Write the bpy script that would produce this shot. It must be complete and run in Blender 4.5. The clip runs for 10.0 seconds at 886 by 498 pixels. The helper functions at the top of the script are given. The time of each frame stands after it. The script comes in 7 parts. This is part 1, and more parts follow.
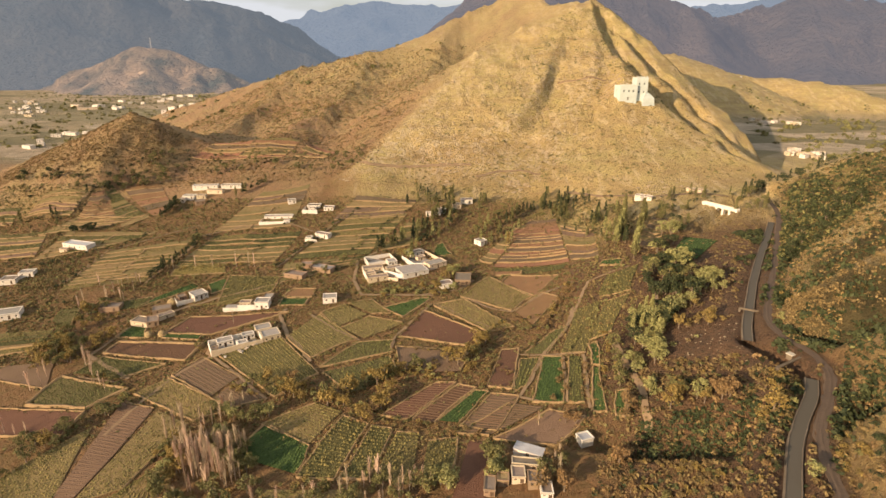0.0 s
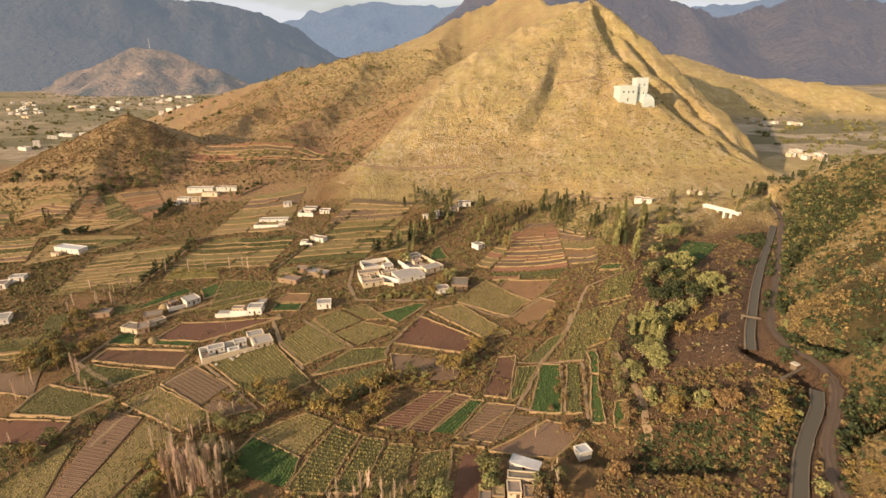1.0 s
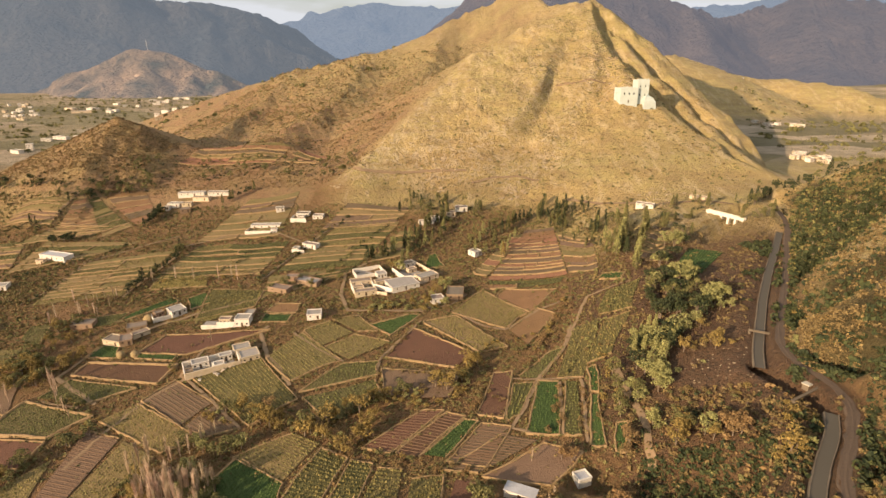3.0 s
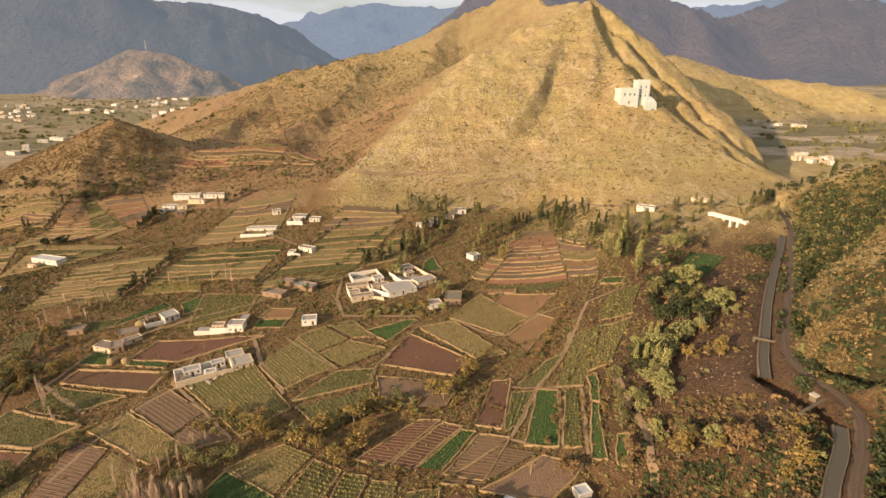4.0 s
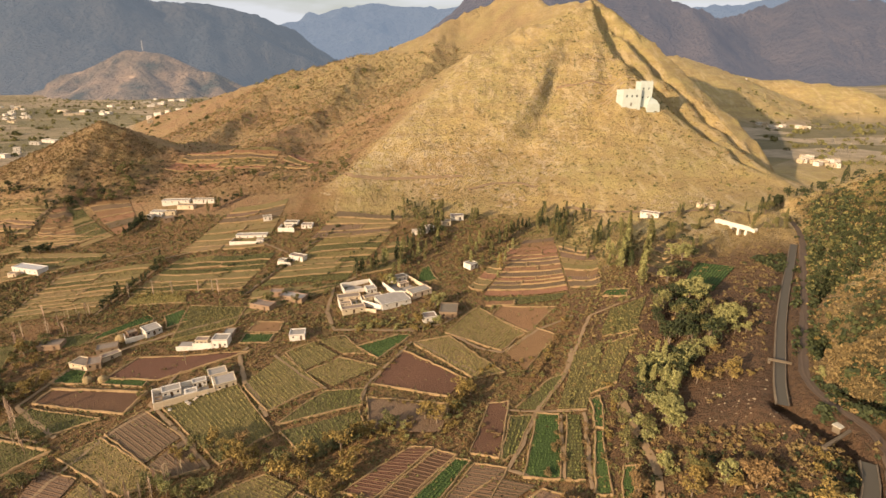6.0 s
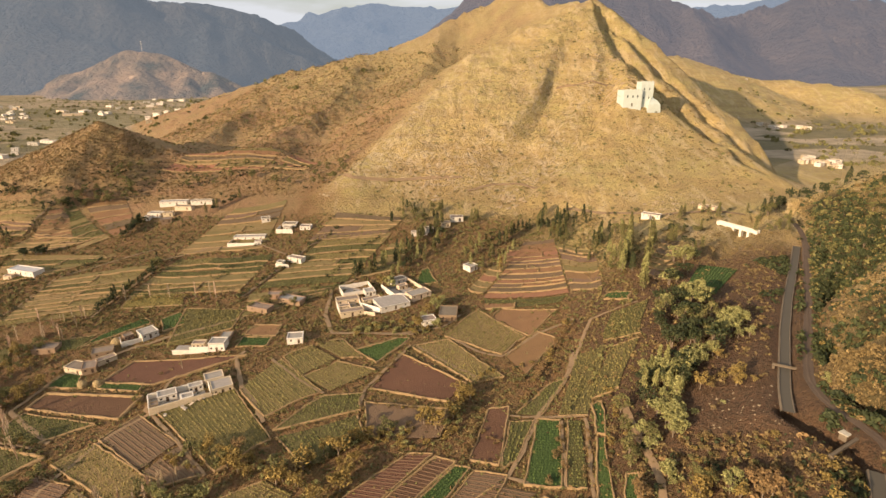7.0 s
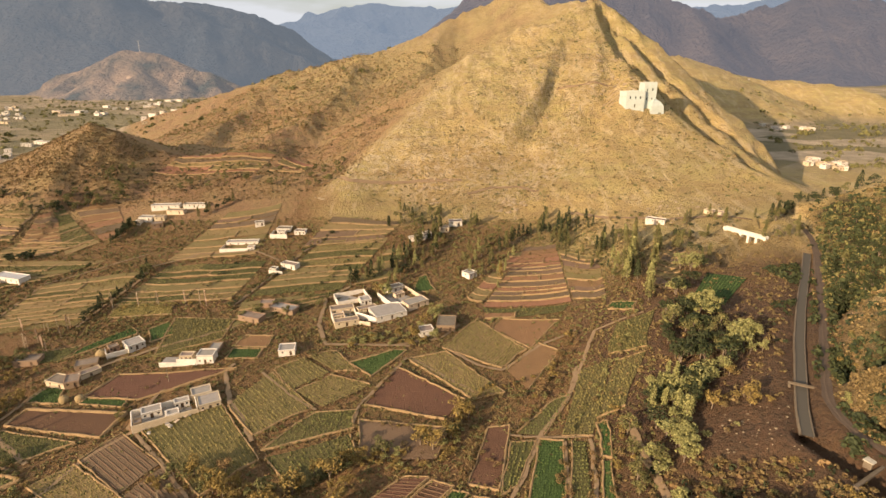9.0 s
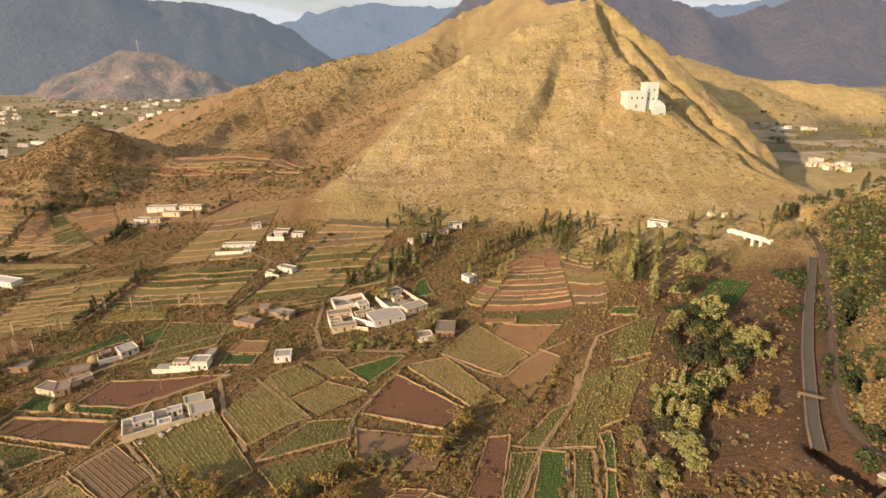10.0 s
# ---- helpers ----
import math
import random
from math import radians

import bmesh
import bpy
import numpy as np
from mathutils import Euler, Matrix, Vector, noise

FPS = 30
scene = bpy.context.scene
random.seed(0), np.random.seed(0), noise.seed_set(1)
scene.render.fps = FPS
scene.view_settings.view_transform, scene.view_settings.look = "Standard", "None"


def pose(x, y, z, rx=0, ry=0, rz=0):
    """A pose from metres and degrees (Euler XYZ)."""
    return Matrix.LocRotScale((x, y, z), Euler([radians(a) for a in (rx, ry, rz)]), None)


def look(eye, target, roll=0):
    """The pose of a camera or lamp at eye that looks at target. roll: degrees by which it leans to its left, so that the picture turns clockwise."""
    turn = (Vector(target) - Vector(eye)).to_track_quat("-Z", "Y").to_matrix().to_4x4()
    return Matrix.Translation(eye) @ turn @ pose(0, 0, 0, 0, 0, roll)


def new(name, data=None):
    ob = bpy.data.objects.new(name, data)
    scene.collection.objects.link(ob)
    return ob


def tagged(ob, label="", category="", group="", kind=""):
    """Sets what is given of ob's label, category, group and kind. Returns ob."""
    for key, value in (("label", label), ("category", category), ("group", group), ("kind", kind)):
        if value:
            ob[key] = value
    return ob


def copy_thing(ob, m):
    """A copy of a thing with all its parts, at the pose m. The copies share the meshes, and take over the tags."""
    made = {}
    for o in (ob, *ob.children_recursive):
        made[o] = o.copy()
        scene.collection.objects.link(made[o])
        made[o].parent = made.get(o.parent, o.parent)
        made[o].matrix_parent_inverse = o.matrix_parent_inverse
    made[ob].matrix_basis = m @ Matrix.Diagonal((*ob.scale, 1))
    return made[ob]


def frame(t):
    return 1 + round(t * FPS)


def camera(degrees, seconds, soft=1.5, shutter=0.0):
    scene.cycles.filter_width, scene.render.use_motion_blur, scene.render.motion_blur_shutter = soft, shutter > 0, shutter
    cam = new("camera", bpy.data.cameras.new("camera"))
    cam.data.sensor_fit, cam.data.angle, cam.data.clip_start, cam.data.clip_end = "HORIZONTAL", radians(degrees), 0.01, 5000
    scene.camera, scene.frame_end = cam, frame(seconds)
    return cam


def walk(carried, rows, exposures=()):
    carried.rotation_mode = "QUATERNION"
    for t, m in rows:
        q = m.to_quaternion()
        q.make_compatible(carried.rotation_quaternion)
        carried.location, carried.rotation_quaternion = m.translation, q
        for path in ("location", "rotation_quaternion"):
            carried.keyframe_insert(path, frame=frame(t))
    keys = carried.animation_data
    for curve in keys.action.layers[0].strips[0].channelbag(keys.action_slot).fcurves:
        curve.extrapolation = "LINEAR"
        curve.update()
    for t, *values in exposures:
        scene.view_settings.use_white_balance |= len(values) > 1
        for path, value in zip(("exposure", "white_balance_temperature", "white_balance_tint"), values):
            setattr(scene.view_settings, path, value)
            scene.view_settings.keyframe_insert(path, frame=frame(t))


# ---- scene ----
cam = camera(76.0, 10.0, soft=1.5)
# seconds, eye, and the view's yaw, pitch and roll in degrees
PATH = [
    (0.0, -0.10, -0.13, 99.13, 0.757, -19.693, 0.049),
    (0.5, 0.80, 2.36, 99.18, 0.777, -19.666, 0.019),
    (1.0, 1.57, 4.68, 99.23, 0.795, -19.641, -0.009),
    (1.5, 2.19, 6.88, 99.28, 0.811, -19.619, -0.035),
    (2.0, 2.90, 9.22, 99.32, 0.825, -19.598, -0.060),
    (2.5, 3.47, 11.55, 99.36, 0.837, -19.579, -0.082),
    (4.0, 4.97, 18.49, 99.48, 0.863, -19.534, -0.135),
    (4.5, 5.44, 20.83, 99.51, 0.868, -19.523, -0.149),
    (5.0, 5.80, 23.20, 99.54, 0.871, -19.514, -0.160),
    (5.5, 6.43, 27.42, 99.57, 0.872, -19.507, -0.170),
    (7.0, 7.00, 32.89, 99.64, 0.865, -19.497, -0.186),
    (7.5, 7.10, 34.73, 99.66, 0.858, -19.497, -0.187),
    (8.0, 7.26, 37.05, 99.67, 0.851, -19.500, -0.186),
    (8.5, 7.42, 39.36, 99.69, 0.841, -19.504, -0.183),
    (9.0, 7.55, 41.73, 99.70, 0.829, -19.510, -0.177),
    (9.5, 7.64, 44.02, 99.71, 0.815, -19.518, -0.170),
    (10.0, 7.68, 46.30, 99.72, 0.800, -19.529, -0.161),
]


def aim(x, y, z, yaw, pitch, roll):
    a, p = radians(yaw), radians(pitch)
    way = Vector((-math.sin(a) * math.cos(p), math.cos(a) * math.cos(p), math.sin(p)))
    return look((x, y, z), Vector((x, y, z)) + 50 * way, roll)


EXPOSURE = 0.78
walk(cam, [(row[0], aim(*row[1:])) for row in PATH], [(0.0, EXPOSURE), (10.0, EXPOSURE)])

# ---- light: a low warm sun from behind on the left, under a clear sky with some cloud
SUN_FROM = Vector((-0.74, -0.673, 0.0)).normalized()
SUN_UP = radians(16.0)
sun = new("sun", bpy.data.lights.new("sun", "SUN"))
sun.data.energy, sun.data.angle, sun.data.color = 4.75, radians(0.6), (1.0, 0.757, 0.515)
to_sun = SUN_FROM * math.cos(SUN_UP) + Vector((0, 0, math.sin(SUN_UP)))
sun.matrix_world = look((0, 0, 400), Vector((0, 0, 400)) - to_sun)

world = bpy.data.worlds.new("sky")
scene.world = world
world.use_nodes = True
wn, wl = world.node_tree.nodes, world.node_tree.links
wn.clear()
sky = wn.new("ShaderNodeTexSky")
sky.sky_type, sky.sun_disc = "NISHITA", False
sky.sun_elevation, sky.sun_rotation = SUN_UP, math.atan2(SUN_FROM.x, SUN_FROM.y)
sky.air_density, sky.dust_density = 1.2, 2.0
geo = wn.new("ShaderNodeTexCoord")
stretch = wn.new("ShaderNodeMapping")
stretch.inputs["Scale"].default_value = (1.0, 1.0, 5.0)
cloud = wn.new("ShaderNodeTexNoise")
cloud.inputs["Scale"].default_value, cloud.inputs["Detail"].default_value = 3.2, 8.0
ramp = wn.new("ShaderNodeValToRGB")
ramp.color_ramp.elements[0].position, ramp.color_ramp.elements[1].position = 0.26, 0.52
mixc = wn.new("ShaderNodeMix")
mixc.data_type = "RGBA"
back = wn.new("ShaderNodeBackground")
back.inputs["Strength"].default_value = 0.071
wo = wn.new("ShaderNodeOutputWorld")
wl.new(geo.outputs["Generated"], stretch.inputs["Vector"])
wl.new(stretch.outputs["Vector"], cloud.inputs["Vector"])
wl.new(cloud.outputs["Fac"], ramp.inputs["Fac"])
wl.new(ramp.outputs["Color"], mixc.inputs["Factor"])
wl.new(sky.outputs["Color"], mixc.inputs["A"])
mixc.inputs["B"].default_value = (6.2, 6.3, 6.6, 1.0)
wl.new(mixc.outputs["Result"], back.inputs["Color"])
wl.new(back.outputs["Background"], wo.inputs["Surface"])


# ---- materials
def nodes_of(name, rough=0.9):
    m = bpy.data.materials.new(name)
    m.use_nodes = True
    b = m.node_tree.nodes["Principled BSDF"]
    b.inputs["Roughness"].default_value = rough
    b.inputs["Specular IOR Level"].default_value = 0.25
    return m, m.node_tree.nodes, m.node_tree.links, b


def tex_noise(n, l, vec, scale, detail=6.0, rough=0.6, lo=0.35, hi=0.65):
    t = n.new("ShaderNodeTexNoise")
    t.inputs["Scale"].default_value, t.inputs["Detail"].default_value, t.inputs["Roughness"].default_value = scale, detail, rough
    l.new(vec, t.inputs["Vector"])
    r = n.new("ShaderNodeMapRange")
    r.inputs["From Min"].default_value, r.inputs["From Max"].default_value = lo, hi
    l.new(t.outputs["Fac"], r.inputs["Value"])
    return r.outputs["Result"]


def blend(n, l, fac, a, b, kind="MIX"):
    x = n.new("ShaderNodeMix")
    x.data_type, x.blend_type = "RGBA", kind
    for socket, v in (("Factor", fac), ("A", a), ("B", b)):
        if isinstance(v, (tuple, float, int)):
            x.inputs[socket].default_value = (*v, 1.0) if isinstance(v, tuple) else v
        else:
            l.new(v, x.inputs[socket])
    return x.outputs["Result"]


def bumped(n, l, b, height, strength, distance):
    u = n.new("ShaderNodeBump")
    u.inputs["Strength"].default_value, u.inputs["Distance"].default_value = strength, distance
    l.new(height, u.inputs["Height"])
    l.new(u.outputs["Normal"], b.inputs["Normal"])


def surface(name, c1, c2, scale, c3=None, fine=None, rough=0.9, bump=0.5, depth=0.1, vary=0.0):
    """Two colours mixed by a broad noise, a third by a fine one, with relief; vary: change from object to object."""
    m, n, l, b = nodes_of(name, rough)
    vec = n.new("ShaderNodeTexCoord").outputs["Object"]
    col = blend(n, l, tex_noise(n, l, vec, scale), c1, c2)
    f = tex_noise(n, l, vec, fine or scale * 9, 5.0, 0.65, 0.3, 0.7)
    if c3:
        half = n.new("ShaderNodeMath")
        half.operation = "MULTIPLY"
        half.inputs[1].default_value = 0.7
        l.new(f, half.inputs[0])
        col = blend(n, l, half.outputs[0], col, c3)
    if vary:
        info = n.new("ShaderNodeObjectInfo")
        hsv = n.new("ShaderNodeHueSaturation")
        r = n.new("ShaderNodeMapRange")
        r.inputs["To Min"].default_value, r.inputs["To Max"].default_value = 1 - vary, 1 + vary
        l.new(info.outputs["Random"], r.inputs["Value"])
        l.new(r.outputs["Result"], hsv.inputs["Value"])
        r2 = n.new("ShaderNodeMapRange")
        r2.inputs["To Min"].default_value, r2.inputs["To Max"].default_value = 0.5 + 0.07 * vary, 0.5 - 0.07 * vary
        l.new(info.outputs["Random"], r2.inputs["Value"])
        l.new(r2.outputs["Result"], hsv.inputs["Hue"])
        l.new(col, hsv.inputs["Color"])
        col = hsv.outputs["Color"]
    l.new(col, b.inputs["Base Color"])
    if bump:
        bumped(n, l, b, f, bump, depth)
    return m


def leafy(name, c1, c2, c3, vary=0.25):
    """Foliage whose clumps differ, and which lets some light through."""
    m, n, l, b = nodes_of(name, 0.75)
    g = n.new("ShaderNodeNewGeometry")
    info = n.new("ShaderNodeObjectInfo")
    col = blend(n, l, g.outputs["Random Per Island"], c1, c2)
    col = blend(n, l, info.outputs["Random"], col, c3)
    hsv = n.new("ShaderNodeHueSaturation")
    r = n.new("ShaderNodeMapRange")
    r.inputs["To Min"].default_value, r.inputs["To Max"].default_value = 1 - vary, 1 + vary
    l.new(g.outputs["Random Per Island"], r.inputs["Value"])
    l.new(r.outputs["Result"], hsv.inputs["Value"])
    l.new(col, hsv.inputs["Color"])
    l.new(hsv.outputs["Color"], b.inputs["Base Color"])
    return m


def ground_material():
    m, n, l, b = nodes_of("ground", 0.95)
    vec = n.new("ShaderNodeTexCoord").outputs["Object"]

    def attr(name):
        a = n.new("ShaderNodeAttribute")
        a.attribute_name = name
        return a.outputs["Fac"]

    def times(a, v):
        x = n.new("ShaderNodeMath")
        x.operation = "MULTIPLY"
        l.new(a, x.inputs[0])
        if isinstance(v, float):
            x.inputs[1].default_value = v
        else:
            l.new(v, x.inputs[1])
        return x.outputs[0]

    # rough pasture and bare earth between the fields
    low = blend(n, l, tex_noise(n, l, vec, 0.035), (0.26, 0.138, 0.06), (0.20, 0.135, 0.05))
    low = blend(n, l, tex_noise(n, l, vec, 0.33, lo=0.42, hi=0.6), low, (0.27, 0.14, 0.063))
    low = blend(n, l, times(tex_noise(n, l, vec, 1.7, 4.0, 0.7), 0.6), low, (0.16, 0.11, 0.045))
    # dry grass on the hills, with bare rock and brown scrub
    hill = blend(n, l, tex_noise(n, l, vec, 0.018, lo=0.4, hi=0.6), (0.54, 0.385, 0.15), (0.46, 0.36, 0.135))
    hill = blend(n, l, times(tex_noise(n, l, vec, 0.11, 8.0, 0.7, 0.45, 0.65), 0.75), hill, (0.36, 0.25, 0.125))
    hill = blend(n, l, times(tex_noise(n, l, vec, 0.9, 6.0, 0.75, 0.5, 0.72), 0.6), hill, (0.21, 0.155, 0.075))
    beds = n.new("ShaderNodeMapping")
    beds.inputs["Rotation"].default_value = (radians(12), radians(-16), radians(30))
    beds.inputs["Scale"].default_value = (0.012, 0.03, 0.26)
    l.new(vec, beds.inputs["Vector"])
    band = tex_noise(n, l, beds.outputs["Vector"], 1.0, 7.0, 0.7, 0.42, 0.62)
    hill = blend(n, l, times(band, 0.55), hill, (0.31, 0.20, 0.088))
    hill = blend(n, l, times(tex_noise(n, l, vec, 0.23, 9.0, 0.75, 0.48, 0.60), times(attr("rock"), 0.9)), hill, (0.56, 0.43, 0.27))
    # pale ledges that run slantwise down the slopes
    ledge = n.new("ShaderNodeMapping")
    ledge.inputs["Rotation"].default_value = (0, 0, radians(-24))
    ledge.inputs["Scale"].default_value = (0.15, 0.022, 0.10)
    l.new(vec, ledge.inputs["Vector"])
    hill = blend(n, l, times(tex_noise(n, l, ledge.outputs["Vector"], 1.0, 7.0, 0.7, 0.53, 0.60), 0.7), hill, (0.55, 0.41, 0.22))
    col = blend(n, l, attr("hill"), low, hill)
    brown = blend(n, l, tex_noise(n, l, vec, 0.05), (0.36, 0.205, 0.105), (0.35, 0.24, 0.105))
    brown = blend(n, l, times(tex_noise(n, l, vec, 0.6, 6.0, 0.75, 0.45, 0.7), 0.7), brown, (0.18, 0.125, 0.065))
    olive = blend(n, l, tex_noise(n, l, vec, 0.03, 7.0, 0.7, 0.4, 0.6), (0.39, 0.29, 0.125), (0.33, 0.22, 0.11))
    olive = blend(n, l, times(tex_noise(n, l, vec, 0.5, 6.0, 0.75, 0.48, 0.66), 0.7), olive, (0.13, 0.105, 0.045))
    brown = blend(n, l, attr("upland"), brown, olive)
    col = blend(n, l, attr("scrub"), col, brown)
    # dark stony earth of the waste ground by the canal
    waste = blend(n, l, tex_noise(n, l, vec, 0.07), (0.135, 0.073, 0.04), (0.18, 0.10, 0.05))
    waste = blend(n, l, times(tex_noise(n, l, vec, 0.8, 6.0, 0.75, 0.42, 0.66), 0.8), waste, (0.085, 0.06, 0.034))
    col = blend(n, l, attr("waste"), col, waste)
    # low evergreen brush in the east slope's gullies, its dark also painting their shade
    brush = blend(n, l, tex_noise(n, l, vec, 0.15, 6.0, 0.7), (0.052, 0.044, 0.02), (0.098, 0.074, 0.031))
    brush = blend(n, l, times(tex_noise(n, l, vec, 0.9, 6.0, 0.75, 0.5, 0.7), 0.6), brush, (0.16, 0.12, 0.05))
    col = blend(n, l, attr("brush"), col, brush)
    # far strips of farmland on the valley floor, with haze put into their pale colours
    tilt = n.new("ShaderNodeMapping")
    tilt.inputs["Rotation"].default_value = (0, 0, radians(28))
    tilt.inputs["Scale"].default_value = (0.006, 0.015, 0.0)
    l.new(vec, tilt.inputs["Vector"])
    v = n.new("ShaderNodeTexVoronoi")
    v.distance = "MANHATTAN"
    v.inputs["Scale"].default_value = 1.0
    l.new(tilt.outputs["Vector"], v.inputs["Vector"])
    ramp = n.new("ShaderNodeValToRGB")
    e = ramp.color_ramp.elements
    e[0].position, e[0].color = 0.0, (0.36, 0.275, 0.16, 1)
    e[1].position, e[1].color = 0.35, (0.24, 0.195, 0.105, 1)
    for p, c in ((0.5, (0.46, 0.345, 0.225, 1)), (0.7, (0.29, 0.235, 0.13, 1)), (0.85, (0.52, 0.40, 0.27, 1))):
        x = e.new(p)
        x.color = c
    ramp.color_ramp.interpolation = "CONSTANT"
    sep = n.new("ShaderNodeSeparateColor")
    l.new(v.outputs["Color"], sep.inputs["Color"])
    l.new(sep.outputs["Red"], ramp.inputs["Fac"])
    farm = blend(n, l, times(tex_noise(n, l, vec, 0.06), 0.5), ramp.outputs["Color"], (0.12, 0.11, 0.05))
    col = blend(n, l, attr("farm"), col, farm)
    l.new(col, b.inputs["Base Color"])
    rel = tex_noise(n, l, vec, 0.45, 9.0, 0.7, 0.25, 0.75)
    bumped(n, l, b, rel, 1.0, 1.9)
    return m


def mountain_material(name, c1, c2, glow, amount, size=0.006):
    """Far ranges; the haze of kilometres of bluish air is painted as emission."""
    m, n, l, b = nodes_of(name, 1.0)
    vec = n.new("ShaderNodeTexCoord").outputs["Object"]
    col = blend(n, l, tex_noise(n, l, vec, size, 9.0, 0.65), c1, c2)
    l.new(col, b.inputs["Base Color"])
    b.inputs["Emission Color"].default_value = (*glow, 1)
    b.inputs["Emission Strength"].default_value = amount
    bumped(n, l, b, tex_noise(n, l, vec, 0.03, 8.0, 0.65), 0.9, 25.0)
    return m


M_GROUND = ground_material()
# haze is put into the emission, cloud shadow into the dark base colours
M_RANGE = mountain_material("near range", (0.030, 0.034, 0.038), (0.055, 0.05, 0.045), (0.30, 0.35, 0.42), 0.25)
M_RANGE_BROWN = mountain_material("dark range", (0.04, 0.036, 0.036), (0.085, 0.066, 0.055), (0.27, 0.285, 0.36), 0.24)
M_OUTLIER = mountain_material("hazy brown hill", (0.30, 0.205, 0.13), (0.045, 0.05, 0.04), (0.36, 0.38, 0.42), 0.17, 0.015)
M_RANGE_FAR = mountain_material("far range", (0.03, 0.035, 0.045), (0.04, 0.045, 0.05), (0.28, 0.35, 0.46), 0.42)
M_BANK = surface("earth bank", (0.42, 0.265, 0.135), (0.33, 0.205, 0.10), 0.4, (0.17, 0.125, 0.05), 2.5, bump=0.7, depth=0.15)
M_PATH = surface("trodden path", (0.30, 0.20, 0.11), (0.24, 0.16, 0.09), 0.2, (0.20, 0.13, 0.07), 2.0)
M_SOIL = surface("dark ploughed soil", (0.14, 0.064, 0.037), (0.11, 0.05, 0.03), 0.12, (0.165, 0.082, 0.048), 2.2, bump=0.8, depth=0.2, vary=0.2)
M_TILL = surface("grey tilled soil", (0.165, 0.105, 0.06), (0.135, 0.085, 0.048), 0.15, (0.19, 0.125, 0.07), 2.0, bump=0.8, depth=0.2, vary=0.15)
M_RED = surface("red brown soil", (0.25, 0.125, 0.06), (0.20, 0.098, 0.048), 0.15, (0.28, 0.155, 0.075), 2.0, bump=0.8, depth=0.2, vary=0.2)
M_OLIVE = surface("stubble and weeds", (0.25, 0.178, 0.07), (0.20, 0.155, 0.055), 0.12, (0.145, 0.098, 0.042), 2.5, bump=0.7, depth=0.2, vary=0.2)
M_GREEN = surface("young wheat", (0.055, 0.088, 0.02), (0.068, 0.098, 0.024), 0.1, (0.042, 0.062, 0.017), 2.2, bump=0.8, depth=0.25, vary=0.15)
M_DULL = surface("thin green crop", (0.105, 0.098, 0.03), (0.135, 0.11, 0.038), 0.12, (0.09, 0.068, 0.028), 2.5, bump=0.8, depth=0.25, vary=0.2)
M_YELLOW = surface("ripe yellow crop", (0.30, 0.21, 0.06), (0.22, 0.17, 0.05), 0.2, (0.15, 0.12, 0.035), 2.5, bump=0.8, depth=0.3)
M_ROW = leafy("crop row leaves", (0.12, 0.108, 0.03), (0.25, 0.19, 0.064), (0.17, 0.14, 0.044))
M_WHEAT = leafy("wheat blades", (0.042, 0.076, 0.016), (0.075, 0.108, 0.026), (0.055, 0.088, 0.02))
M_ROW_GREEN = leafy("green crop leaves", (0.075, 0.085, 0.022), (0.16, 0.14, 0.042), (0.105, 0.105, 0.03))
M_ROW_BIG = leafy("coarse crop leaves", (0.09, 0.086, 0.026), (0.205, 0.158, 0.052), (0.14, 0.115, 0.037))
M_RIDGE = surface("soil ridge", (0.135, 0.078, 0.045), (0.11, 0.063, 0.036), 0.5, (0.15, 0.09, 0.05), 3.0, bump=0.6, depth=0.1)


# ---- the lie of the land
def lattice(i, j, seed):
    h = (i * 374761393 + j * 668265263 + seed * 974711) & 0xFFFFFFFF
    h = ((h ^ (h >> 13)) * 1274126177) & 0xFFFFFFFF
    return ((h ^ (h >> 16)) & 0xFFFF) / 65535.0


def value_noise(x, y, seed=0):
    i, j = np.floor(x).astype(np.int64), np.floor(y).astype(np.int64)
    u, v = x - i, y - j
    u, v = u * u * (3 - 2 * u), v * v * (3 - 2 * v)
    a = lattice(i, j, seed) * (1 - u) + lattice(i + 1, j, seed) * u
    b = lattice(i, j + 1, seed) * (1 - u) + lattice(i + 1, j + 1, seed) * u
    return (a * (1 - v) + b * v) * 2 - 1


def fbm(x, y, size, octaves=4, seed=0, gain=0.5, ridged=False):
    total, amp = 0.0, 1.0
    for o in range(octaves):
        n = value_noise(x / size + 17.3 * o, y / size - 9.1 * o, seed + o)
        total = total + amp * (1 - 2 * np.abs(n) if ridged else n)
        size, amp = size * 0.5, amp * gain
    return total


def smax(a, b, k):
    return 0.5 * (a + b + np.sqrt((a - b) ** 2 + k * k))


def step(lo, hi, v):
    t = np.clip((v - lo) / (hi - lo), 0, 1)
    return t * t * (3 - 2 * t)


def ridge(x, y, nodes, left, right):
    """The height of a crest that falls away on both sides, seen along the nodes (x, y, z)."""
    best = np.full(np.shape(x), -1e3)
    for (ax, ay, az), (bx, by, bz) in zip(nodes, nodes[1:]):
        dx, dy = bx - ax, by - ay
        t = np.clip(((x - ax) * dx + (y - ay) * dy) / (dx * dx + dy * dy), 0, 1)
        ox, oy = x - ax - t * dx, y - ay - t * dy
        d = np.hypot(ox, oy)
        s = np.where(dx * oy - dy * ox > 0, left, right)
        best = np.maximum(best, az + t * (bz - az) - s * d)
    return best


PEAK = (141, 620, 140)
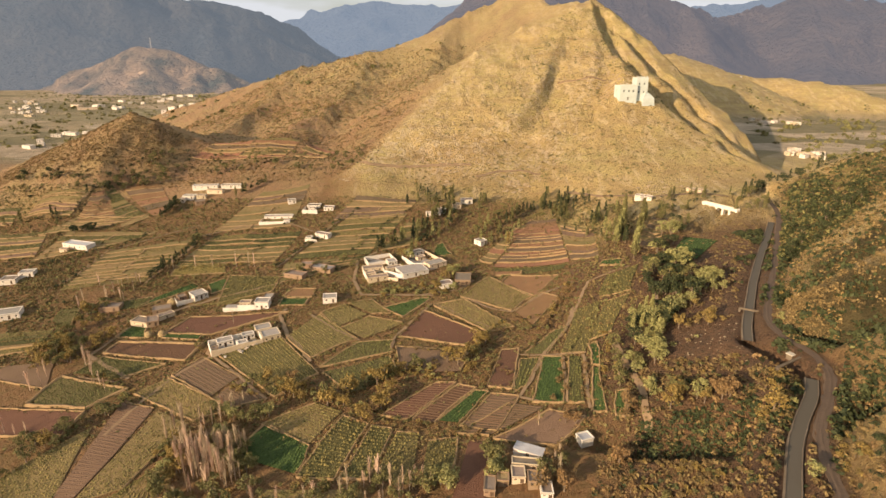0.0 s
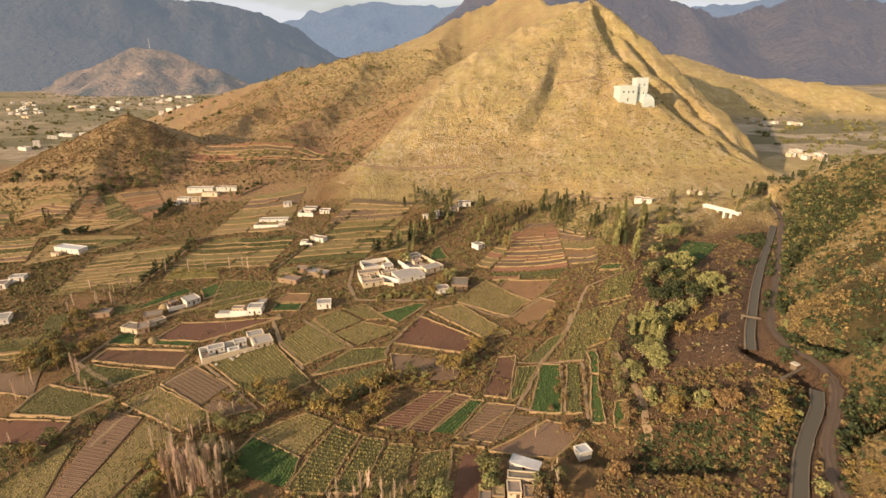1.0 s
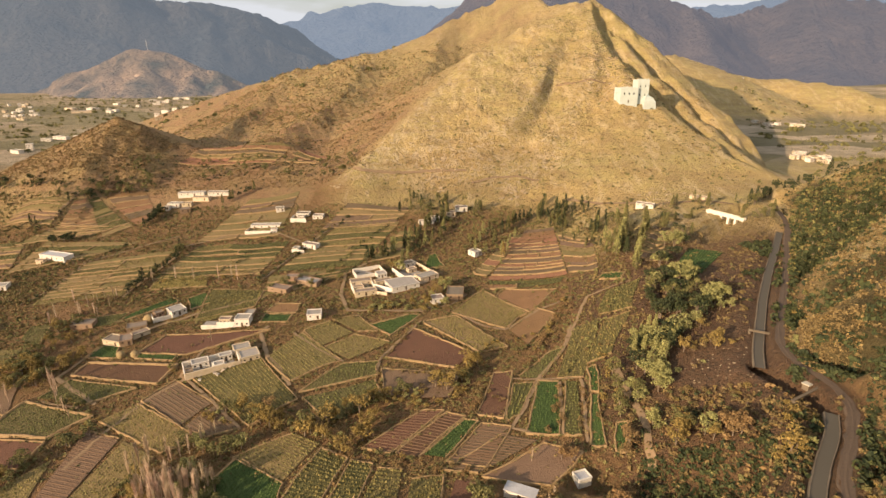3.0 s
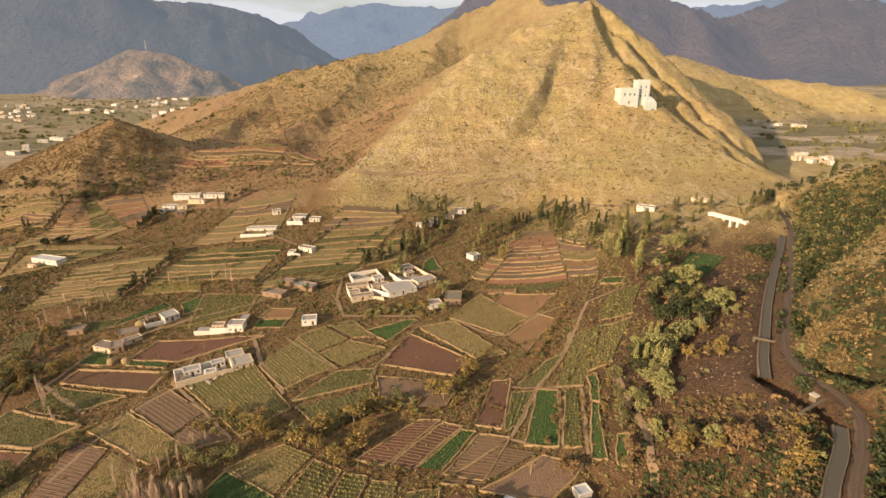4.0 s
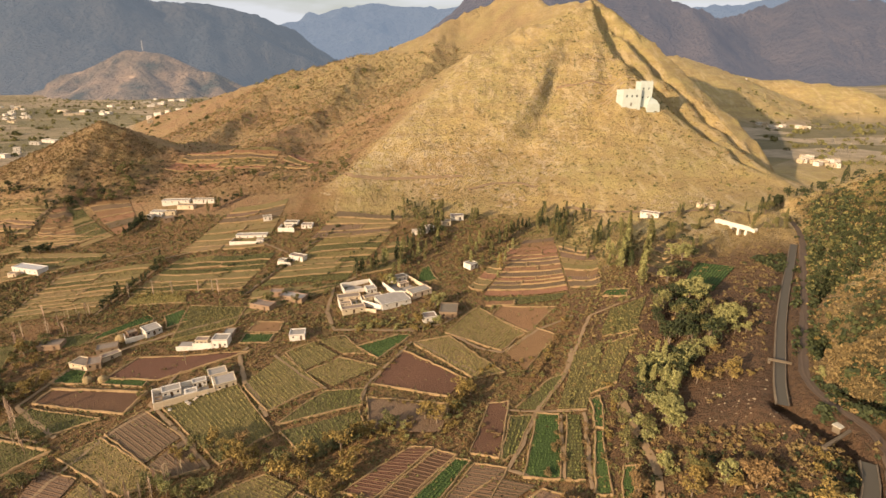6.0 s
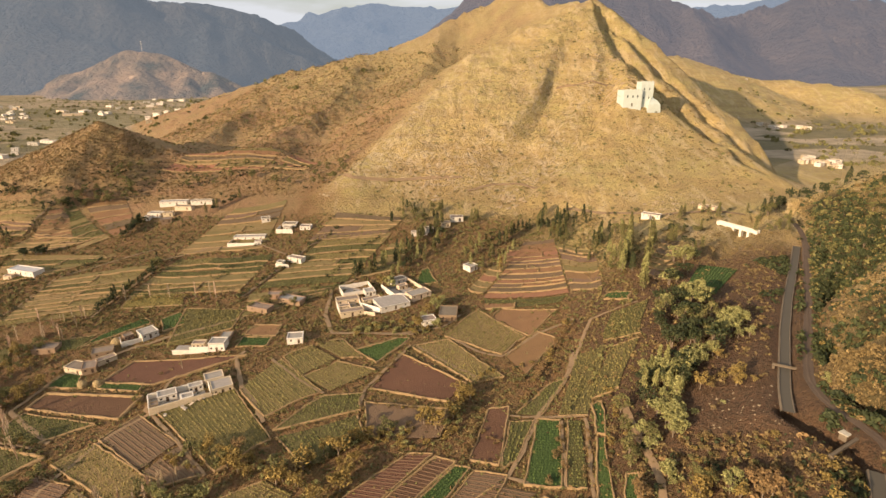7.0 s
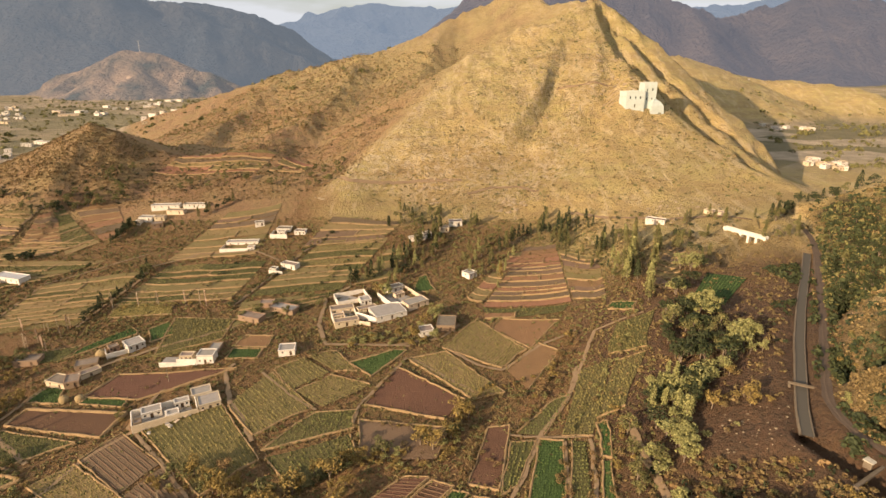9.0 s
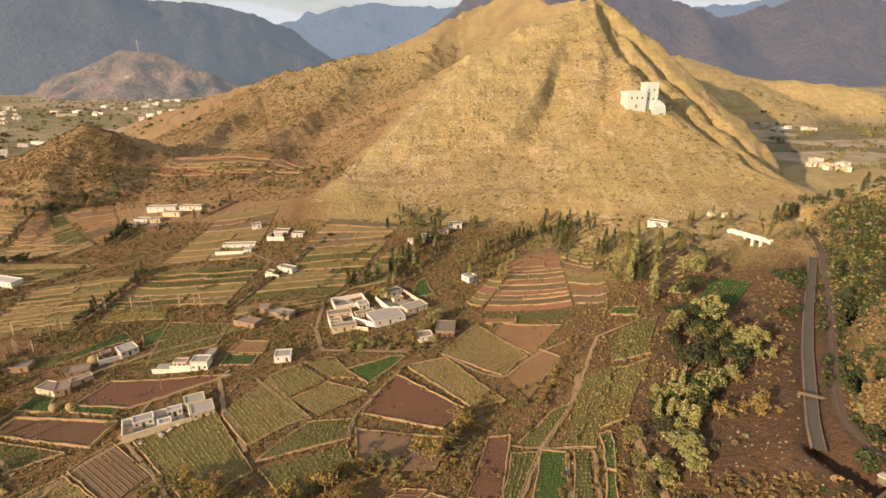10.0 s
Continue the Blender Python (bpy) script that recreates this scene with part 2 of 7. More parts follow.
# crests and hollows of the front face, from west to east, each running down from the peak
SPURS = [
    [PEAK, (70, 590, 114), (21, 545, 89), (-9, 490, 62), (-33, 440, 42), (-57, 395, 24), (-76, 380, 12)],
    [PEAK, (107, 570, 114), (79, 490, 75), (58, 455, 54), (33, 425, 33), (7, 398, 18)],
    [PEAK, (97, 520, 83), (80, 478, 57), (65, 448, 39), (43, 412, 18), (30, 385, 8)],
    [PEAK, (130, 555, 106), (121, 500, 80), (104, 465, 62), (70, 420, 30), (39, 375, 8)],
    [PEAK, (139, 555, 103), (124, 478, 66), (108, 440, 45), (75, 405, 22), (47, 368, 7)],
    [PEAK, (146, 555, 104), (132, 452, 66.4), (117, 425, 48), (84, 395, 27), (57, 365, 13)],
    [PEAK, (148, 580, 118), (158, 540, 93), (172, 496, 68), (186, 458, 47), (188, 420, 40), (186, 376, 34), (198, 345, 22)],
]
FLANK_Y = [345, 376, 420, 430, 450, 500, 540, 565, 600, 620]
FLANK_X = [206, 222, 233, 236, 231, 226, 212, 197, 174, 150]
FLANK_Z = [16, 13, 10, 15, 32, 51, 73, 92, 118, 138]
BACK = [
    ([(-330, 720, -14), (-287, 765, 8), (-240, 777, 40), (-194, 788, 69), (-104, 770, 89), (-40, 800, 103), (1, 840, 126), (40, 870, 148)], 0.45, 0.42),
    ([(1, 840, 126), (57, 880, 157), (98, 862, 174), (122, 750, 146), PEAK], 1.3, 0.62),
    ([(-104, 770, 89), (-110, 600, 47), (-140, 470, 27)], 0.3, 0.3),
    ([(1, 840, 126), (-29, 631, 65), (-45, 500, 36)], 0.38, 0.38),
    ([(-194, 788, 71), (-210, 640, 34), (-205, 470, 22)], 0.3, 0.3),
]
# ridge added out of view on the right, meant to shade the side valley
EAST_ADDED = ([(205, 280, 44), (245, 265, 62), (310, 265, 90), (430, 240, 110)], 0.75, 0.6)
CONE = [
    ([(-246, 447, 46), (-280, 430, 27), (-315, 420, 12), (-345, 400, 0)], 0.55, 0.5),
    ([(-246, 447, 46), (-213, 450, 24), (-179, 450, 24), (-130, 462, 26)], 0.5, 0.45),
    ([(-246, 447, 46), (-240, 420, 28), (-225, 400, 16)], 0.45, 0.4),
]
EAST = ([(198, 345, 16), (197, 310, 31), (196, 290, 42), (189, 250, 60), (187, 215, 76), (195, 150, 95), (202, 60, 112), (195, -80, 115)], 0.5, 0.70)
PLATEAU = ([(340, 960, 88), (391, 1000, 83), (508, 1090, 51), (595, 1040, 43), (635, 980, 40), (664, 900, 22), (739, 850, 9)], 0.35, 0.40)
CANAL = [(46, 50), (58, 74), (66.7, 88.6), (73.5, 100.3), (80.7, 110.1), (88.4, 119.1), (93, 127), (93, 133), (90, 139), (86.5, 147), (90.7, 156.3), (97.3, 168.3), (109.1, 189.6), (122.9, 212.7), (140.9, 241.3), (156, 265.7)]
ROAD = [(56, 52), (66, 74), (73.4, 85), (76, 94.3), (80.9, 104.2), (89.4, 114.8), (96.5, 125), (98.8, 131.3), (98.9, 136.8), (95.6, 147.7), (97.2, 157.5), (101.4, 165.5), (113.8, 186.3), (134.7, 222.3), (157, 261), (166, 280), (176, 310)]


def base_land(x, y):
    u, v = np.clip(x, -300, 150) / 100, (np.clip(y, 70, 420) - 220) / 100
    rise = 1 / (1 + np.exp(-(u - 0.6 - 0.35 * np.maximum(0, v - 0.1)) / 0.12))
    z = -3.95 + 5.05 * u + 1.57 * v + 0.78 * u * u - 4.56 * u * v + 2.43 * v * v
    z = z + 0.38 * u**3 - 0.28 * u * u * v + 1.65 * u * v * v + 1.68 * v**3 + 14.38 * rise
    # the side valley behind the saddle
    w = step(185, 245, x) * step(335, 400, y)
    z = z * (1 - w) + 3 * w
    w = step(400, 560, y)
    return z * (1 - w) + w * (-6 + 12 * step(200, 300, x) * step(900, 720, y))


def line_side(x, y, line):
    """Distance to a line of points, and on which side of it (over 0: to the left, walking along it)."""
    best, side = np.full(np.shape(x), 1e9), np.zeros(np.shape(x))
    for (ax, ay), (bx, by) in zip(line, line[1:]):
        dx, dy = bx - ax, by - ay
        t = np.clip(((x - ax) * dx + (y - ay) * dy) / (dx * dx + dy * dy), 0, 1)
        ox, oy = x - ax - t * dx, y - ay - t * dy
        d = np.hypot(ox, oy)
        side = np.where(d < best, dx * oy - dy * ox, side)
        best = np.minimum(best, d)
    return best, side


def front_face(x, y):
    """The broad face of the main hill, even from one crest or hollow to the next round the peak."""
    a, r = np.arctan2(x - PEAK[0], PEAK[1] - y), np.hypot(x - PEAK[0], y - PEAK[1])
    turn, high = [], []
    for nodes in SPURS:
        nr = [math.hypot(p[0] - PEAK[0], p[1] - PEAK[1]) for p in nodes]
        na = [math.atan2(p[0] - PEAK[0], PEAK[1] - p[1]) for p in nodes[1:]]
        turn.append(np.interp(r, nr[1:], na))
        high.append(np.interp(r, nr, [p[2] for p in nodes]) - 0.55 * np.maximum(r - nr[-1], 0))
    z = np.where(a > turn[-1], high[-1] - 0.5 * r * (a - turn[-1]), -1e3)
    for k in range(len(SPURS) - 1):
        t = (a - turn[k]) / np.maximum(turn[k + 1] - turn[k], 1e-3)
        z = np.where((t >= 0) & (t <= 1), high[k] + (high[k + 1] - high[k]) * t, z)
    return z


def hills(x, y):
    h = np.maximum(ridge(x, y, SPURS[0], 0.52, 0.52), front_face(x, y))
    # east of the long ridge an even flank falls to its own edge, and drops steeply beyond that
    ex, ez = np.interp(y, FLANK_Y, FLANK_X), np.interp(y, FLANK_Y, FLANK_Z)
    crest = SPURS[6][::-1]
    cx, cz = np.interp(y, [p[1] for p in crest], [p[0] for p in crest]), np.interp(y, [p[1] for p in crest], [p[2] for p in crest])
    t = (x - cx) / np.maximum(ex - cx, 3.0)
    flank = np.where(t < 1, cz + (ez - cz) * t, ez - 1.6 * (x - ex))
    h = np.where((t > 0) & (y > 340), np.where(y < 640, flank, np.minimum(h, flank)), h)
    for nodes, a, b in [*BACK, *CONE, PLATEAU, EAST_ADDED]:
        h = smax(h, ridge(x, y, nodes, a, b), 5.0)
    # the east slope starts beyond the road
    d, side = line_side(x, y, ROAD)
    east = np.minimum(ridge(x, y, *EAST), 20.5 + 1.0 * np.maximum(d - 2.0, 0) + 0.0012 * d * d)
    h = smax(h, np.where(side < 0, east, -50.0), 1.0)
    return h


def line_near(x, y, line):
    """Distance to a line of points."""
    best = np.full(np.shape(x), 1e9)
    for (ax, ay), (bx, by) in zip(line, line[1:]):
        dx, dy = bx - ax, by - ay
        t = np.clip(((x - ax) * dx + (y - ay) * dy) / (dx * dx + dy * dy), 0, 1)
        best = np.minimum(best, np.hypot(x - ax - t * dx, y - ay - t * dy))
    return best


RAVINES = [
    ([(140, 600), (141, 563), (145, 515), (155, 483), (164, 473), (172, 450), (179, 419), (186, 398), (182, 377), (195, 357)], 12.0, 20.0, True),
    ([(156, 577), (169, 550), (174, 516), (182, 512)], 10.0, 15.0, True),
    ([(183, 505), (197, 472), (207, 430)], 7.0, 11.0, True),
    ([(101, 169), (119, 158), (165, 132)], 13.0, 22.0, True),
    ([(92, 142), (112, 133), (160, 114)], 11.0, 20.0, True),
    ([(132, 232), (152, 236), (185, 250)], 11.0, 22.0, True),
    ([(118, 198), (136, 202), (155, 210), (188, 222)], 12.0, 24.0, True),
    ([(80, 103), (95, 102), (130, 94), (170, 86)], 14.0, 28.0, True),
    ([(44, 117), (55, 112), (64, 108), (72, 106)], 5.0, 17.0, False),
    ([(153, 302), (143, 290), (133, 277), (120, 262)], 3.2, 9.0, False),
]


def land(x, y, rough=True):
    x, y = np.asarray(x, float), np.asarray(y, float)
    b, h = base_land(x, y), hills(x, y)
    z = smax(b, h, 5.0)
    # steep-sided ravines down the flanks of the hills, and a gully through the waste ground
    for line, deep, wide, on_hill in RAVINES:
        d, side = line_side(x, y, line)
        cut = np.where(side > 0, 1 - step(0.3 * wide, wide, d), np.clip(1 - d / 3.0, 0, 1))
        z = z - deep * cut * (step(0, 6, h - b) if on_hill else step(0.0, 8.0, line_near(x, y, line[:1])))
    if rough:
        k = step(-2, 12, h - b)
        far = step(250, 700, np.hypot(x, y))
        z = z + k * (3.4 * fbm(x, y, 46, 4, 3, 0.55, True) * (0.4 + 0.1 * far) * (0.4 + 0.6 * step(-60, 20, x)) + (0.75 + 0.45 * far) * fbm(x, y, 15, 3, 9, 0.55, True) * (0.45 + 0.55 * step(-60, 20, x)))
        z = z + k * far * 1.1 * fbm(x + 0.35 * y, y * 0.25, 14, 3, 14, 0.6, True) * step(60, -20, x)
        z = z + (1 - k) * 0.35 * fbm(x, y, 30, 2, 21)
    # level benches for the canal and the road beside it
    dc, dr = line_near(x, y, CANAL), line_near(x, y, ROAD)
    w = step(11, 4, dc)
    z = z * (1 - w) + 18.6 * w
    # the dry ditch between the two reaches of the canal
    z = z - 3.4 * step(3.4, 1.0, line_near(x, y, CANAL[6:10]))
    w = step(5.5, 2.5, dr)
    z = z * (1 - w) + 20.4 * w
    w = step(3.0, 1.7, dc)
    return z * (1 - w) + np.minimum(z, 18.2) * w


GRID_X, GRID_Y = np.arange(-420, 421, 1.5), np.arange(40, 560, 1.5)
GRID_Z = land(*np.meshgrid(GRID_X, GRID_Y))


def land_at(x, y):
    """The height of the ground at one place near the fields, between the points of a fine grid."""
    i, j = (x + 420) / 1.5, (y - 40) / 1.5
    if not (0 <= i < len(GRID_X) - 1 and 0 <= j < len(GRID_Y) - 1):
        return float(land(np.array([x]), np.array([y]))[0])
    a, b = int(i), int(j)
    u, v = i - a, j - b
    return float((GRID_Z[b, a] * (1 - u) + GRID_Z[b, a + 1] * u) * (1 - v) + (GRID_Z[b + 1, a] * (1 - u) + GRID_Z[b + 1, a + 1] * u) * v)
# ---- end of the lie of the land


def mesh_object(name, verts, faces, material, parent=None, smooth=False):
    me = bpy.data.meshes.new(name)
    me.from_pydata([tuple(v) for v in verts], [], [tuple(f) for f in faces])
    me.materials.append(material)
    if smooth:
        me.shade_smooth()
    ob = new(name, me)
    if parent is not None:
        ob.parent = parent
    return ob


def fan_grid(centre, angles, radii):
    a, r = np.meshgrid(np.radians(angles), radii)
    return centre[0] + r * np.sin(a), centre[1] + r * np.cos(a)


def sheet(name, gx, gy, gz, material, closed=False, keep=None):
    rows, cols = gx.shape
    i = np.arange(rows * cols).reshape(rows, cols)
    nxt = np.roll(i, -1, axis=1) if closed else i[:, 1:]
    cur = i if closed else i[:, :-1]
    f = np.stack([cur[:-1], nxt[:-1], nxt[1:], cur[1:]], -1).reshape(-1, 4)
    f = f[:, ::-1]
    if keep is not None:
        f = f[keep.ravel()[f].any(1)]
    me = bpy.data.meshes.new(name)
    me.from_pydata(np.stack([gx, gy, gz], -1).reshape(-1, 3).tolist(), [], f.tolist())
    me.materials.append(material)
    me.shade_smooth()
    return new(name, me)


angles = np.concatenate([np.linspace(-50, 50, 500), np.linspace(53, 307, 46)])
radii = np.concatenate([np.geomspace(4, 120, 34)[:-1], np.geomspace(120, 760, 270)[:-1], np.geomspace(760, 4700, 110)])
gx, gy = fan_grid((0, -40), angles, radii)
gz = land(gx, gy)
ground = tagged(sheet("ground", gx, gy, gz, M_GROUND, closed=True), "dry golden hillsides and brown pasture of a mountain valley", "ground", kind="structure")
rise = hills(gx, gy) - base_land(gx, gy)
cover = np.maximum(np.clip(rise / 10.0, 0, 1), np.maximum(step(245, 290, gy) * step(30, 80, gx), 0.8 * step(336, 360, gy) * step(-85, -50, gx)))
d_spur, s_spur = line_side(gx, gy, [p[:2] for p in SPURS[0]])
west = np.where((s_spur < 0) | (gx < -85), step(0, 22, d_spur), 0.0) * np.where(gx < -70, step(340, 372, gy), step(385, 420, gy)) * step(960, 800, gy) * step(150, 60, gx)
low_rock = step(372, 392, gy) * step(450, 405, gy) * step(-100, -60, gx) * step(95, 70, gx)
crest_rock = sum(step(11, 2, line_near(gx, gy, [p[:2] for p in nodes])) for nodes in (SPURS[0], SPURS[1], SPURS[3])) * step(110, 70, gz)
# dark ground cover beside the east gullies: brush, with their shade put into its colour
brush_shade = np.zeros(gx.shape)
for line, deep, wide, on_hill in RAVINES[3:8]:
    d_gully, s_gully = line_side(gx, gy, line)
    brush_shade = np.maximum(brush_shade, np.where(s_gully > 0, step(1.3 * wide, 0.8 * wide, d_gully), step(5, 0, d_gully)) * step(2, 10, rise))
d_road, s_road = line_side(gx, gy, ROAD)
# the upper slope, darkened by the same colour up to the crest
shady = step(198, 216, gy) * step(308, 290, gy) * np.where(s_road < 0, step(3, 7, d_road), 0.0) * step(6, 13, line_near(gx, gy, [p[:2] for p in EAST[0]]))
brush_shade = np.maximum(brush_shade, shady)
values = {
    "hill": cover,
    "rock": np.clip(0.1 + 0.6 * crest_rock + low_rock * 1.0 + 0.2 * step(30, 80, gz) * step(200, 120, gx), 0, 1) * step(-120, -60, gx),
    "scrub": np.clip(west, 0, 1) * np.clip(0.9 + 0.3 * fbm(gx, gy, 90, 3, 40), 0, 1),
    "waste": np.where(line_side(gx, gy, ROAD)[1] < 0, step(5, 0, line_near(gx, gy, ROAD)), 1.0) * np.maximum(0.0, step(34, 48, gx - 0.12 * (gy - 110)) * step(290, 215, gy) * np.clip(0.85 + 0.35 * fbm(gx, gy, 30, 3, 41), 0, 1)),
    "brush": np.clip(brush_shade * (1.0 + 0.7 * fbm(gx, gy, 14, 3, 46)), 0, 1),
    "upland": step(36, 72, gz + 14 * fbm(gx, gy, 60, 3, 45)),
    "farm": step(10, 2, rise) * step(470, 560, gy),
}
for name, v in values.items():
    ground.data.attributes.new(name, "FLOAT", "POINT").data.foreach_set("value", np.ascontiguousarray(v, dtype=np.float32).ravel())

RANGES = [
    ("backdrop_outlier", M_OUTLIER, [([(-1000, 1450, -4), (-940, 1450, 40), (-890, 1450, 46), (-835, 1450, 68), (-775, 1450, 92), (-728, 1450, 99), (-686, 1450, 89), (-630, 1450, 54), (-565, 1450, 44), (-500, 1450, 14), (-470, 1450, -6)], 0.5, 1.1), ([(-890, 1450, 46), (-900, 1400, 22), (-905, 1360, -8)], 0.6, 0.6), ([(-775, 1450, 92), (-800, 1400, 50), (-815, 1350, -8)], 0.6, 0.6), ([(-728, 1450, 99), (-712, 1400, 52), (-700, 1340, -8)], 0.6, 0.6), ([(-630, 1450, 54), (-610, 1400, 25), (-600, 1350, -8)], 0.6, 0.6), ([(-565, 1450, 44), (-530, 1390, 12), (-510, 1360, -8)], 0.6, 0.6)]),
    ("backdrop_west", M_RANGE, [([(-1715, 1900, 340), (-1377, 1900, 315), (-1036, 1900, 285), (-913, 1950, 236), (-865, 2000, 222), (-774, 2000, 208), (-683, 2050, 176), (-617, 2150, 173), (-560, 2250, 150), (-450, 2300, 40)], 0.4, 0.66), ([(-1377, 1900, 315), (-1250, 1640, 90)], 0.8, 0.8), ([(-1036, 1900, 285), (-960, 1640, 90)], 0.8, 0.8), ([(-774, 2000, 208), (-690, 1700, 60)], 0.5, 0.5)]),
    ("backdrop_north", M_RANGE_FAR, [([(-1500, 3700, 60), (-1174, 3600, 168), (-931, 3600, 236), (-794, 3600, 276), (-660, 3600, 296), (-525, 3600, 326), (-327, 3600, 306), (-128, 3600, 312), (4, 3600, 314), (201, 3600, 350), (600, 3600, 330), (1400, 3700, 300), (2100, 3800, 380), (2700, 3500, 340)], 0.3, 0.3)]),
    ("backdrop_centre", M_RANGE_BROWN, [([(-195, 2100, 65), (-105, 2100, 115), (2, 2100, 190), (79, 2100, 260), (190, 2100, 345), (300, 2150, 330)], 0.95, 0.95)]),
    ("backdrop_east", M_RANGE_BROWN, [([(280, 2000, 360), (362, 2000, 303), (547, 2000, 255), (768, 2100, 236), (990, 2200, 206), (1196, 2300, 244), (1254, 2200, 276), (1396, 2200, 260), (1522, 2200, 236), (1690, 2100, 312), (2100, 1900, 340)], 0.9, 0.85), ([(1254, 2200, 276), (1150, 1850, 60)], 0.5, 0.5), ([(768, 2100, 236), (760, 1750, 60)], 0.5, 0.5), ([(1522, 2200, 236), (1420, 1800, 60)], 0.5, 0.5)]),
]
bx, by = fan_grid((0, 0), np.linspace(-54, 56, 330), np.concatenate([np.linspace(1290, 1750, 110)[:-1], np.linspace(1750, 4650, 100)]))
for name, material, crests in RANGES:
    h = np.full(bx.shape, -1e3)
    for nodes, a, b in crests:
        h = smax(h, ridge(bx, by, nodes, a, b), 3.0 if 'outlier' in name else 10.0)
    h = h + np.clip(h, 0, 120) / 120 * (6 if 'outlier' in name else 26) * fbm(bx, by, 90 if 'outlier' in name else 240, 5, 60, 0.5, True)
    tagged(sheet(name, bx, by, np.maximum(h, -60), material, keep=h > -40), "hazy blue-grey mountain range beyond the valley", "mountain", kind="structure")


# ---- fields: each a plot of soil with its earth banks and crop rows
def spot(q, u, v):
    a, b, c, d = q[:4]
    x = (a[0] * (1 - u) + b[0] * u) * (1 - v) + (d[0] * (1 - u) + c[0] * u) * v
    y = (a[1] * (1 - u) + b[1] * u) * (1 - v) + (d[1] * (1 - u) + c[1] * u) * v
    if len(q) > 4:
        # plots bow along the contour
        ox, oy = d[0] - a[0], d[1] - a[1]
        n = q[4] / max(math.hypot(ox, oy), 0.1)
        k = np.sin(3.1416 * u) + q[5] * np.sin(6.2832 * u)
        x, y = x + ox * n * k, y + oy * n * k
    return x, y


FIELDS = []


def outside_fields(x, y):
    """Which places lie on no plot."""
    free = np.ones(len(x), bool)
    for q in FIELDS:
        inside_l, inside_r = np.ones(len(x), bool), np.ones(len(x), bool)
        for (ax, ay), (bx, by) in zip(q, q[1:] + q[:1]):
            s = (bx - ax) * (y - ay) - (by - ay) * (x - ax)
            inside_l &= s > 0
            inside_r &= s < 0
        free &= ~(inside_l | inside_r)
    return free


def strip_mesh(name, line, width, height, material, parent=None, lift=0.05, wobble=0.25, spacing=2.5):
    """A low bank or a path that follows a line over the land."""
    pts = [np.array(line[0], float)]
    for a, b in zip(line, line[1:]):
        a, b = np.array(a, float), np.array(b, float)
        n = max(1, int(np.hypot(*(b - a)) / spacing))
        pts += [a + (b - a) * k / n for k in range(1, n + 1)]
    pts = np.array(pts)
    pts[1:-1] += np.random.uniform(-wobble, wobble, pts[1:-1].shape)
    way = np.gradient(pts, axis=0)
    way /= np.maximum(np.hypot(way[:, 0], way[:, 1]), 1e-6)[:, None]
    side = np.stack([-way[:, 1], way[:, 0]], -1)
    profile = ((-0.62, -0.5), (-0.28, 1.0), (0.28, 1.0), (0.62, -0.5)) if height > 0.15 else ((-0.5, 0.0), (-0.17, 1.0), (0.17, 1.0), (0.5, 0.0))
    verts = []
    mid = land(pts[:, 0], pts[:, 1])
    for off, up in profile:
        w = width * off * np.random.uniform(0.75, 1.25, len(pts))
        p = pts + side * w[:, None]
        z = land(p[:, 0], p[:, 1]) if height <= 0.15 else mid
        h = up * height * np.random.uniform(0.7, 1.25, len(pts)) if up > 0 else np.full(len(pts), up * 0.6)
        verts.append(np.column_stack([p, z + lift + 0.2 + h]))
    k, m = len(profile), len(pts)
    verts = np.concatenate(verts)
    faces = [(j * m + i, j * m + i + 1, (j + 1) * m + i + 1, (j + 1) * m + i) for j in range(k - 1) for i in range(m - 1)]
    return mesh_object(name, verts, [f[::-1] for f in faces], material, parent, smooth=True)


def tuft_rows(q, spacing, along, size, rng, gaps=0.12, turn=False):
    """Leafy tufts standing in rows over a plot."""
    lu = (math.dist(q[0], q[1]) + math.dist(q[3], q[2])) / 2
    lv = (math.dist(q[0], q[3]) + math.dist(q[1], q[2])) / 2
    if turn:
        lu, lv = lv, lu
    nr, na = max(2, int(lv / spacing)), max(2, int(lu / along))
    v, u = np.meshgrid((np.arange(nr) + 0.5) / nr, (np.arange(na) + 0.5) / na, indexing="ij")
    u, v = u.ravel() + rng.uniform(-0.3, 0.3, u.size) / na, v.ravel() + rng.uniform(-0.12, 0.12, u.size) / nr
    keep = rng.random(u.size) > gaps
    u, v = u[keep], v[keep]
    if turn:
        u, v = v, u
    x, y = spot(q, np.clip(u, 0.03, 0.97), np.clip(v, 0.03, 0.97))
    z = land(x, y) + 0.28
    n = len(x)
    s = size * rng.uniform(0.6, 1.35, n)
    h = s * rng.uniform(0.7, 1.2, n)
    verts = np.empty((n, 6, 3))
    start = rng.uniform(0, 6.28, n)
    for k in range(4):
        r = s * rng.uniform(0.55, 0.95, n) * 0.75
        verts[:, k] = np.stack([x + r * np.cos(start + k * 1.571), y + r * np.sin(start + k * 1.571), z + h * rng.uniform(0, 0.35, n)], -1)
    verts[:, 4] = np.stack([x + rng.uniform(-0.25, 0.25, n) * s, y + rng.uniform(-0.25, 0.25, n) * s, z + h], -1)
    verts[:, 5] = np.stack([x, y, z + h * 0.45], -1)
    base = np.arange(n)[:, None, None] * 6
    tri = np.array([(0, 1, 4), (1, 2, 4), (2, 3, 4), (3, 0, 4)])[None]
    return verts.reshape(-1, 3), (base + tri).reshape(-1, 3)


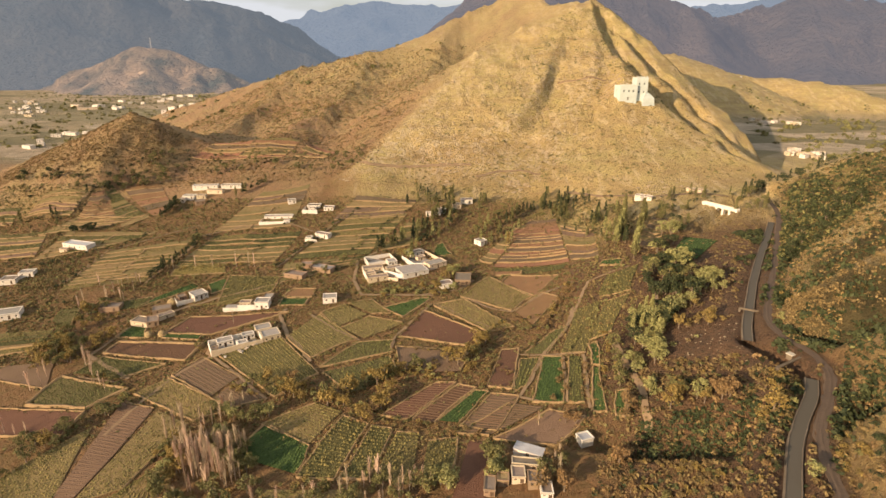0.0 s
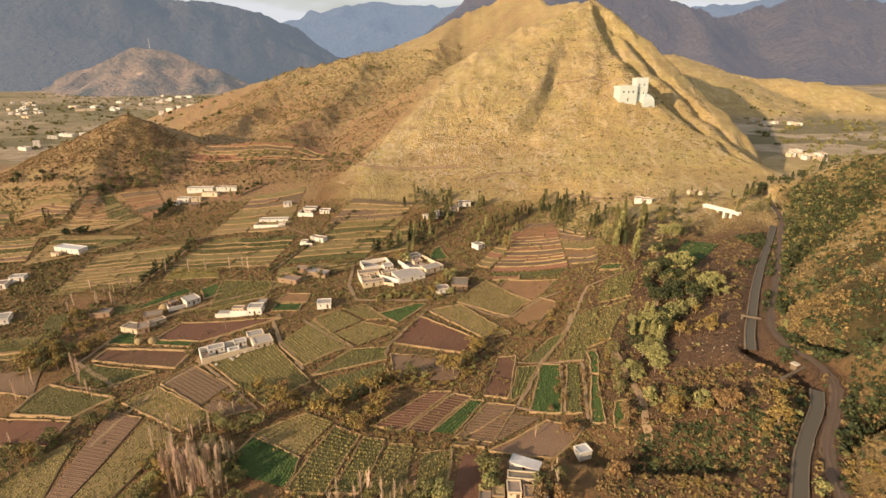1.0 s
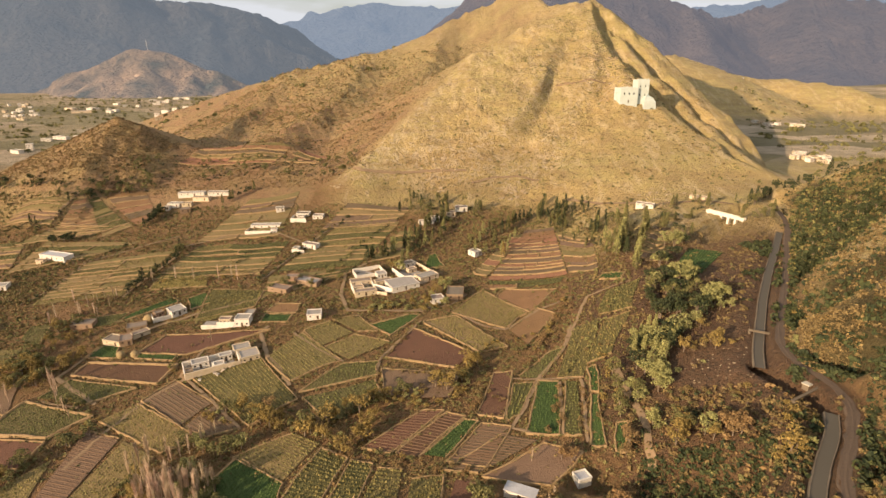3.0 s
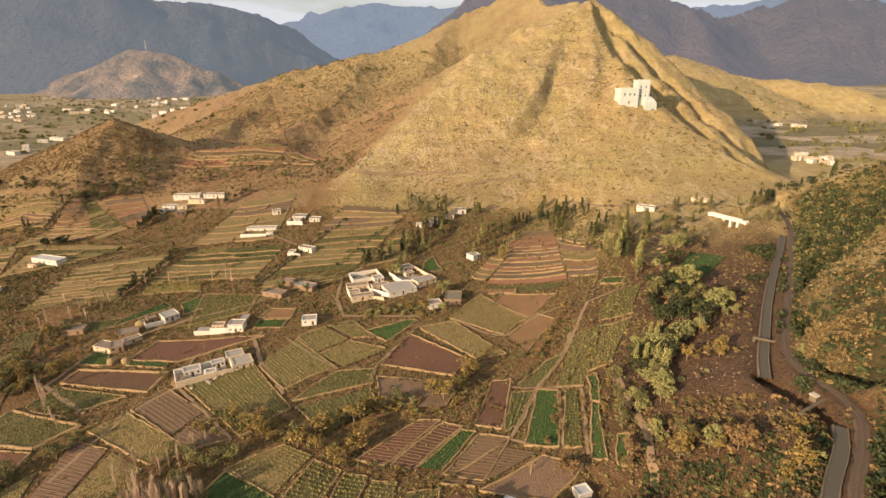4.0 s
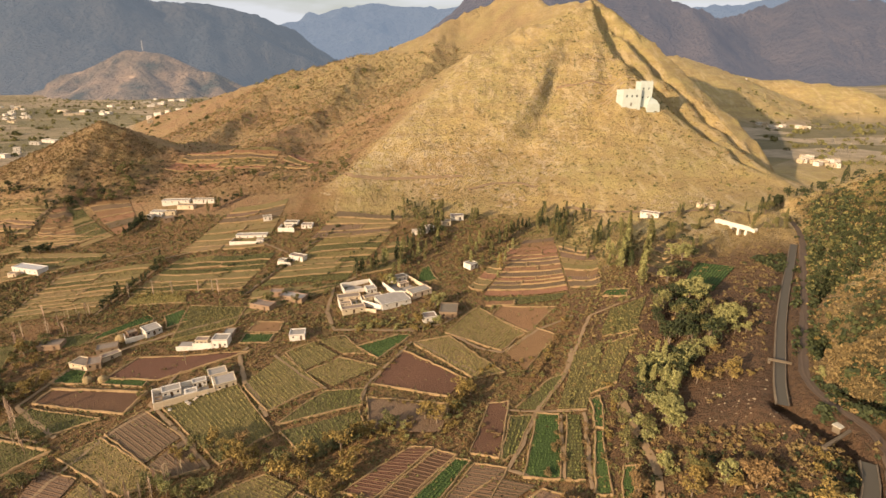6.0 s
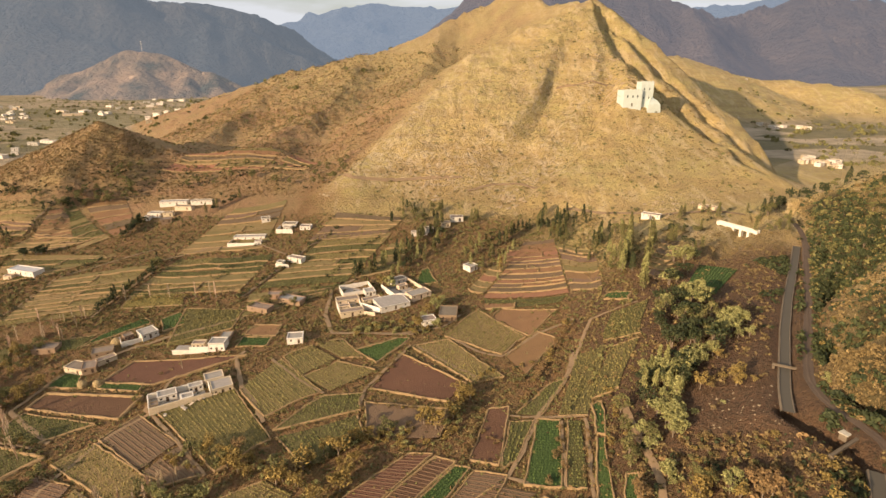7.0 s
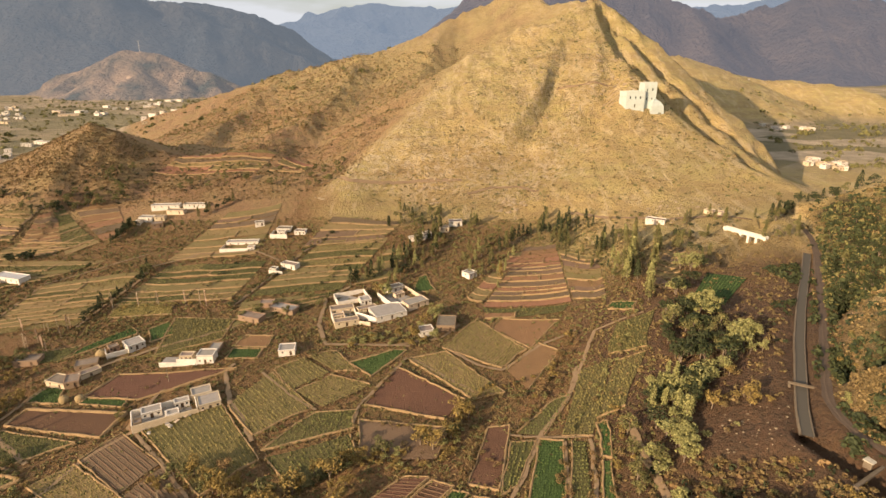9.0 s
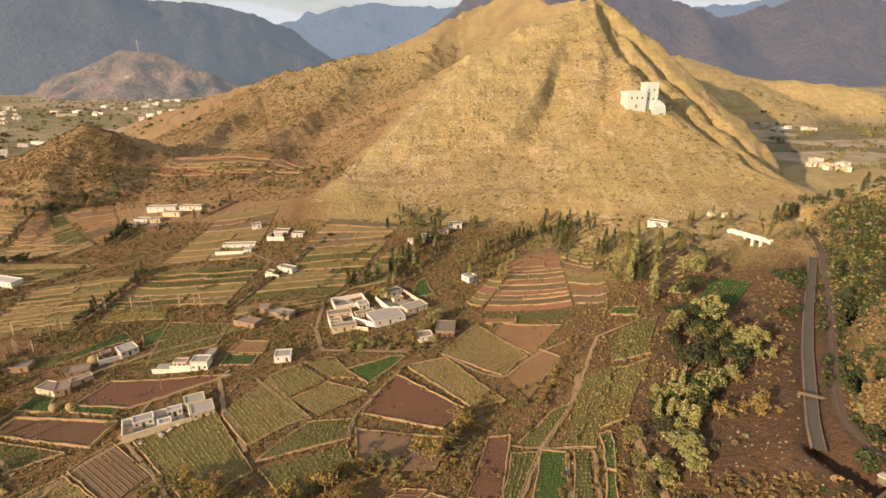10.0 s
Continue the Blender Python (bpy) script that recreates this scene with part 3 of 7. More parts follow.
CROPS = {
    # soil, row material, row spacing, spacing along, tuft size
    "soil": (M_SOIL, None, 0, 0, 0),
    "till": (M_TILL, None, 0, 0, 0),
    "red": (M_RED, None, 0, 0, 0),
    "ridged": (M_SOIL, M_RIDGE, 1.35, 0, 0),
    "tridged": (M_TILL, M_RIDGE, 1.3, 0, 0),
    "rows": (M_OLIVE, M_ROW, 1.15, 0.7, 0.5),
    "big": (M_DULL, M_ROW_BIG, 1.35, 0.7, 0.62),
    "stubble": (M_OLIVE, None, 0, 0, 0),
    "green": (M_GREEN, M_WHEAT, 1.0, 0.7, 0.42),
    "dull": (M_DULL, M_ROW_GREEN, 1.3, 0.8, 0.5),
    "yellow": (M_YELLOW, M_ROW, 1.2, 0.9, 0.6),
}
LABELS = {
    "soil": "bare plot of dark ploughed soil", "till": "bare plot of grey-brown tilled soil", "red": "bare terrace of red-brown soil",
    "ridged": "dark plot ploughed into parallel ridges", "tridged": "grey-brown plot raised into ridges",
    "rows": "plot of yellow-green vegetable rows on dry soil", "big": "plot of coarse olive-green crop rows", "stubble": "terrace of dry stubble and weeds",
    "green": "bright green plot of young wheat", "dull": "plot of thin dull-green crop", "yellow": "plot of ripe yellow crop",
}


BANK_LINES = []


def field(q, crop, turn=False, banks="abcd", bank=0.34, wide=0.52):
    soil, leaf, spacing, along, size = CROPS[crop]
    rng = np.random.default_rng(int(abs(q[0][0] * 7 + q[0][1] * 13)) + 5)
    if len(q) == 4:
        q = [*q, rng.uniform(-0.7, 0.7), rng.uniform(-0.6, 0.6)]
    FIELDS.append([tuple(p) for p in q[:4]])
    thing = new("field")
    tagged(thing, LABELS[crop] + " edged by earth banks", "field", "plots of the valley farm", "structure")
    lu, lv = max(math.dist(q[0], q[1]), math.dist(q[3], q[2])), max(math.dist(q[0], q[3]), math.dist(q[1], q[2]))
    nu, nv = max(2, int(lu / 3)), max(2, int(lv / 3))
    v, u = np.meshgrid(np.linspace(0, 1, nv + 1), np.linspace(0, 1, nu + 1), indexing="ij")
    x, y = spot(q, u, v)
    z = land(x, y) + 0.28
    soil_ob = sheet("soil", x, y, z, soil)
    soil_ob.data.flip_normals()
    soil_ob.parent = thing
    edges = {"a": (0, 1), "b": (1, 2), "c": (2, 3), "d": (3, 0)}
    for e in banks:
        i, j = edges[e]
        if rng.random() < 0.15:
            continue
        ends = {0: (0, 0), 1: (1, 0), 2: (1, 1), 3: (0, 1)}
        (u0, v0), (u1, v1) = ends[i], ends[j]
        line = [spot(q, u0 + (u1 - u0) * k / 6, v0 + (v1 - v0) * k / 6) for k in range(7)]
        BANK_LINES.append(line)
        strip_mesh("bank", line, wide * rng.uniform(0.8, 1.3), bank * rng.uniform(0.7, 1.2), M_BANK, thing)
    if leaf is not None and size:
        verts, faces = tuft_rows(q, spacing, along, size, rng, turn=turn)
        tagged(mesh_object("crop_rows", verts, faces, leaf, thing), kind="stuff")
    elif leaf is not None:
        n = max(2, int((lu if turn else lv) / spacing))
        verts, faces = [], []
        for k in range(n):
            w = (k + 0.5) / n
            m = max(3, int((lv if turn else lu) / 2.5))
            s = np.linspace(0.03, 0.97, m)
            off = 0.14 / n
            for d, h in ((-off, 0.0), (0, 0.13), (off, 0.0)):
                ww = np.full(m, w + d) + rng.uniform(-0.1, 0.1, m) * off
                px, py = spot(q, ww, s) if turn else spot(q, s, ww)
                verts.append(np.column_stack([px, py, land(px, py) + 0.30 + h * rng.uniform(0.7, 1.3, m)]))
            first = k * 3 * m
            faces += [(first + r * m + i, first + r * m + i + 1, first + (r + 1) * m + i + 1, first + (r + 1) * m + i) for r in range(2) for i in range(m - 1)]
        tagged(mesh_object("soil_ridges", np.concatenate(verts), faces, leaf, thing), kind="stuff")
    return thing


def terraces(q, n, crops, uneven=0.25, turn=False, bank=0.5, wide=0.62):
    """A flight of narrow plots between two paths; the first edge of q is the lowest."""
    rng = random.Random(int(q[0][0] * 31 + q[0][1]))
    cuts = [0.0]
    for k in range(n):
        cuts.append(cuts[-1] + rng.uniform(1 - uneven, 1 + uneven))
    cuts = [c / cuts[-1] for c in cuts]
    bow, twist = rng.uniform(-2.5, 2.5), rng.uniform(-0.7, 0.7)
    for lo, hi in zip(cuts, cuts[1:]):
        gap = 0.04 * (hi - lo)
        parts = 2 if rng.random() < 0.45 and math.dist(q[0], q[1]) > 30 else 1
        cut = rng.uniform(0.35, 0.65)
        for u0, u1 in ((0, 1),) if parts == 1 else ((0, cut), (cut, 1)):
            j = rng.uniform(-0.06, 0.06) * (hi - lo)
            sub = [spot(q, u0, lo + gap), spot(q, u1, lo + gap + j), spot(q, u1, hi - gap + j), spot(q, u0, hi - gap)]
            field([*sub, bow * (u1 - u0) * rng.uniform(0.6, 1.3), twist], rng.choice(crops), turn=turn, banks="a" if u0 == 0 else "ad", bank=bank * rng.uniform(0.7, 1.3), wide=wide)


def path(line, width):
    ob = strip_mesh("path", line, width, 0.06, M_PATH, lift=0.14, wobble=0.3)
    return tagged(ob, "narrow trodden earth path between the plots", "path", "paths of the valley farm", "structure")


field([(-86.1, 183.8), (-65.6, 195.4), (-45.3, 169.0), (-57.1, 157.4)], 'rows', turn=True)
field([(-63.3, 194.6), (-54.4, 212.1), (-35.3, 191.7), (-50.2, 179.3)], 'rows', turn=True)
field([(-54.0, 213.7), (-45.1, 220.8), (-34.0, 210.8), (-44.8, 200.7)], 'rows', turn=True)
field([(-43.2, 200.6), (-33.3, 209.1), (-19.0, 202.7), (-32.5, 191.5)], 'rows', turn=True)
field([(-44.0, 221.7), (-34.2, 224.9), (-24.5, 211.0), (-32.4, 211.5)], 'rows', turn=True)
field([(-28.4, 216.3), (-13.4, 223.8), (-8.5, 223.4), (-19.2, 207.3)], 'green')
field([(-46.0, 172.8), (-34.0, 188.9), (-21.3, 189.2), (-20.7, 180.5)], 'dull', turn=True)
field([(-44.0, 170.0), (-21.2, 177.5), (-17.3, 166.6), (-32.3, 157.0)], 'dull', turn=True)
field([(-19.3, 191.8), (-10.3, 211.7), (12.4, 191.6), (5.8, 182.8)], 'soil', bank=0.45)
field([(-19.9, 184.3), (7.3, 178.7), (3.8, 165.7), (-17.1, 168.2)], 'till', bank=0.45)
field([(-20.8, 144.6), (-4.4, 159.9), (2.1, 159.1), (-12.3, 141.6)], 'ridged', turn=True)
field([(-11.0, 141.0), (3.0, 158.0), (8.5, 155.2), (-4.6, 138.6)], 'ridged', turn=True)
field([(-3.5, 139.7), (8.1, 153.8), (12.1, 152.2), (2.6, 137.9)], 'green')
field([(3.1, 136.3), (13.1, 151.1), (21.3, 148.2), (13.3, 132.9)], 'tridged', turn=True)
field([(2.0, 133.2), (18.1, 145.3), (27.6, 141.1), (11.1, 131.1)], 'tridged', turn=True)
field([(11.9, 129.5), (29.0, 139.7), (38.0, 133.9), (28.3, 123.9)], 'till', turn=True)
field([(11.9, 155.6), (18.3, 177.2), (24.4, 177.3), (19.5, 152.5)], 'soil')
field([(19.9, 150.5), (24.2, 170.0), (30.7, 169.1), (24.2, 153.6)], 'dull')
field([(24.7, 144.3), (31.8, 169.8), (37.7, 167.4), (33.5, 142.0)], 'green', turn=True)
field([(34.6, 141.4), (39.7, 166.7), (42.8, 165.5), (39.2, 140.1)], 'dull', turn=True)
field([(40.3, 135.3), (45.3, 157.0), (47.1, 156.4), (44.0, 134.1)], 'green', turn=True)
field([(45.5, 158.5), (47.2, 171.8), (50.0, 171.7), (47.7, 157.5)], 'green', turn=True)
field([(45.9, 131.5), (48.4, 142.1), (51.1, 141.4), (49.0, 130.7)], 'green', turn=True)
field([(25.9, 173.3), (37.7, 186.0), (43.5, 188.0), (33.1, 170.9)], 'dull', turn=True)
field([(37.6, 169.5), (47.9, 199.2), (57.7, 200.4), (45.2, 167.2)], 'big', turn=True, banks='d')
field([(47.6, 173.6), (59.5, 198.4), (68.6, 198.8), (55.9, 175.9)], 'big', turn=True, banks='bd')
field([(58.4, 203.4), (65.0, 219.7), (78.9, 222.8), (69.8, 201.6)], 'big', turn=True, banks='d')
field([(26.3, 206.3), (39.0, 221.6), (45.3, 212.8), (31.7, 193.8)], 'red')
field([(4.4, 224.0), (18.3, 244.7), (34.3, 218.5), (24.9, 208.3)], 'rows')
field([(23.1, 236.3), (27.9, 244.3), (49.0, 235.9), (35.7, 219.0)], 'red')
field([(-7.2, 217.0), (6.2, 221.1), (24.6, 193.8), (14.3, 192.0)], 'rows')
field([(-114.9, 201.9), (-109.5, 214.5), (-68.1, 215.8), (-95.5, 199.7)], 'soil', bank=0.45)
field([(-133.0, 189.7), (-130.9, 197.1), (-95.6, 193.0), (-97.4, 181.9)], 'soil', bank=0.5, wide=0.9)
field([(-134.4, 200.7), (-132.2, 208.8), (-124.9, 206.8), (-121.4, 199.3)], 'green')
field([(-114.5, 198.8), (-114.0, 201.8), (-99.4, 201.0), (-98.6, 196.0)], 'green')
field([(-136.7, 177.2), (-131.7, 187.2), (-104.2, 180.3), (-117.3, 172.7)], 'dull')
field([(-143.2, 160.7), (-139.7, 175.4), (-110.9, 166.1), (-119.9, 156.6)], 'dull', bank=0.6, wide=1.0)
field([(-153.1, 146.8), (-158.0, 160.4), (-119.2, 154.8), (-119.8, 143.9)], 'soil', bank=0.6)
field([(-173.7, 178.1), (-167.0, 183.5), (-148.9, 185.7), (-141.8, 168.6)], 'till')
field([(-98.4, 172.5), (-91.5, 183.1), (-73.1, 169.4), (-79.4, 159.0)], 'tridged', turn=True)
field([(-78.0, 158.0), (-71.9, 168.3), (-59.7, 156.5), (-68.6, 153.4)], 'tridged', turn=True)
field([(-107.4, 163.5), (-99.0, 171.0), (-68.6, 151.9), (-80.3, 147.7)], 'rows')
field([(-107.1, 116.5), (-109.2, 159.3), (-96.1, 154.8), (-101.1, 115.9)], 'tridged', banks='bd', turn=True)
field([(-100.1, 116.2), (-94.1, 153.5), (-81.3, 146.1), (-88.1, 120.5)], 'rows', banks='c')
field([(-94.7, 114.5), (-86.5, 120.3), (-79.7, 134.2), (-73.4, 117.1)], 'rows', banks='d')
field([(-129.2, 117.3), (-126.8, 129.0), (-112.2, 147.5), (-105.8, 116.4)], 'rows', banks='bd')
field([(-63.4, 131.5), (-56.1, 143.9), (-39.9, 132.8), (-41.4, 122.2)], 'green', bank=0.4)
field([(-57.5, 144.1), (-42.5, 153.1), (-33.1, 147.6), (-40.3, 133.3)], 'rows', turn=True)
field([(-40.8, 120.9), (-32.5, 145.8), (-24.1, 140.8), (-30.1, 119.1)], 'big', turn=True)
field([(-29.2, 118.9), (-23.0, 140.1), (-16.7, 137.8), (-21.0, 118.2)], 'big', turn=True)
field([(-20.4, 117.8), (-15.2, 136.1), (-8.6, 134.5), (-10.4, 114.7)], 'big', turn=True)
field([(-7.9, 115.1), (-5.9, 130.7), (2.3, 131.2), (0.7, 118.9)], 'big', turn=True)
field([(0.4, 107.8), (5.4, 129.3), (10.9, 127.7), (8.5, 106.9)], 'soil', banks='bd')
field([(-51.7, 110.9), (-47.9, 117.3), (-22.2, 114.6), (-21.2, 107.8)], 'rows', turn=True, banks='')
field([(-102.8, 226.2), (-107.3, 253.8), (-81.5, 251.4), (-80.8, 236.1)], 'big', turn=True)
field([(-114.7, 225.1), (-102.8, 226.2), (-83.1, 234.5), (-97.0, 225.0)], 'rows', banks='a')
field([(-74.7, 222.4), (-74.1, 228.9), (-62.4, 228.1), (-62.8, 221.9)], 'green')
field([(-74.3, 230.7), (-72.3, 238.0), (-61.1, 237.4), (-61.3, 229.4)], 'red')
field([(-109.2, 235.4), (-114.6, 245.1), (-108.5, 250.8), (-102.5, 240.6)], 'green')
field([(-138.1, 225.3), (-134.2, 233.5), (-121.8, 246.6), (-117.6, 241.9)], 'green')
field([(-159.9, 220.4), (-137.6, 225.3), (-135.7, 234.6), (-152.5, 230.5)], 'dull', banks='c')
field([(90.9, 222.9), (107.6, 248.8), (119.3, 240.8), (101.6, 220.0)], 'green', banks='')
field([(65.9, 232.8), (68.7, 238.4), (75.9, 232.4), (73.3, 226.6)], 'green')
field([(-137.1, 255.7), (-138.2, 269.5), (-113.2, 266.9), (-110.4, 257.1)], 'yellow')
field([(-170.6, 216.2), (-173.3, 226.2), (-164.6, 227.2), (-159.0, 209.6)], 'dull', banks='c')
field([(-8.4, 271.4), (-7.2, 286.5), (-3.9, 288.9), (0.9, 273.1)], 'green')
terraces([(-140.8, 267.0), (-89.5, 269.6), (-84.8, 307.4), (-133.2, 304.3)], 6, ['stubble', 'stubble', 'dull', 'rows', 'till'])
terraces([(-82.1, 270.2), (-42.1, 275.7), (-25.8, 330.9), (-60.3, 328.5)], 8, ['stubble', 'stubble', 'dull', 'rows', 'stubble'])
terraces([(-136.5, 310.0), (-93.4, 315.9), (-95.5, 377.3), (-125.4, 367.5)], 8, ['stubble', 'dull', 'stubble', 'till'])
terraces([(-70.4, 321.7), (-29.0, 329.8), (-20.0, 350.5), (-60.3, 355.5)], 4, ['red', 'stubble', 'till'])
terraces([(-185.9, 243.6), (-147.7, 250.5), (-144.6, 298.1), (-185.8, 289.0)], 10, ['stubble', 'rows', 'stubble', 'dull'], bank=0.5)
terraces([(-222.8, 278.8), (-192.0, 293.3), (-169.2, 312.1), (-226.0, 316.9)], 5, ['stubble', 'dull', 'stubble'], bank=0.5)
terraces([(-242.3, 312.9), (-204.3, 323.4), (-186.5, 335.9), (-228.5, 341.2)], 5, ['stubble', 'till', 'stubble'], bank=0.5)
terraces([(-229.8, 328.5), (-207.1, 333.7), (-228.2, 366.0), (-234.5, 359.4)], 7, ['red', 'till', 'red'], bank=0.5)
terraces([(-195.6, 319.8), (-184.5, 332.7), (-229.1, 373.2), (-233.1, 369.5)], 11, ['dull', 'dull', 'stubble'], bank=0.5)
terraces([(-183.2, 334.1), (-175.0, 344.6), (-201.6, 383.4), (-225.7, 376.6)], 6, ['red', 'red', 'till'], bank=0.4)
terraces([(-264.0, 334.0), (-236.1, 335.6), (-235.8, 360.8), (-264.5, 356.1)], 7, ['stubble', 'till', 'stubble'], bank=0.6)
terraces([(20.9, 256.2), (56.1, 250.2), (61.5, 317.2), (45.5, 315.8)], 13, ['red', 'red', 'till'], bank=0.45)
terraces([(14.6, 264.9), (21.1, 260.4), (44.0, 311.1), (38.1, 311.8)], 9, ['red', 'stubble'], bank=0.45)
terraces([(57.4, 252.1), (68.6, 247.2), (76.8, 292.4), (62.0, 311.1)], 8, ['red', 'till', 'stubble'], bank=0.5)
terraces([(21.3, 245.4), (51.4, 242.4), (54.8, 248.3), (21.3, 255.0)], 2, ['dull', 'red'], bank=0.6)
terraces([(-37.7, 279.1), (-21.8, 285.9), (-12.3, 317.9), (-24.8, 318.6)], 4, ['dull', 'stubble'])
terraces([(-80.4, 244.4), (-46.7, 267.7), (-39.9, 275.5), (-83.6, 266.3)], 3, ['dull', 'stubble'], bank=0.4)
terraces([(85.1, 248.2), (92.9, 240.7), (111.3, 278.6), (105.2, 283.9)], 7, ['stubble', 'till'], bank=0.45)
terraces([(-284.2, 282.9), (-225.0, 284.7), (-238.5, 316.5), (-293.9, 318.7)], 6, ['stubble', 'dull', 'stubble', 'till'], bank=0.5)
terraces([(-244.9, 228.3), (-211.5, 229.7), (-211.7, 244.2), (-247.7, 247.3)], 5, ['stubble', 'rows', 'dull'], bank=0.5)
terraces([(-186.9, 189.0), (-163.1, 193.6), (-165.4, 209.1), (-196.6, 207.2)], 5, ['dull', 'rows', 'stubble'], bank=0.5)
terraces([(-316.7, 329.5), (-268.2, 327.0), (-272.6, 345.0), (-323.1, 356.0)], 5, ['stubble', 'till', 'dull'], bank=0.5)
terraces([(-196, 424), (-128, 428), (-120, 462), (-186, 458)], 6, ['red', 'stubble', 'till'], bank=0.8)
terraces([(-120, 432), (-96, 428), (-92, 452), (-114, 462)], 4, ['stubble', 'red'], bank=0.8)
terraces([(-188.8, 168.2), (-175.5, 168.5), (-173.9, 182.4), (-190.5, 186.6)], 4, ['dull', 'rows'], bank=0.5)

path([(-86.4, 262.6), (-78.6, 287.0), (-68.0, 316.6), (-56.0, 337.6)], 1.24)
path([(-146.3, 248.9), (-144.5, 267.4), (-140.3, 290.3), (-141.9, 303.3), (-123.5, 314.7)], 1.36)
path([(-49.8, 176.7), (-56.9, 188.0), (-63.7, 197.0), (-71.6, 214.4), (-69.6, 218.5)], 1.55)
path([(-34.2, 190.3), (-45.0, 198.9), (-57.9, 212.4)], 0.93)
path([(-37.7, 279.1), (-46.7, 267.7), (-44.9, 244.7), (-39.7, 229.8), (-30.4, 229.2), (-7.3, 226.1)], 1.55)
path([(-11.9, 227.4), (3.9, 230.9), (11.0, 241.1)], 1.24)
path([(26.0, 144.5), (21.2, 147.6), (24.9, 153.9), (31.8, 170.3), (43.5, 188.0), (48.0, 201.6)], 1.24)
path([(6.2, 223.4), (16.7, 211.2), (24.7, 206.6), (38.8, 219.7), (52.5, 224.6)], 1.12)
path([(-7.9, 217.9), (-20.9, 191.9), (-21.4, 181.9)], 0.99)
path([(52.2, 124.7), (54.9, 139.6), (54.4, 156.8), (55.2, 168.0)], 1.86)
path([(-59.4, 156.0), (-78.2, 174.5), (-90.9, 185.8), (-89.5, 204.9)], 1.12)
path([(-105.9, 142.7), (-101.9, 159.1), (-97.1, 172.1), (-88.1, 184.0)], 1.36)
path([(-115.8, 170.0), (-134.2, 175.2)], 0.87)
path([(-113.8, 172.4), (-137.5, 188.1), (-132.4, 207.4), (-117.2, 221.8), (-103.4, 231.9), (-79.1, 244.3)], 1.61)
path([(-127.3, 316.4), (-93.3, 318.0), (-78.1, 307.1)], 1.12)
path([(15.0, 195.5), (-6.8, 217.8)], 0.74)
path([(45.4, 167.1), (31.0, 170.6), (23.6, 173.1)], 0.87)
path([(44.3, 166.0), (40.1, 136.9)], 0.99)
path([(38.0, 167.0), (34.6, 141.6)], 0.87)
path([(-191.9, 244.9), (-186.9, 259.6), (-186.5, 289.1), (-150.0, 317.9)], 0.99)
path([(-248.0, 330.4), (-237.4, 345.7), (-235.8, 367.1)], 0.99)
path([(43.5, 188.0), (58.0, 220.5), (75.4, 223.4)], 1.12)

path([(-77.8, 401.8), (-66, 393), (-55.5, 387.8), (-36.5, 390.5), (-13.3, 394.9), (14.3, 397.3)], 2.6)
path([(17.8, 383.8), (33.9, 392), (48.9, 389.0), (61.4, 381.4)], 2.4)
path([(72.8, 349.8), (85.1, 342.1), (101.3, 327.6), (113.8, 316.5), (128.6, 314.5), (143.3, 312.6), (154.9, 304.1)], 2.2)
path([(88.4, 491.7), (100, 488), (112.1, 485.3), (127.7, 483.5)], 2.2)


# ---- houses
M_WHITE = surface("whitewashed plaster", (0.78, 0.72, 0.62), (0.66, 0.59, 0.49), 0.5, (0.46, 0.38, 0.29), 3.0, bump=0.4, depth=0.03, vary=0.1)
M_CREAM = surface("cream plaster", (0.66, 0.53, 0.37), (0.56, 0.44, 0.29), 0.5, (0.42, 0.32, 0.20), 3.0, bump=0.4, depth=0.03, vary=0.1)
M_MUD = surface("mud plaster", (0.34, 0.23, 0.14), (0.27, 0.18, 0.11), 0.5, (0.20, 0.13, 0.08), 3.0, bump=0.6, depth=0.05, vary=0.15)
M_ROOF = surface("packed mud roof", (0.28, 0.22, 0.16), (0.22, 0.165, 0.12), 0.6, (0.16, 0.12, 0.085), 3.5, bump=0.5, depth=0.04, vary=0.2)
M_CEMENT = surface("grey cement roof", (0.38, 0.335, 0.28), (0.31, 0.27, 0.22), 0.6, (0.23, 0.195, 0.16), 3.5, bump=0.4, depth=0.03, vary=0.1)
M_TIN = surface("weathered sheet metal roof", (0.52, 0.51, 0.50), (0.42, 0.41, 0.40), 0.5, (0.36, 0.30, 0.25), 2.5, rough=0.45, bump=0.2, depth=0.02)
M_WOOD = surface("dark weathered wood", (0.11, 0.07, 0.045), (0.08, 0.05, 0.03), 2.0, (0.15, 0.10, 0.06), 9.0)
M_STRAW = surface("stacked straw", (0.42, 0.31, 0.15), (0.33, 0.23, 0.11), 1.2, (0.24, 0.17, 0.08), 6.0, bump=0.9, depth=0.12)
M_STONE = surface("pale stone masonry", (0.60, 0.53, 0.40), (0.50, 0.43, 0.32), 0.4, (0.38, 0.32, 0.23), 2.5, bump=0.6, depth=0.06)
M_GLASS, gn, gl, gb = nodes_of("dark window glass", 0.12)
gb.inputs["Base Color"].default_value = (0.025, 0.028, 0.03, 1)
gb.inputs["Specular IOR Level"].default_value = 0.5
WALLS = {"white": M_WHITE, "cream": M_CREAM, "mud": M_MUD, "stone": M_STONE}
ROOFS = {"mud": M_ROOF, "cement": M_CEMENT, "tin": M_TIN, "straw": M_STRAW}


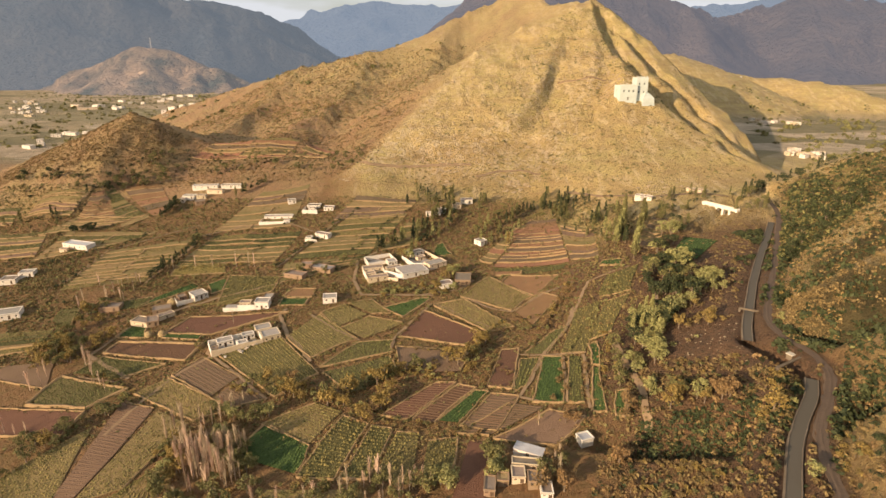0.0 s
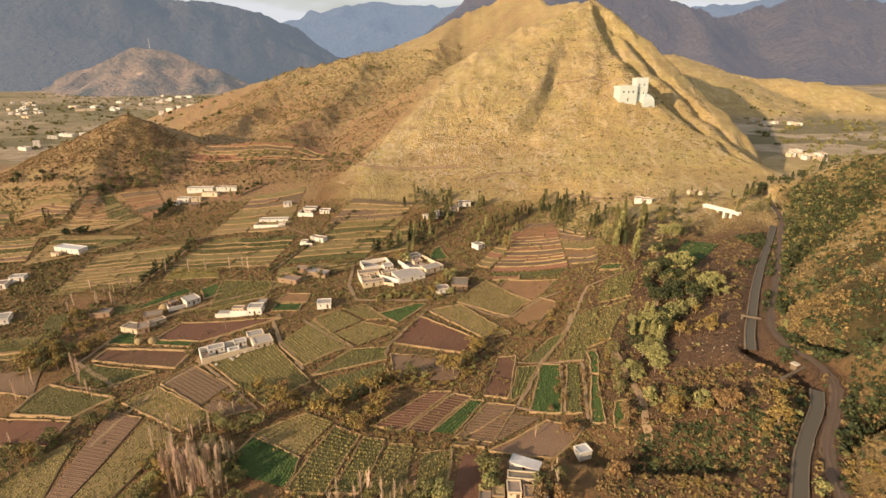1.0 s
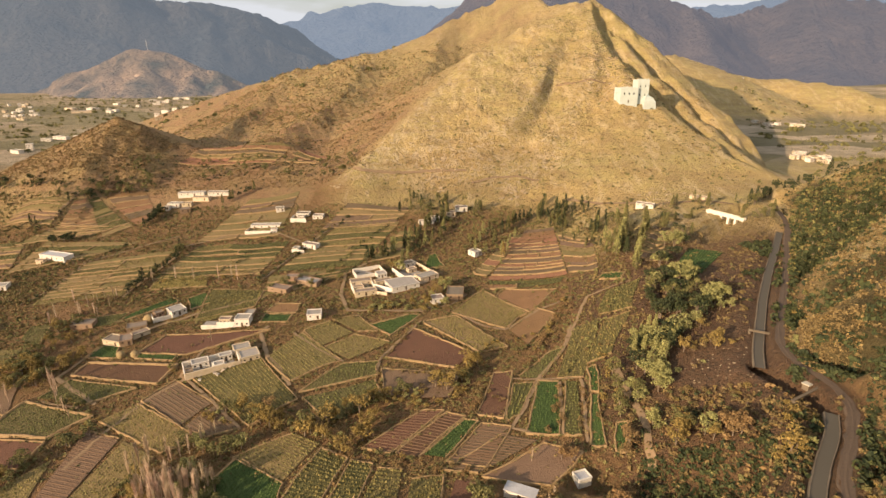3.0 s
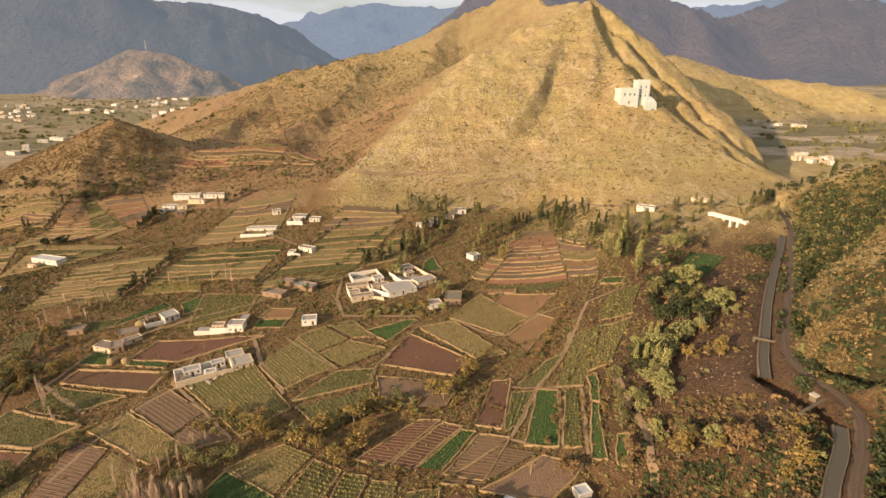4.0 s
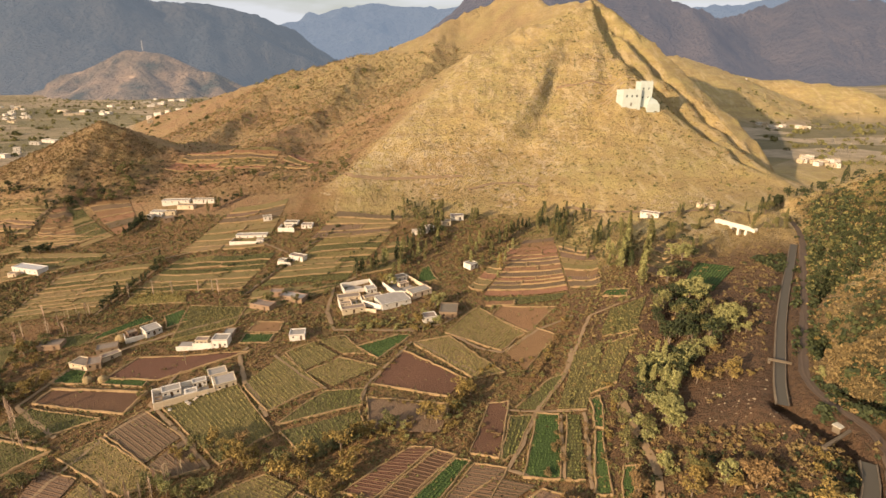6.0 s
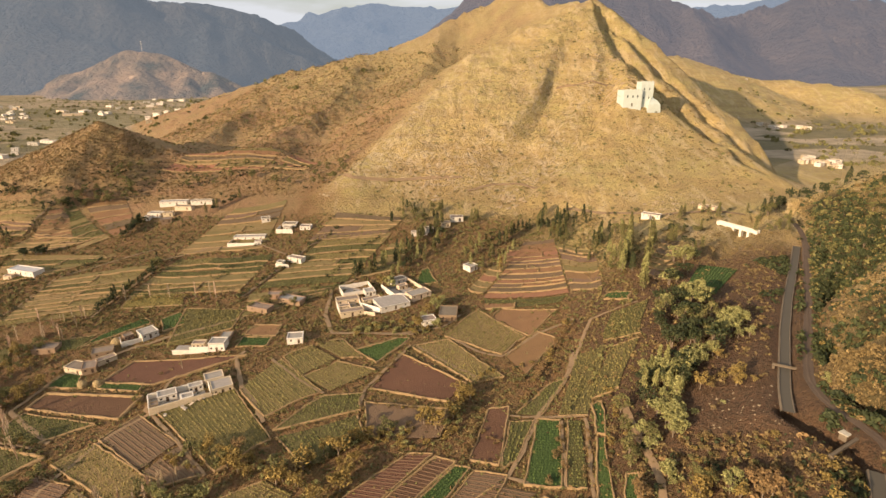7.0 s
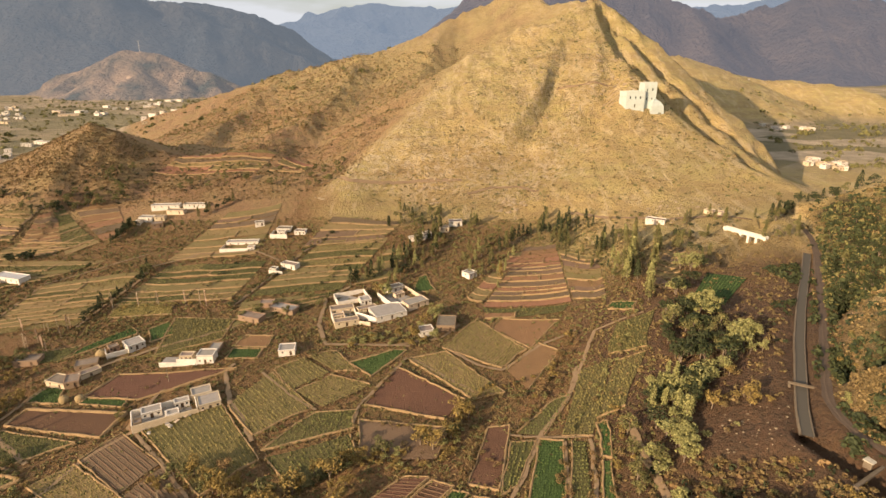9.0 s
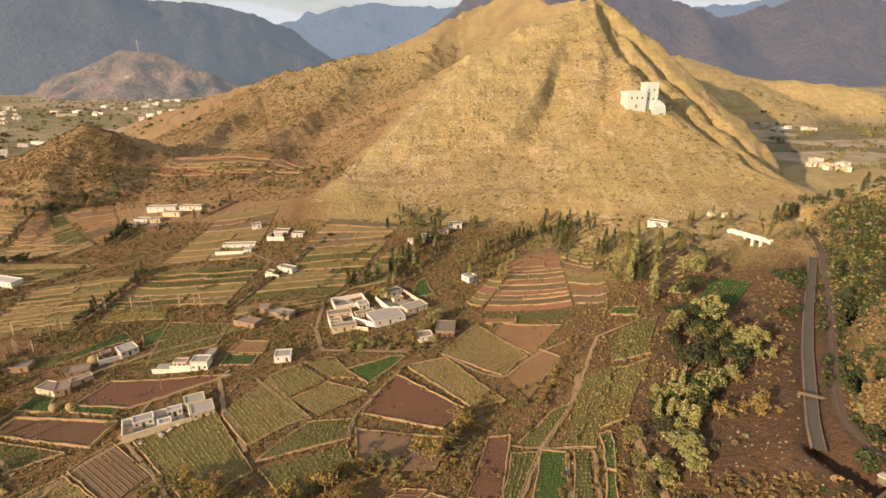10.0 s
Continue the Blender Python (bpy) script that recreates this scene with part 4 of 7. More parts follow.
class Solid:
    """Collects boxes in a local frame and makes one mesh of them."""

    def __init__(self):
        self.verts, self.faces = [], []

    def box(self, x0, y0, z0, x1, y1, z1, jitter=0.0):
        i = len(self.verts)
        for z in (z0, z1):
            for x, y in ((x0, y0), (x1, y0), (x1, y1), (x0, y1)):
                self.verts.append((x + random.uniform(-jitter, jitter), y + random.uniform(-jitter, jitter), z + random.uniform(-jitter, jitter)))
        self.faces += [tuple(i + k for k in f) for f in ((3, 2, 1, 0), (4, 5, 6, 7), (0, 1, 5, 4), (1, 2, 6, 5), (2, 3, 7, 6), (3, 0, 4, 7))]
        return self

    def make(self, name, material, parent, label=""):
        ob = mesh_object(name, self.verts, self.faces, material, parent)
        return tagged(ob, label) if label else ob


def ring_wall(x, y, w, d, z0, z1, front, side, reveal=0.28):
    """The four outer walls of a room as one skin, with deep openings in the front and on the first side.
    front and side: openings (from, to, bottom, top) measured along that wall."""
    openings = [(a, b, lo, hi, 0) for a, b, lo, hi in front] + [(2 * w + d + (d - b), 2 * w + d + (d - a), lo, hi, 3) for a, b, lo, hi in side]
    corners = [0, w, w + d, 2 * w + d, 2 * (w + d)]
    ss = sorted({*corners, *(o[0] for o in openings), *(o[1] for o in openings)})
    zs = sorted({z0, z1, *(o[2] for o in openings), *(o[3] for o in openings)})
    verts, index, faces = [], {}, []

    def place(s, inset):
        s = s % corners[4]
        if s <= w:
            return x + s, y + inset
        if s <= w + d:
            return x + w - inset, y + s - w
        if s <= 2 * w + d:
            return x + w - (s - w - d), y + d - inset
        return x + inset, y + d - (s - 2 * w - d)

    def vert(s, z, inset=0.0, wall=None):
        key = (round(s % corners[4], 4), round(z, 4), inset, wall)
        if key not in index:
            index[key] = len(verts)
            verts.append((*place(s, inset), z))
        return index[key]

    for a, b in zip(ss, ss[1:]):
        for lo, hi in zip(zs, zs[1:]):
            m, n = (a + b) / 2, (lo + hi) / 2
            hole = next((o for o in openings if o[0] < m < o[1] and o[2] < n < o[3]), None)
            if hole is None:
                faces.append((vert(a, lo), vert(b, lo), vert(b, hi), vert(a, hi)))
                continue
            k = hole[4]
            if abs(a - hole[0]) < 1e-6:
                faces.append((vert(a, lo), vert(a, hi), vert(a, hi, reveal, k), vert(a, lo, reveal, k)))
            if abs(b - hole[1]) < 1e-6:
                faces.append((vert(b, hi), vert(b, lo), vert(b, lo, reveal, k), vert(b, hi, reveal, k)))
            if abs(lo - hole[2]) < 1e-6:
                faces.append((vert(b, lo), vert(a, lo), vert(a, lo, reveal, k), vert(b, lo, reveal, k)))
            if abs(hi - hole[3]) < 1e-6:
                faces.append((vert(a, hi), vert(b, hi), vert(b, hi, reveal, k), vert(a, hi, reveal, k)))
    top = len(verts)
    verts += [(x, y, z1), (x + w, y, z1), (x + w, y + d, z1), (x, y + d, z1)]
    return verts[:top], faces


def rim_mesh(x0, y0, x1, y1, z0, z1, t):
    """A low parapet round a roof, as one closed ring."""
    def loop(i, z):
        return [(x0 + i, y0 + i, z), (x1 - i, y0 + i, z), (x1 - i, y1 - i, z), (x0 + i, y1 - i, z)]
    verts = loop(0, z0) + loop(0.02, z1) + loop(t, z1 - 0.03) + loop(t, z0)
    faces = [(4 * r + k, 4 * r + (k + 1) % 4, 4 * r + 4 + (k + 1) % 4, 4 * r + 4 + k) for r in range(3) for k in range(4)]
    return verts, faces


def room(parent, x, y, w, d, h, wall="white", roof="mud", doors=1, windows=2, foot=1.2, rim=0.28, z=0.0):
    """A flat-roofed room with parapet, its openings in the long front wall and one side."""
    holes, spots = [], []
    n = doors + windows
    if w > 2.6 and n:
        for k in range(n):
            c = w * (k + 0.5) / n
            if k == n // 2 and doors:
                holes.append((c - 0.45, c + 0.45, z, z + min(1.9, h - 0.3)))
                spots.append(("door", x + c))
            elif windows:
                holes.append((c - 0.35, c + 0.35, z + 1.0, z + min(1.8, h - 0.3)))
                spots.append(("window", x + c))
    side = [(d / 2 - 0.35, d / 2 + 0.35, z + 1.0, z + min(1.8, h - 0.4))] if d > 4.5 and windows else []
    verts, faces = ring_wall(x, y, w, d, z - foot, z + h, holes, side)
    mesh_object("wall", verts, faces, WALLS[wall], parent)
    r = Solid()
    o = 0.14
    r.box(x - o, y - o, z + h + 0.003, x + w + o, y + d + o, z + h + 0.15)
    r.make("roof", ROOFS[roof], parent, {"mud": "flat packed mud roof", "cement": "flat grey cement roof", "tin": "pale sheet metal roof", "straw": "straw-covered roof"}[roof])
    if rim:
        mesh_object("parapet", *rim_mesh(x - 0.1, y - 0.1, x + w + 0.1, y + d + 0.1, z + h + 0.153, z + h + 0.153 + rim, 0.3), WALLS[wall], parent)
    for kind, c in spots:
        if kind == "door":
            Solid().box(c - 0.447, y + 0.14, z, c + 0.447, y + 0.2, z + min(1.89, h - 0.31)).make("door", M_WOOD, parent, "dark wooden door leaf")
        else:
            top = z + min(1.79, h - 0.31)
            win = Solid().box(c - 0.347, y + 0.19, z + 1.003, c + 0.347, y + 0.22, top).make("window", M_GLASS, parent, "dark glazed window")
            Solid().box(c - 0.04, y + 0.13, z + 1.003, c + 0.04, y + 0.187, top).make("window_frame", M_WOOD, win)
    if side:
        Solid().box(x + 0.19, y + d / 2 - 0.347, z + 1.003, x + 0.22, y + d / 2 + 0.347, side[0][3] - 0.003).make("window", M_GLASS, parent, "dark glazed window")


def yard_wall(parent, x0, y0, x1, y1, h, wall="cream", foot=1.5, t=0.35, z=0.0):
    """A free-standing enclosure wall with a rounded, slightly broken coping."""
    n = max(1, int(math.hypot(x1 - x0, y1 - y0) / 2.2))
    ux, uy = (x1 - x0) / n, (y1 - y0) / n
    le = math.hypot(ux, uy)
    px, py = -uy / le * t / 2, ux / le * t / 2
    verts, faces = [], []
    for k in range(n + 1):
        cx, cy = x0 + ux * k, y0 + uy * k
        hh = h + random.uniform(-0.12, 0.12)
        verts += [(cx - px, cy - py, z - foot), (cx - px, cy - py, z + hh - 0.1), (cx - px * 0.4, cy - py * 0.4, z + hh), (cx + px * 0.4, cy + py * 0.4, z + hh), (cx + px, cy + py, z + hh - 0.1), (cx + px, cy + py, z - foot)]
    for k in range(n):
        a, b = 6 * k, 6 * k + 6
        faces += [(a + i, b + i, b + i + 1, a + i + 1) for i in range(5)]
    faces += [(0, 1, 2, 3, 4, 5), tuple(6 * n + i for i in (5, 4, 3, 2, 1, 0))]
    return mesh_object("yard_wall", verts, faces, WALLS[wall], parent)


def plot(name, label, category, p0, p1, group="houses of the valley"):
    """An Empty at p0 whose x axis runs towards p1; y points away uphill."""
    ob = new(name)
    ang = math.atan2(p1[1] - p0[1], p1[0] - p0[0])
    cx, cy = (p0[0] + p1[0]) / 2, (p0[1] + p1[1]) / 2
    ob.matrix_world = Matrix.Translation((p0[0], p0[1], land_at(cx - math.sin(ang) * 3, cy + math.cos(ang) * 3) + 0.15)) @ Matrix.Rotation(ang, 4, "Z")
    return tagged(ob, label, category, group)


def yard_floor(parent, x0, y0, x1, y1, z=0.12):
    return Solid().box(x0, y0, z - 1.2, x1, y1, z).make("yard_floor", M_CEMENT, parent, "pale grey beaten courtyard")


def clutter(x, y, n, spread, rng):
    """Crates, jars, bundles and beds that stand about in a yard, each a thing."""
    for k in range(n):
        px, py = x + rng.uniform(-spread, spread), y + rng.uniform(-spread, spread)
        ob = new("crate") if k % 3 else new("string_bed")
        ob.matrix_world = Matrix.Translation((px, py, land_at(px, py) + 0.27)) @ Matrix.Rotation(rng.uniform(0, 3), 4, "Z")
        if k % 3:
            w = rng.uniform(0.5, 0.9)
            Solid().box(-w / 2, -w / 2, 0, w / 2, w / 2, w * 0.6, 0.03).make("body", M_WOOD if k % 2 else M_WHITE, ob)
            Solid().box(-w / 2 - 0.04, -w / 2 - 0.04, w * 0.64, w / 2 + 0.04, w / 2 + 0.04, w * 0.72).make("lid", M_CEMENT, ob)
            tagged(ob, "lidded storage crate standing in a house yard", "crate", "yard clutter")
        else:
            for a, b in ((-0.95, -0.45), (0.9, -0.45), (-0.95, 0.4), (0.9, 0.4)):
                Solid().box(a, b, 0, a + 0.07, b + 0.07, 0.45).make("leg", M_WOOD, ob)
            Solid().box(-0.95, -0.45, 0.452, 0.97, 0.47, 0.52).make("webbing", M_CREAM, ob)
            tagged(ob, "low string bed on wooden legs in a yard", "bed", "yard clutter")


def simple_house(p0, p1, depth, h, wall="white", roof="mud", doors=1, windows=1, name="house", label=""):
    ob = plot(name, label or {"white": "small whitewashed flat-roofed farmhouse", "cream": "cream plastered flat-roofed farmhouse", "mud": "low brown mud-walled farmhouse", "stone": "pale stone house"}[wall] + " among the fields", "house", p0, p1)
    room(ob, 0, 0, max(2.7, math.dist(p0, p1)), depth, h, wall, roof, doors, windows)
    return ob



farm = plot('farm_compound', 'cream-walled farm compound with flat mud roofs and a white courtyard', 'farmhouse', (-87.8, 182.5), (-65.6, 195.0))
yard_floor(farm, 0.20, 0.20, 25.28, 8.49)
yard_wall(farm, 0.00, 0.00, 18.60, 0.00, 2.00)
yard_wall(farm, 0.00, 8.49, 17.93, 8.49, 2.10, 'white')
yard_wall(farm, 0.00, 0.00, 0.00, 8.49, 1.90, 'white')
yard_wall(farm, 9.44, 0.30, 9.44, 3.77, 2.00, 'white')
yard_wall(farm, 18.40, 0.40, 18.40, 6.61, 2.60, 'white')
room(farm, 18.87, 0.00, 6.61, 6.13, 2.40, 'cream', 'cement')
room(farm, 17.65, 6.61, 5.94, 4.72, 2.64, 'cream', 'cement')
room(farm, 2.83, 4.25, 5.66, 3.77, 2.16, 'white', 'cement')
room(farm, 9.72, 0.40, 3.40, 2.83, 1.84, 'white', 'cement')
room(farm, 12.27, 5.66, 4.34, 2.64, 2.08, 'white', 'cement')
room(farm, 0.57, 1.13, 2.08, 2.26, 1.52, 'mud', 'mud', doors=0, windows=0)
for k, (fx, fy) in enumerate(((-78, 186), (-84, 184), (-73, 190))):
    clutter(fx, fy, 5, 2.2, random.Random(k))

white = plot('house', 'tall whitewashed farmhouse with a long low front wall', 'house', (-97.5, 219.0), (-78.0, 219.9))
yard_floor(white, 0.20, 0.20, 13.27, 5.32)
room(white, 13.66, 0.00, 5.86, 4.88, 3.28, 'white', 'cement')
yard_wall(white, 6.44, 0.00, 13.66, 0.00, 2.30, 'white')
yard_wall(white, 0.00, 0.00, 6.44, 0.00, 1.00, 'white')
room(white, 6.64, 1.95, 4.68, 3.11, 2.16, 'cream', 'mud')
yard_wall(white, 6.64, 5.68, 14.05, 5.68, 2.20, 'mud')
room(white, 15.23, 6.21, 3.90, 6.21, 1.92, 'mud', 'cement', doors=0, windows=0)

c = plot('house', 'white farmhouse with a sloping grey cement roof', 'house', (-113.5, 228.4), (-109.3, 232.9))
room(c, 0.00, 0.00, 6.16, 6.00, 2.16, 'white', 'cement')
yard_wall(c, -7.00, 2.00, 0.00, 1.00, 1.30, 'white')
yard_wall(c, -7.00, 2.00, -6.00, 7.00, 1.50, 'white')
room(c, -5.00, 4.50, 3.40, 3.00, 1.76, 'mud', 'mud')

d = plot('courtyard_house', 'whitewashed house built round an open courtyard', 'house', (-37.9, 241.3), (-28.8, 244.4))
yard_floor(d, 0.30, 0.30, 9.31, 15.60)
room(d, 0.00, 0.00, 9.61, 3.60, 2.00, 'cream', 'mud')
room(d, 0.00, 11.50, 9.61, 4.20, 2.16, 'cream', 'mud')
yard_wall(d, 0.00, 3.60, 0.00, 11.50, 2.20, 'white')
yard_wall(d, 9.61, 3.60, 9.61, 11.50, 2.20, 'white')
yard_wall(d, 9.61, 0.00, 13.61, -2.50, 1.60, 'cream')
yard_wall(d, 4.81, 3.80, 4.81, 11.40, 1.80, 'white')
room(d, 0.40, 6.20, 4.33, 2.60, 1.84, 'cream', 'mud')

d2 = plot('courtyard_house', 'white courtyard house with high back walls', 'house', (-30.3, 260.1), (-26.2, 261.9))
room(d2, 0.00, 0.00, 4.48, 4.50, 2.08, 'white', 'cement')
yard_wall(d2, -9.00, 4.50, 0.00, 4.50, 1.60, 'white')
yard_wall(d2, -9.00, 4.50, -9.00, 12.00, 2.00, 'white')
yard_wall(d2, -9.00, 12.00, 4.48, 12.00, 2.20, 'white')
yard_wall(d2, 4.48, 4.50, 4.48, 12.00, 2.20, 'white')
yard_floor(d2, -9.00, 4.70, 4.48, 11.80)

e = plot('courtyard_house', 'large house with a broad grey cement roof', 'house', (-21.8, 245.0), (-10.2, 251.1))
room(e, 0.00, 0.00, 13.11, 10.00, 2.08, 'white', 'cement', rim=0.12)
yard_wall(e, -5.50, 9.00, -0.20, 0.60, 1.90, 'white')
room(e, -4.00, 10.20, 7.86, 3.00, 1.76, 'cream', 'mud')

f = plot('courtyard_house', 'cream house with a walled court behind', 'house', (-9.8, 254.4), (-1.7, 260.2))
room(f, 0.00, 0.00, 9.96, 5.50, 2.16, 'cream', 'cement')
yard_wall(f, -4.00, 8.00, -3.60, 20.00, 1.90, 'white')
yard_wall(f, -4.00, 8.00, 0.00, 5.00, 1.90, 'white')
room(f, 1.00, 19.00, 7.97, 4.00, 2.16, 'white', 'mud')
yard_wall(f, 9.96, 5.50, 9.96, 22.00, 2.20, 'cream')
yard_floor(f, -3.60, 6.00, 9.66, 19.00)
room(f, 1.50, 13.00, 4.50, 2.50, 1.76, 'cream', 'mud')
simple_house((-3.6, 231.9), (1.4, 233.7), 4.5, 2.13, wall='white', roof='mud')
simple_house((2.2, 236.2), (9.2, 235.8), 9, 2.3, wall='mud', roof='mud')
simple_house((16.1, 283.1), (19.8, 286.4), 5, 2.05, roof='cement')

i = plot('farm_compound', 'white-walled hamlet at the foot of the rocks', 'house', (-90.6, 333.2), (-81.4, 332.9))
yard_wall(i, 0.00, 0.00, 9.20, 0.00, 1.90, 'white')
room(i, 1.00, 8.00, 7.82, 5.00, 2.16, 'white', 'mud')
yard_wall(i, 0.00, 0.00, 0.00, 8.00, 1.70, 'white')
room(i, 12.20, 4.00, 6.00, 4.50, 2.08, 'white', 'mud')
room(i, 3.00, 3.50, 4.00, 3.00, 1.84, 'white', 'mud')
simple_house((-102.8, 346.6), (-98.2, 348.3), 4, 1.89)

j = plot('farm_compound', 'long white farmhouse behind a low enclosure wall', 'house', (-112.7, 317.9), (-96.2, 319.3))
yard_wall(j, 0.00, 0.00, 16.23, 0.00, 1.30, 'white')
room(j, 1.50, 7.50, 16.56, 4.50, 2.00, 'white', 'cement', windows=3)
yard_wall(j, 0.00, 0.00, 1.00, 8.00, 1.20, 'cream')
room(j, 14.24, 0.40, 3.40, 3.00, 1.52, 'white', 'mud', windows=0)

k = plot('house', 'white farmhouse beside a terrace path', 'house', (-79.8, 293.6), (-72.9, 292.1))
yard_wall(k, 0.00, 0.00, 7.06, 0.00, 1.50, 'white')
room(k, 0.00, 1.00, 3.20, 3.00, 1.68, 'white', 'mud')
simple_house((-75.5, 299.4), (-67.8, 296.1), 4, 2.05)
simple_house((-174.4, 372.2), (-158.1, 374.1), 5, 1.97, windows=3, roof='cement')
simple_house((-155.6, 374.0), (-142.4, 374.7), 4, 1.72, windows=4)
simple_house((-175.6, 358.6), (-167.6, 358.5), 5, 1.89, roof='cement')
simple_house((-166.2, 358.3), (-160.5, 359.0), 4, 1.8, wall='cream')
simple_house((-162.8, 367.1), (-152.2, 366.2), 4, 1.8, roof='mud', wall='cream')
simple_house((-162.7, 348.4), (-157.6, 351.2), 5, 1.97, wall='mud')
simple_house((-175.8, 355.1), (-173.1, 354.9), 4, 1.72)
simple_house((-214.9, 293.6), (-198.8, 289.1), 6, 2.38, roof='tin', windows=4)
simple_house((-213.3, 288.0), (-209.3, 288.1), 3, 1.48, wall='cream')
simple_house((-197.6, 216.8), (-188.0, 220.8), 7, 2.46, roof='cement', windows=3)
simple_house((-220.3, 252.1), (-213.4, 253.6), 6, 1.97)
simple_house((-215.4, 258.9), (-209.0, 260.5), 5, 1.97, roof='cement')
simple_house((-79.5, 250.2), (-70.1, 247.0), 5, 1.89, wall='mud')
simple_house((-68.4, 257.2), (-57.9, 253.2), 5, 1.97, wall='mud', roof='cement')
simple_house((-73.9, 260.3), (-68.2, 260.5), 4, 1.8, wall='mud')
simple_house((-54.8, 221.9), (-49.1, 222.8), 5, 2.05, roof='cement', wall='white')
simple_house((-132.2, 208.8), (-124.4, 206.7), 5, 1.89, wall='cream')
simple_house((-124.4, 206.7), (-120.3, 208.6), 6, 1.97, wall='mud')
simple_house((-126.6, 216.3), (-120.0, 219.4), 5, 1.89, wall='mud')
simple_house((-153.5, 221.9), (-145.0, 223.0), 5, 1.72, wall='mud')
simple_house((-121.8, 212.0), (-117.3, 216.9), 3, 1.31, wall='cream', windows=0)

p = plot('shed', 'long white shed with a pale metal roof beside trees', 'shed', (16.8, 122.3), (23.7, 119.3))
room(p, 0.00, 0.00, 7.52, 3.20, 1.40, 'white', 'tin', rim=0)
simple_house((8.3, 108.7), (11.0, 108.4), 5, 1.64, wall='mud', roof='mud', windows=1)
simple_house((11.8, 111.6), (14.6, 111.4), 3, 1.48, wall='mud', roof='straw', windows=1)
simple_house((15.4, 111.9), (18.7, 111.8), 4, 1.72, wall='cream', roof='mud', windows=1)
simple_house((19.1, 109.5), (22.7, 109.3), 4, 1.97, wall='mud', roof='mud', windows=1)
simple_house((15.8, 116.6), (23.2, 115.8), 2.5, 1.56, wall='cream', roof='mud', windows=1)
simple_house((21.7, 105.8), (24.3, 105.7), 4, 1.64, wall='white', roof='mud', windows=1)
simple_house((35.0, 123.9), (38.3, 125.2), 3, 1.07, roof='tin', windows=0, doors=0)
simple_house((-14.3, 326.0), (-5.8, 328.0), 2.5, 1.48, windows=3)
simple_house((-7.1, 329.4), (-2.7, 330.4), 4, 1.97)
simple_house((1.4, 336.9), (6.6, 337.3), 5, 1.89, wall='cream')
simple_house((6.6, 344.5), (13.9, 344.8), 5, 1.97)
# the next two houses stand for white retaining walls at the hill foot
simple_house((104.7, 314.8), (112.6, 310.2), 4, 1.8, windows=3)
simple_house((134.9, 318.9), (142.8, 312.3), 3, 1.15, windows=0, wall='cream')


# ---- trees, bushes and scrub
M_BARK = surface("grey brown bark", (0.20, 0.15, 0.10), (0.14, 0.10, 0.07), 1.5, (0.26, 0.20, 0.14), 8.0)
M_TWIG = surface("pale bare twigs", (0.56, 0.42, 0.29), (0.45, 0.33, 0.22), 1.5, (0.36, 0.26, 0.17), 8.0, bump=0, vary=0.25)
LEAVES = {
    "dark": leafy("dark evergreen leaves", (0.022, 0.033, 0.013), (0.07, 0.076, 0.025), (0.046, 0.052, 0.02)),
    "lime": leafy("yellow green leaves", (0.13, 0.135, 0.042), (0.35, 0.31, 0.12), (0.26, 0.24, 0.085)),
    "olive": leafy("dusty olive leaves", (0.092, 0.09, 0.03), (0.205, 0.172, 0.062), (0.145, 0.13, 0.045)),
    "gold": leafy("golden autumn leaves", (0.16, 0.112, 0.032), (0.32, 0.22, 0.066), (0.24, 0.165, 0.048)),
    "rust": leafy("rusty autumn leaves", (0.15, 0.09, 0.038), (0.27, 0.16, 0.065), (0.20, 0.13, 0.055)),
    "dry": leafy("dry brown scrub", (0.11, 0.076, 0.032), (0.25, 0.172, 0.068), (0.18, 0.125, 0.05)),
}


def leaf_cloud(rng, centres, radii, n, size, flat=0.8):
    """Small bent leaf clumps over the surface of several lobes."""
    k = rng.integers(0, len(centres), n)
    d = rng.normal(size=(n, 3))
    d /= np.linalg.norm(d, axis=1)[:, None]
    d[:, 2] = np.where(d[:, 2] < -0.45, -d[:, 2] * 0.6, d[:, 2])
    p = centres[k] + d * radii[k][:, None] * rng.uniform(0.72, 1.08, n)[:, None] * np.array([1, 1, flat])
    nrm = d + rng.normal(scale=0.55, size=(n, 3))
    nrm /= np.linalg.norm(nrm, axis=1)[:, None]
    a = np.cross(nrm, rng.normal(size=(n, 3)))
    a /= np.linalg.norm(a, axis=1)[:, None]
    b = np.cross(nrm, a)
    s = (size * rng.uniform(0.55, 1.3, n))[:, None]
    bend = nrm * s * 0.35
    verts = np.stack([p - a * s, p - b * s * 0.6 + bend, p + a * s, p + b * s * 0.6 + bend], 1).reshape(-1, 3)
    i = np.arange(n)[:, None] * 4
    return verts, i + np.array([[0, 1, 2, 3]])


def limb(verts, faces, a, b, ra, rb, sides=5):
    a, b = np.array(a, float), np.array(b, float)
    w = (b - a) / np.linalg.norm(b - a)
    u = np.cross(w, (0.3, 0.9, 0.1))
    u /= np.linalg.norm(u)
    v = np.cross(w, u)
    i = len(verts)
    for p, r in ((a, ra), (b, rb)):
        for k in range(sides):
            t = 6.2832 * k / sides
            verts.append(tuple(p + r * (math.cos(t) * u + math.sin(t) * v)))
    faces.extend((i + k, i + (k + 1) % sides, i + sides + (k + 1) % sides, i + sides + k) for k in range(sides))


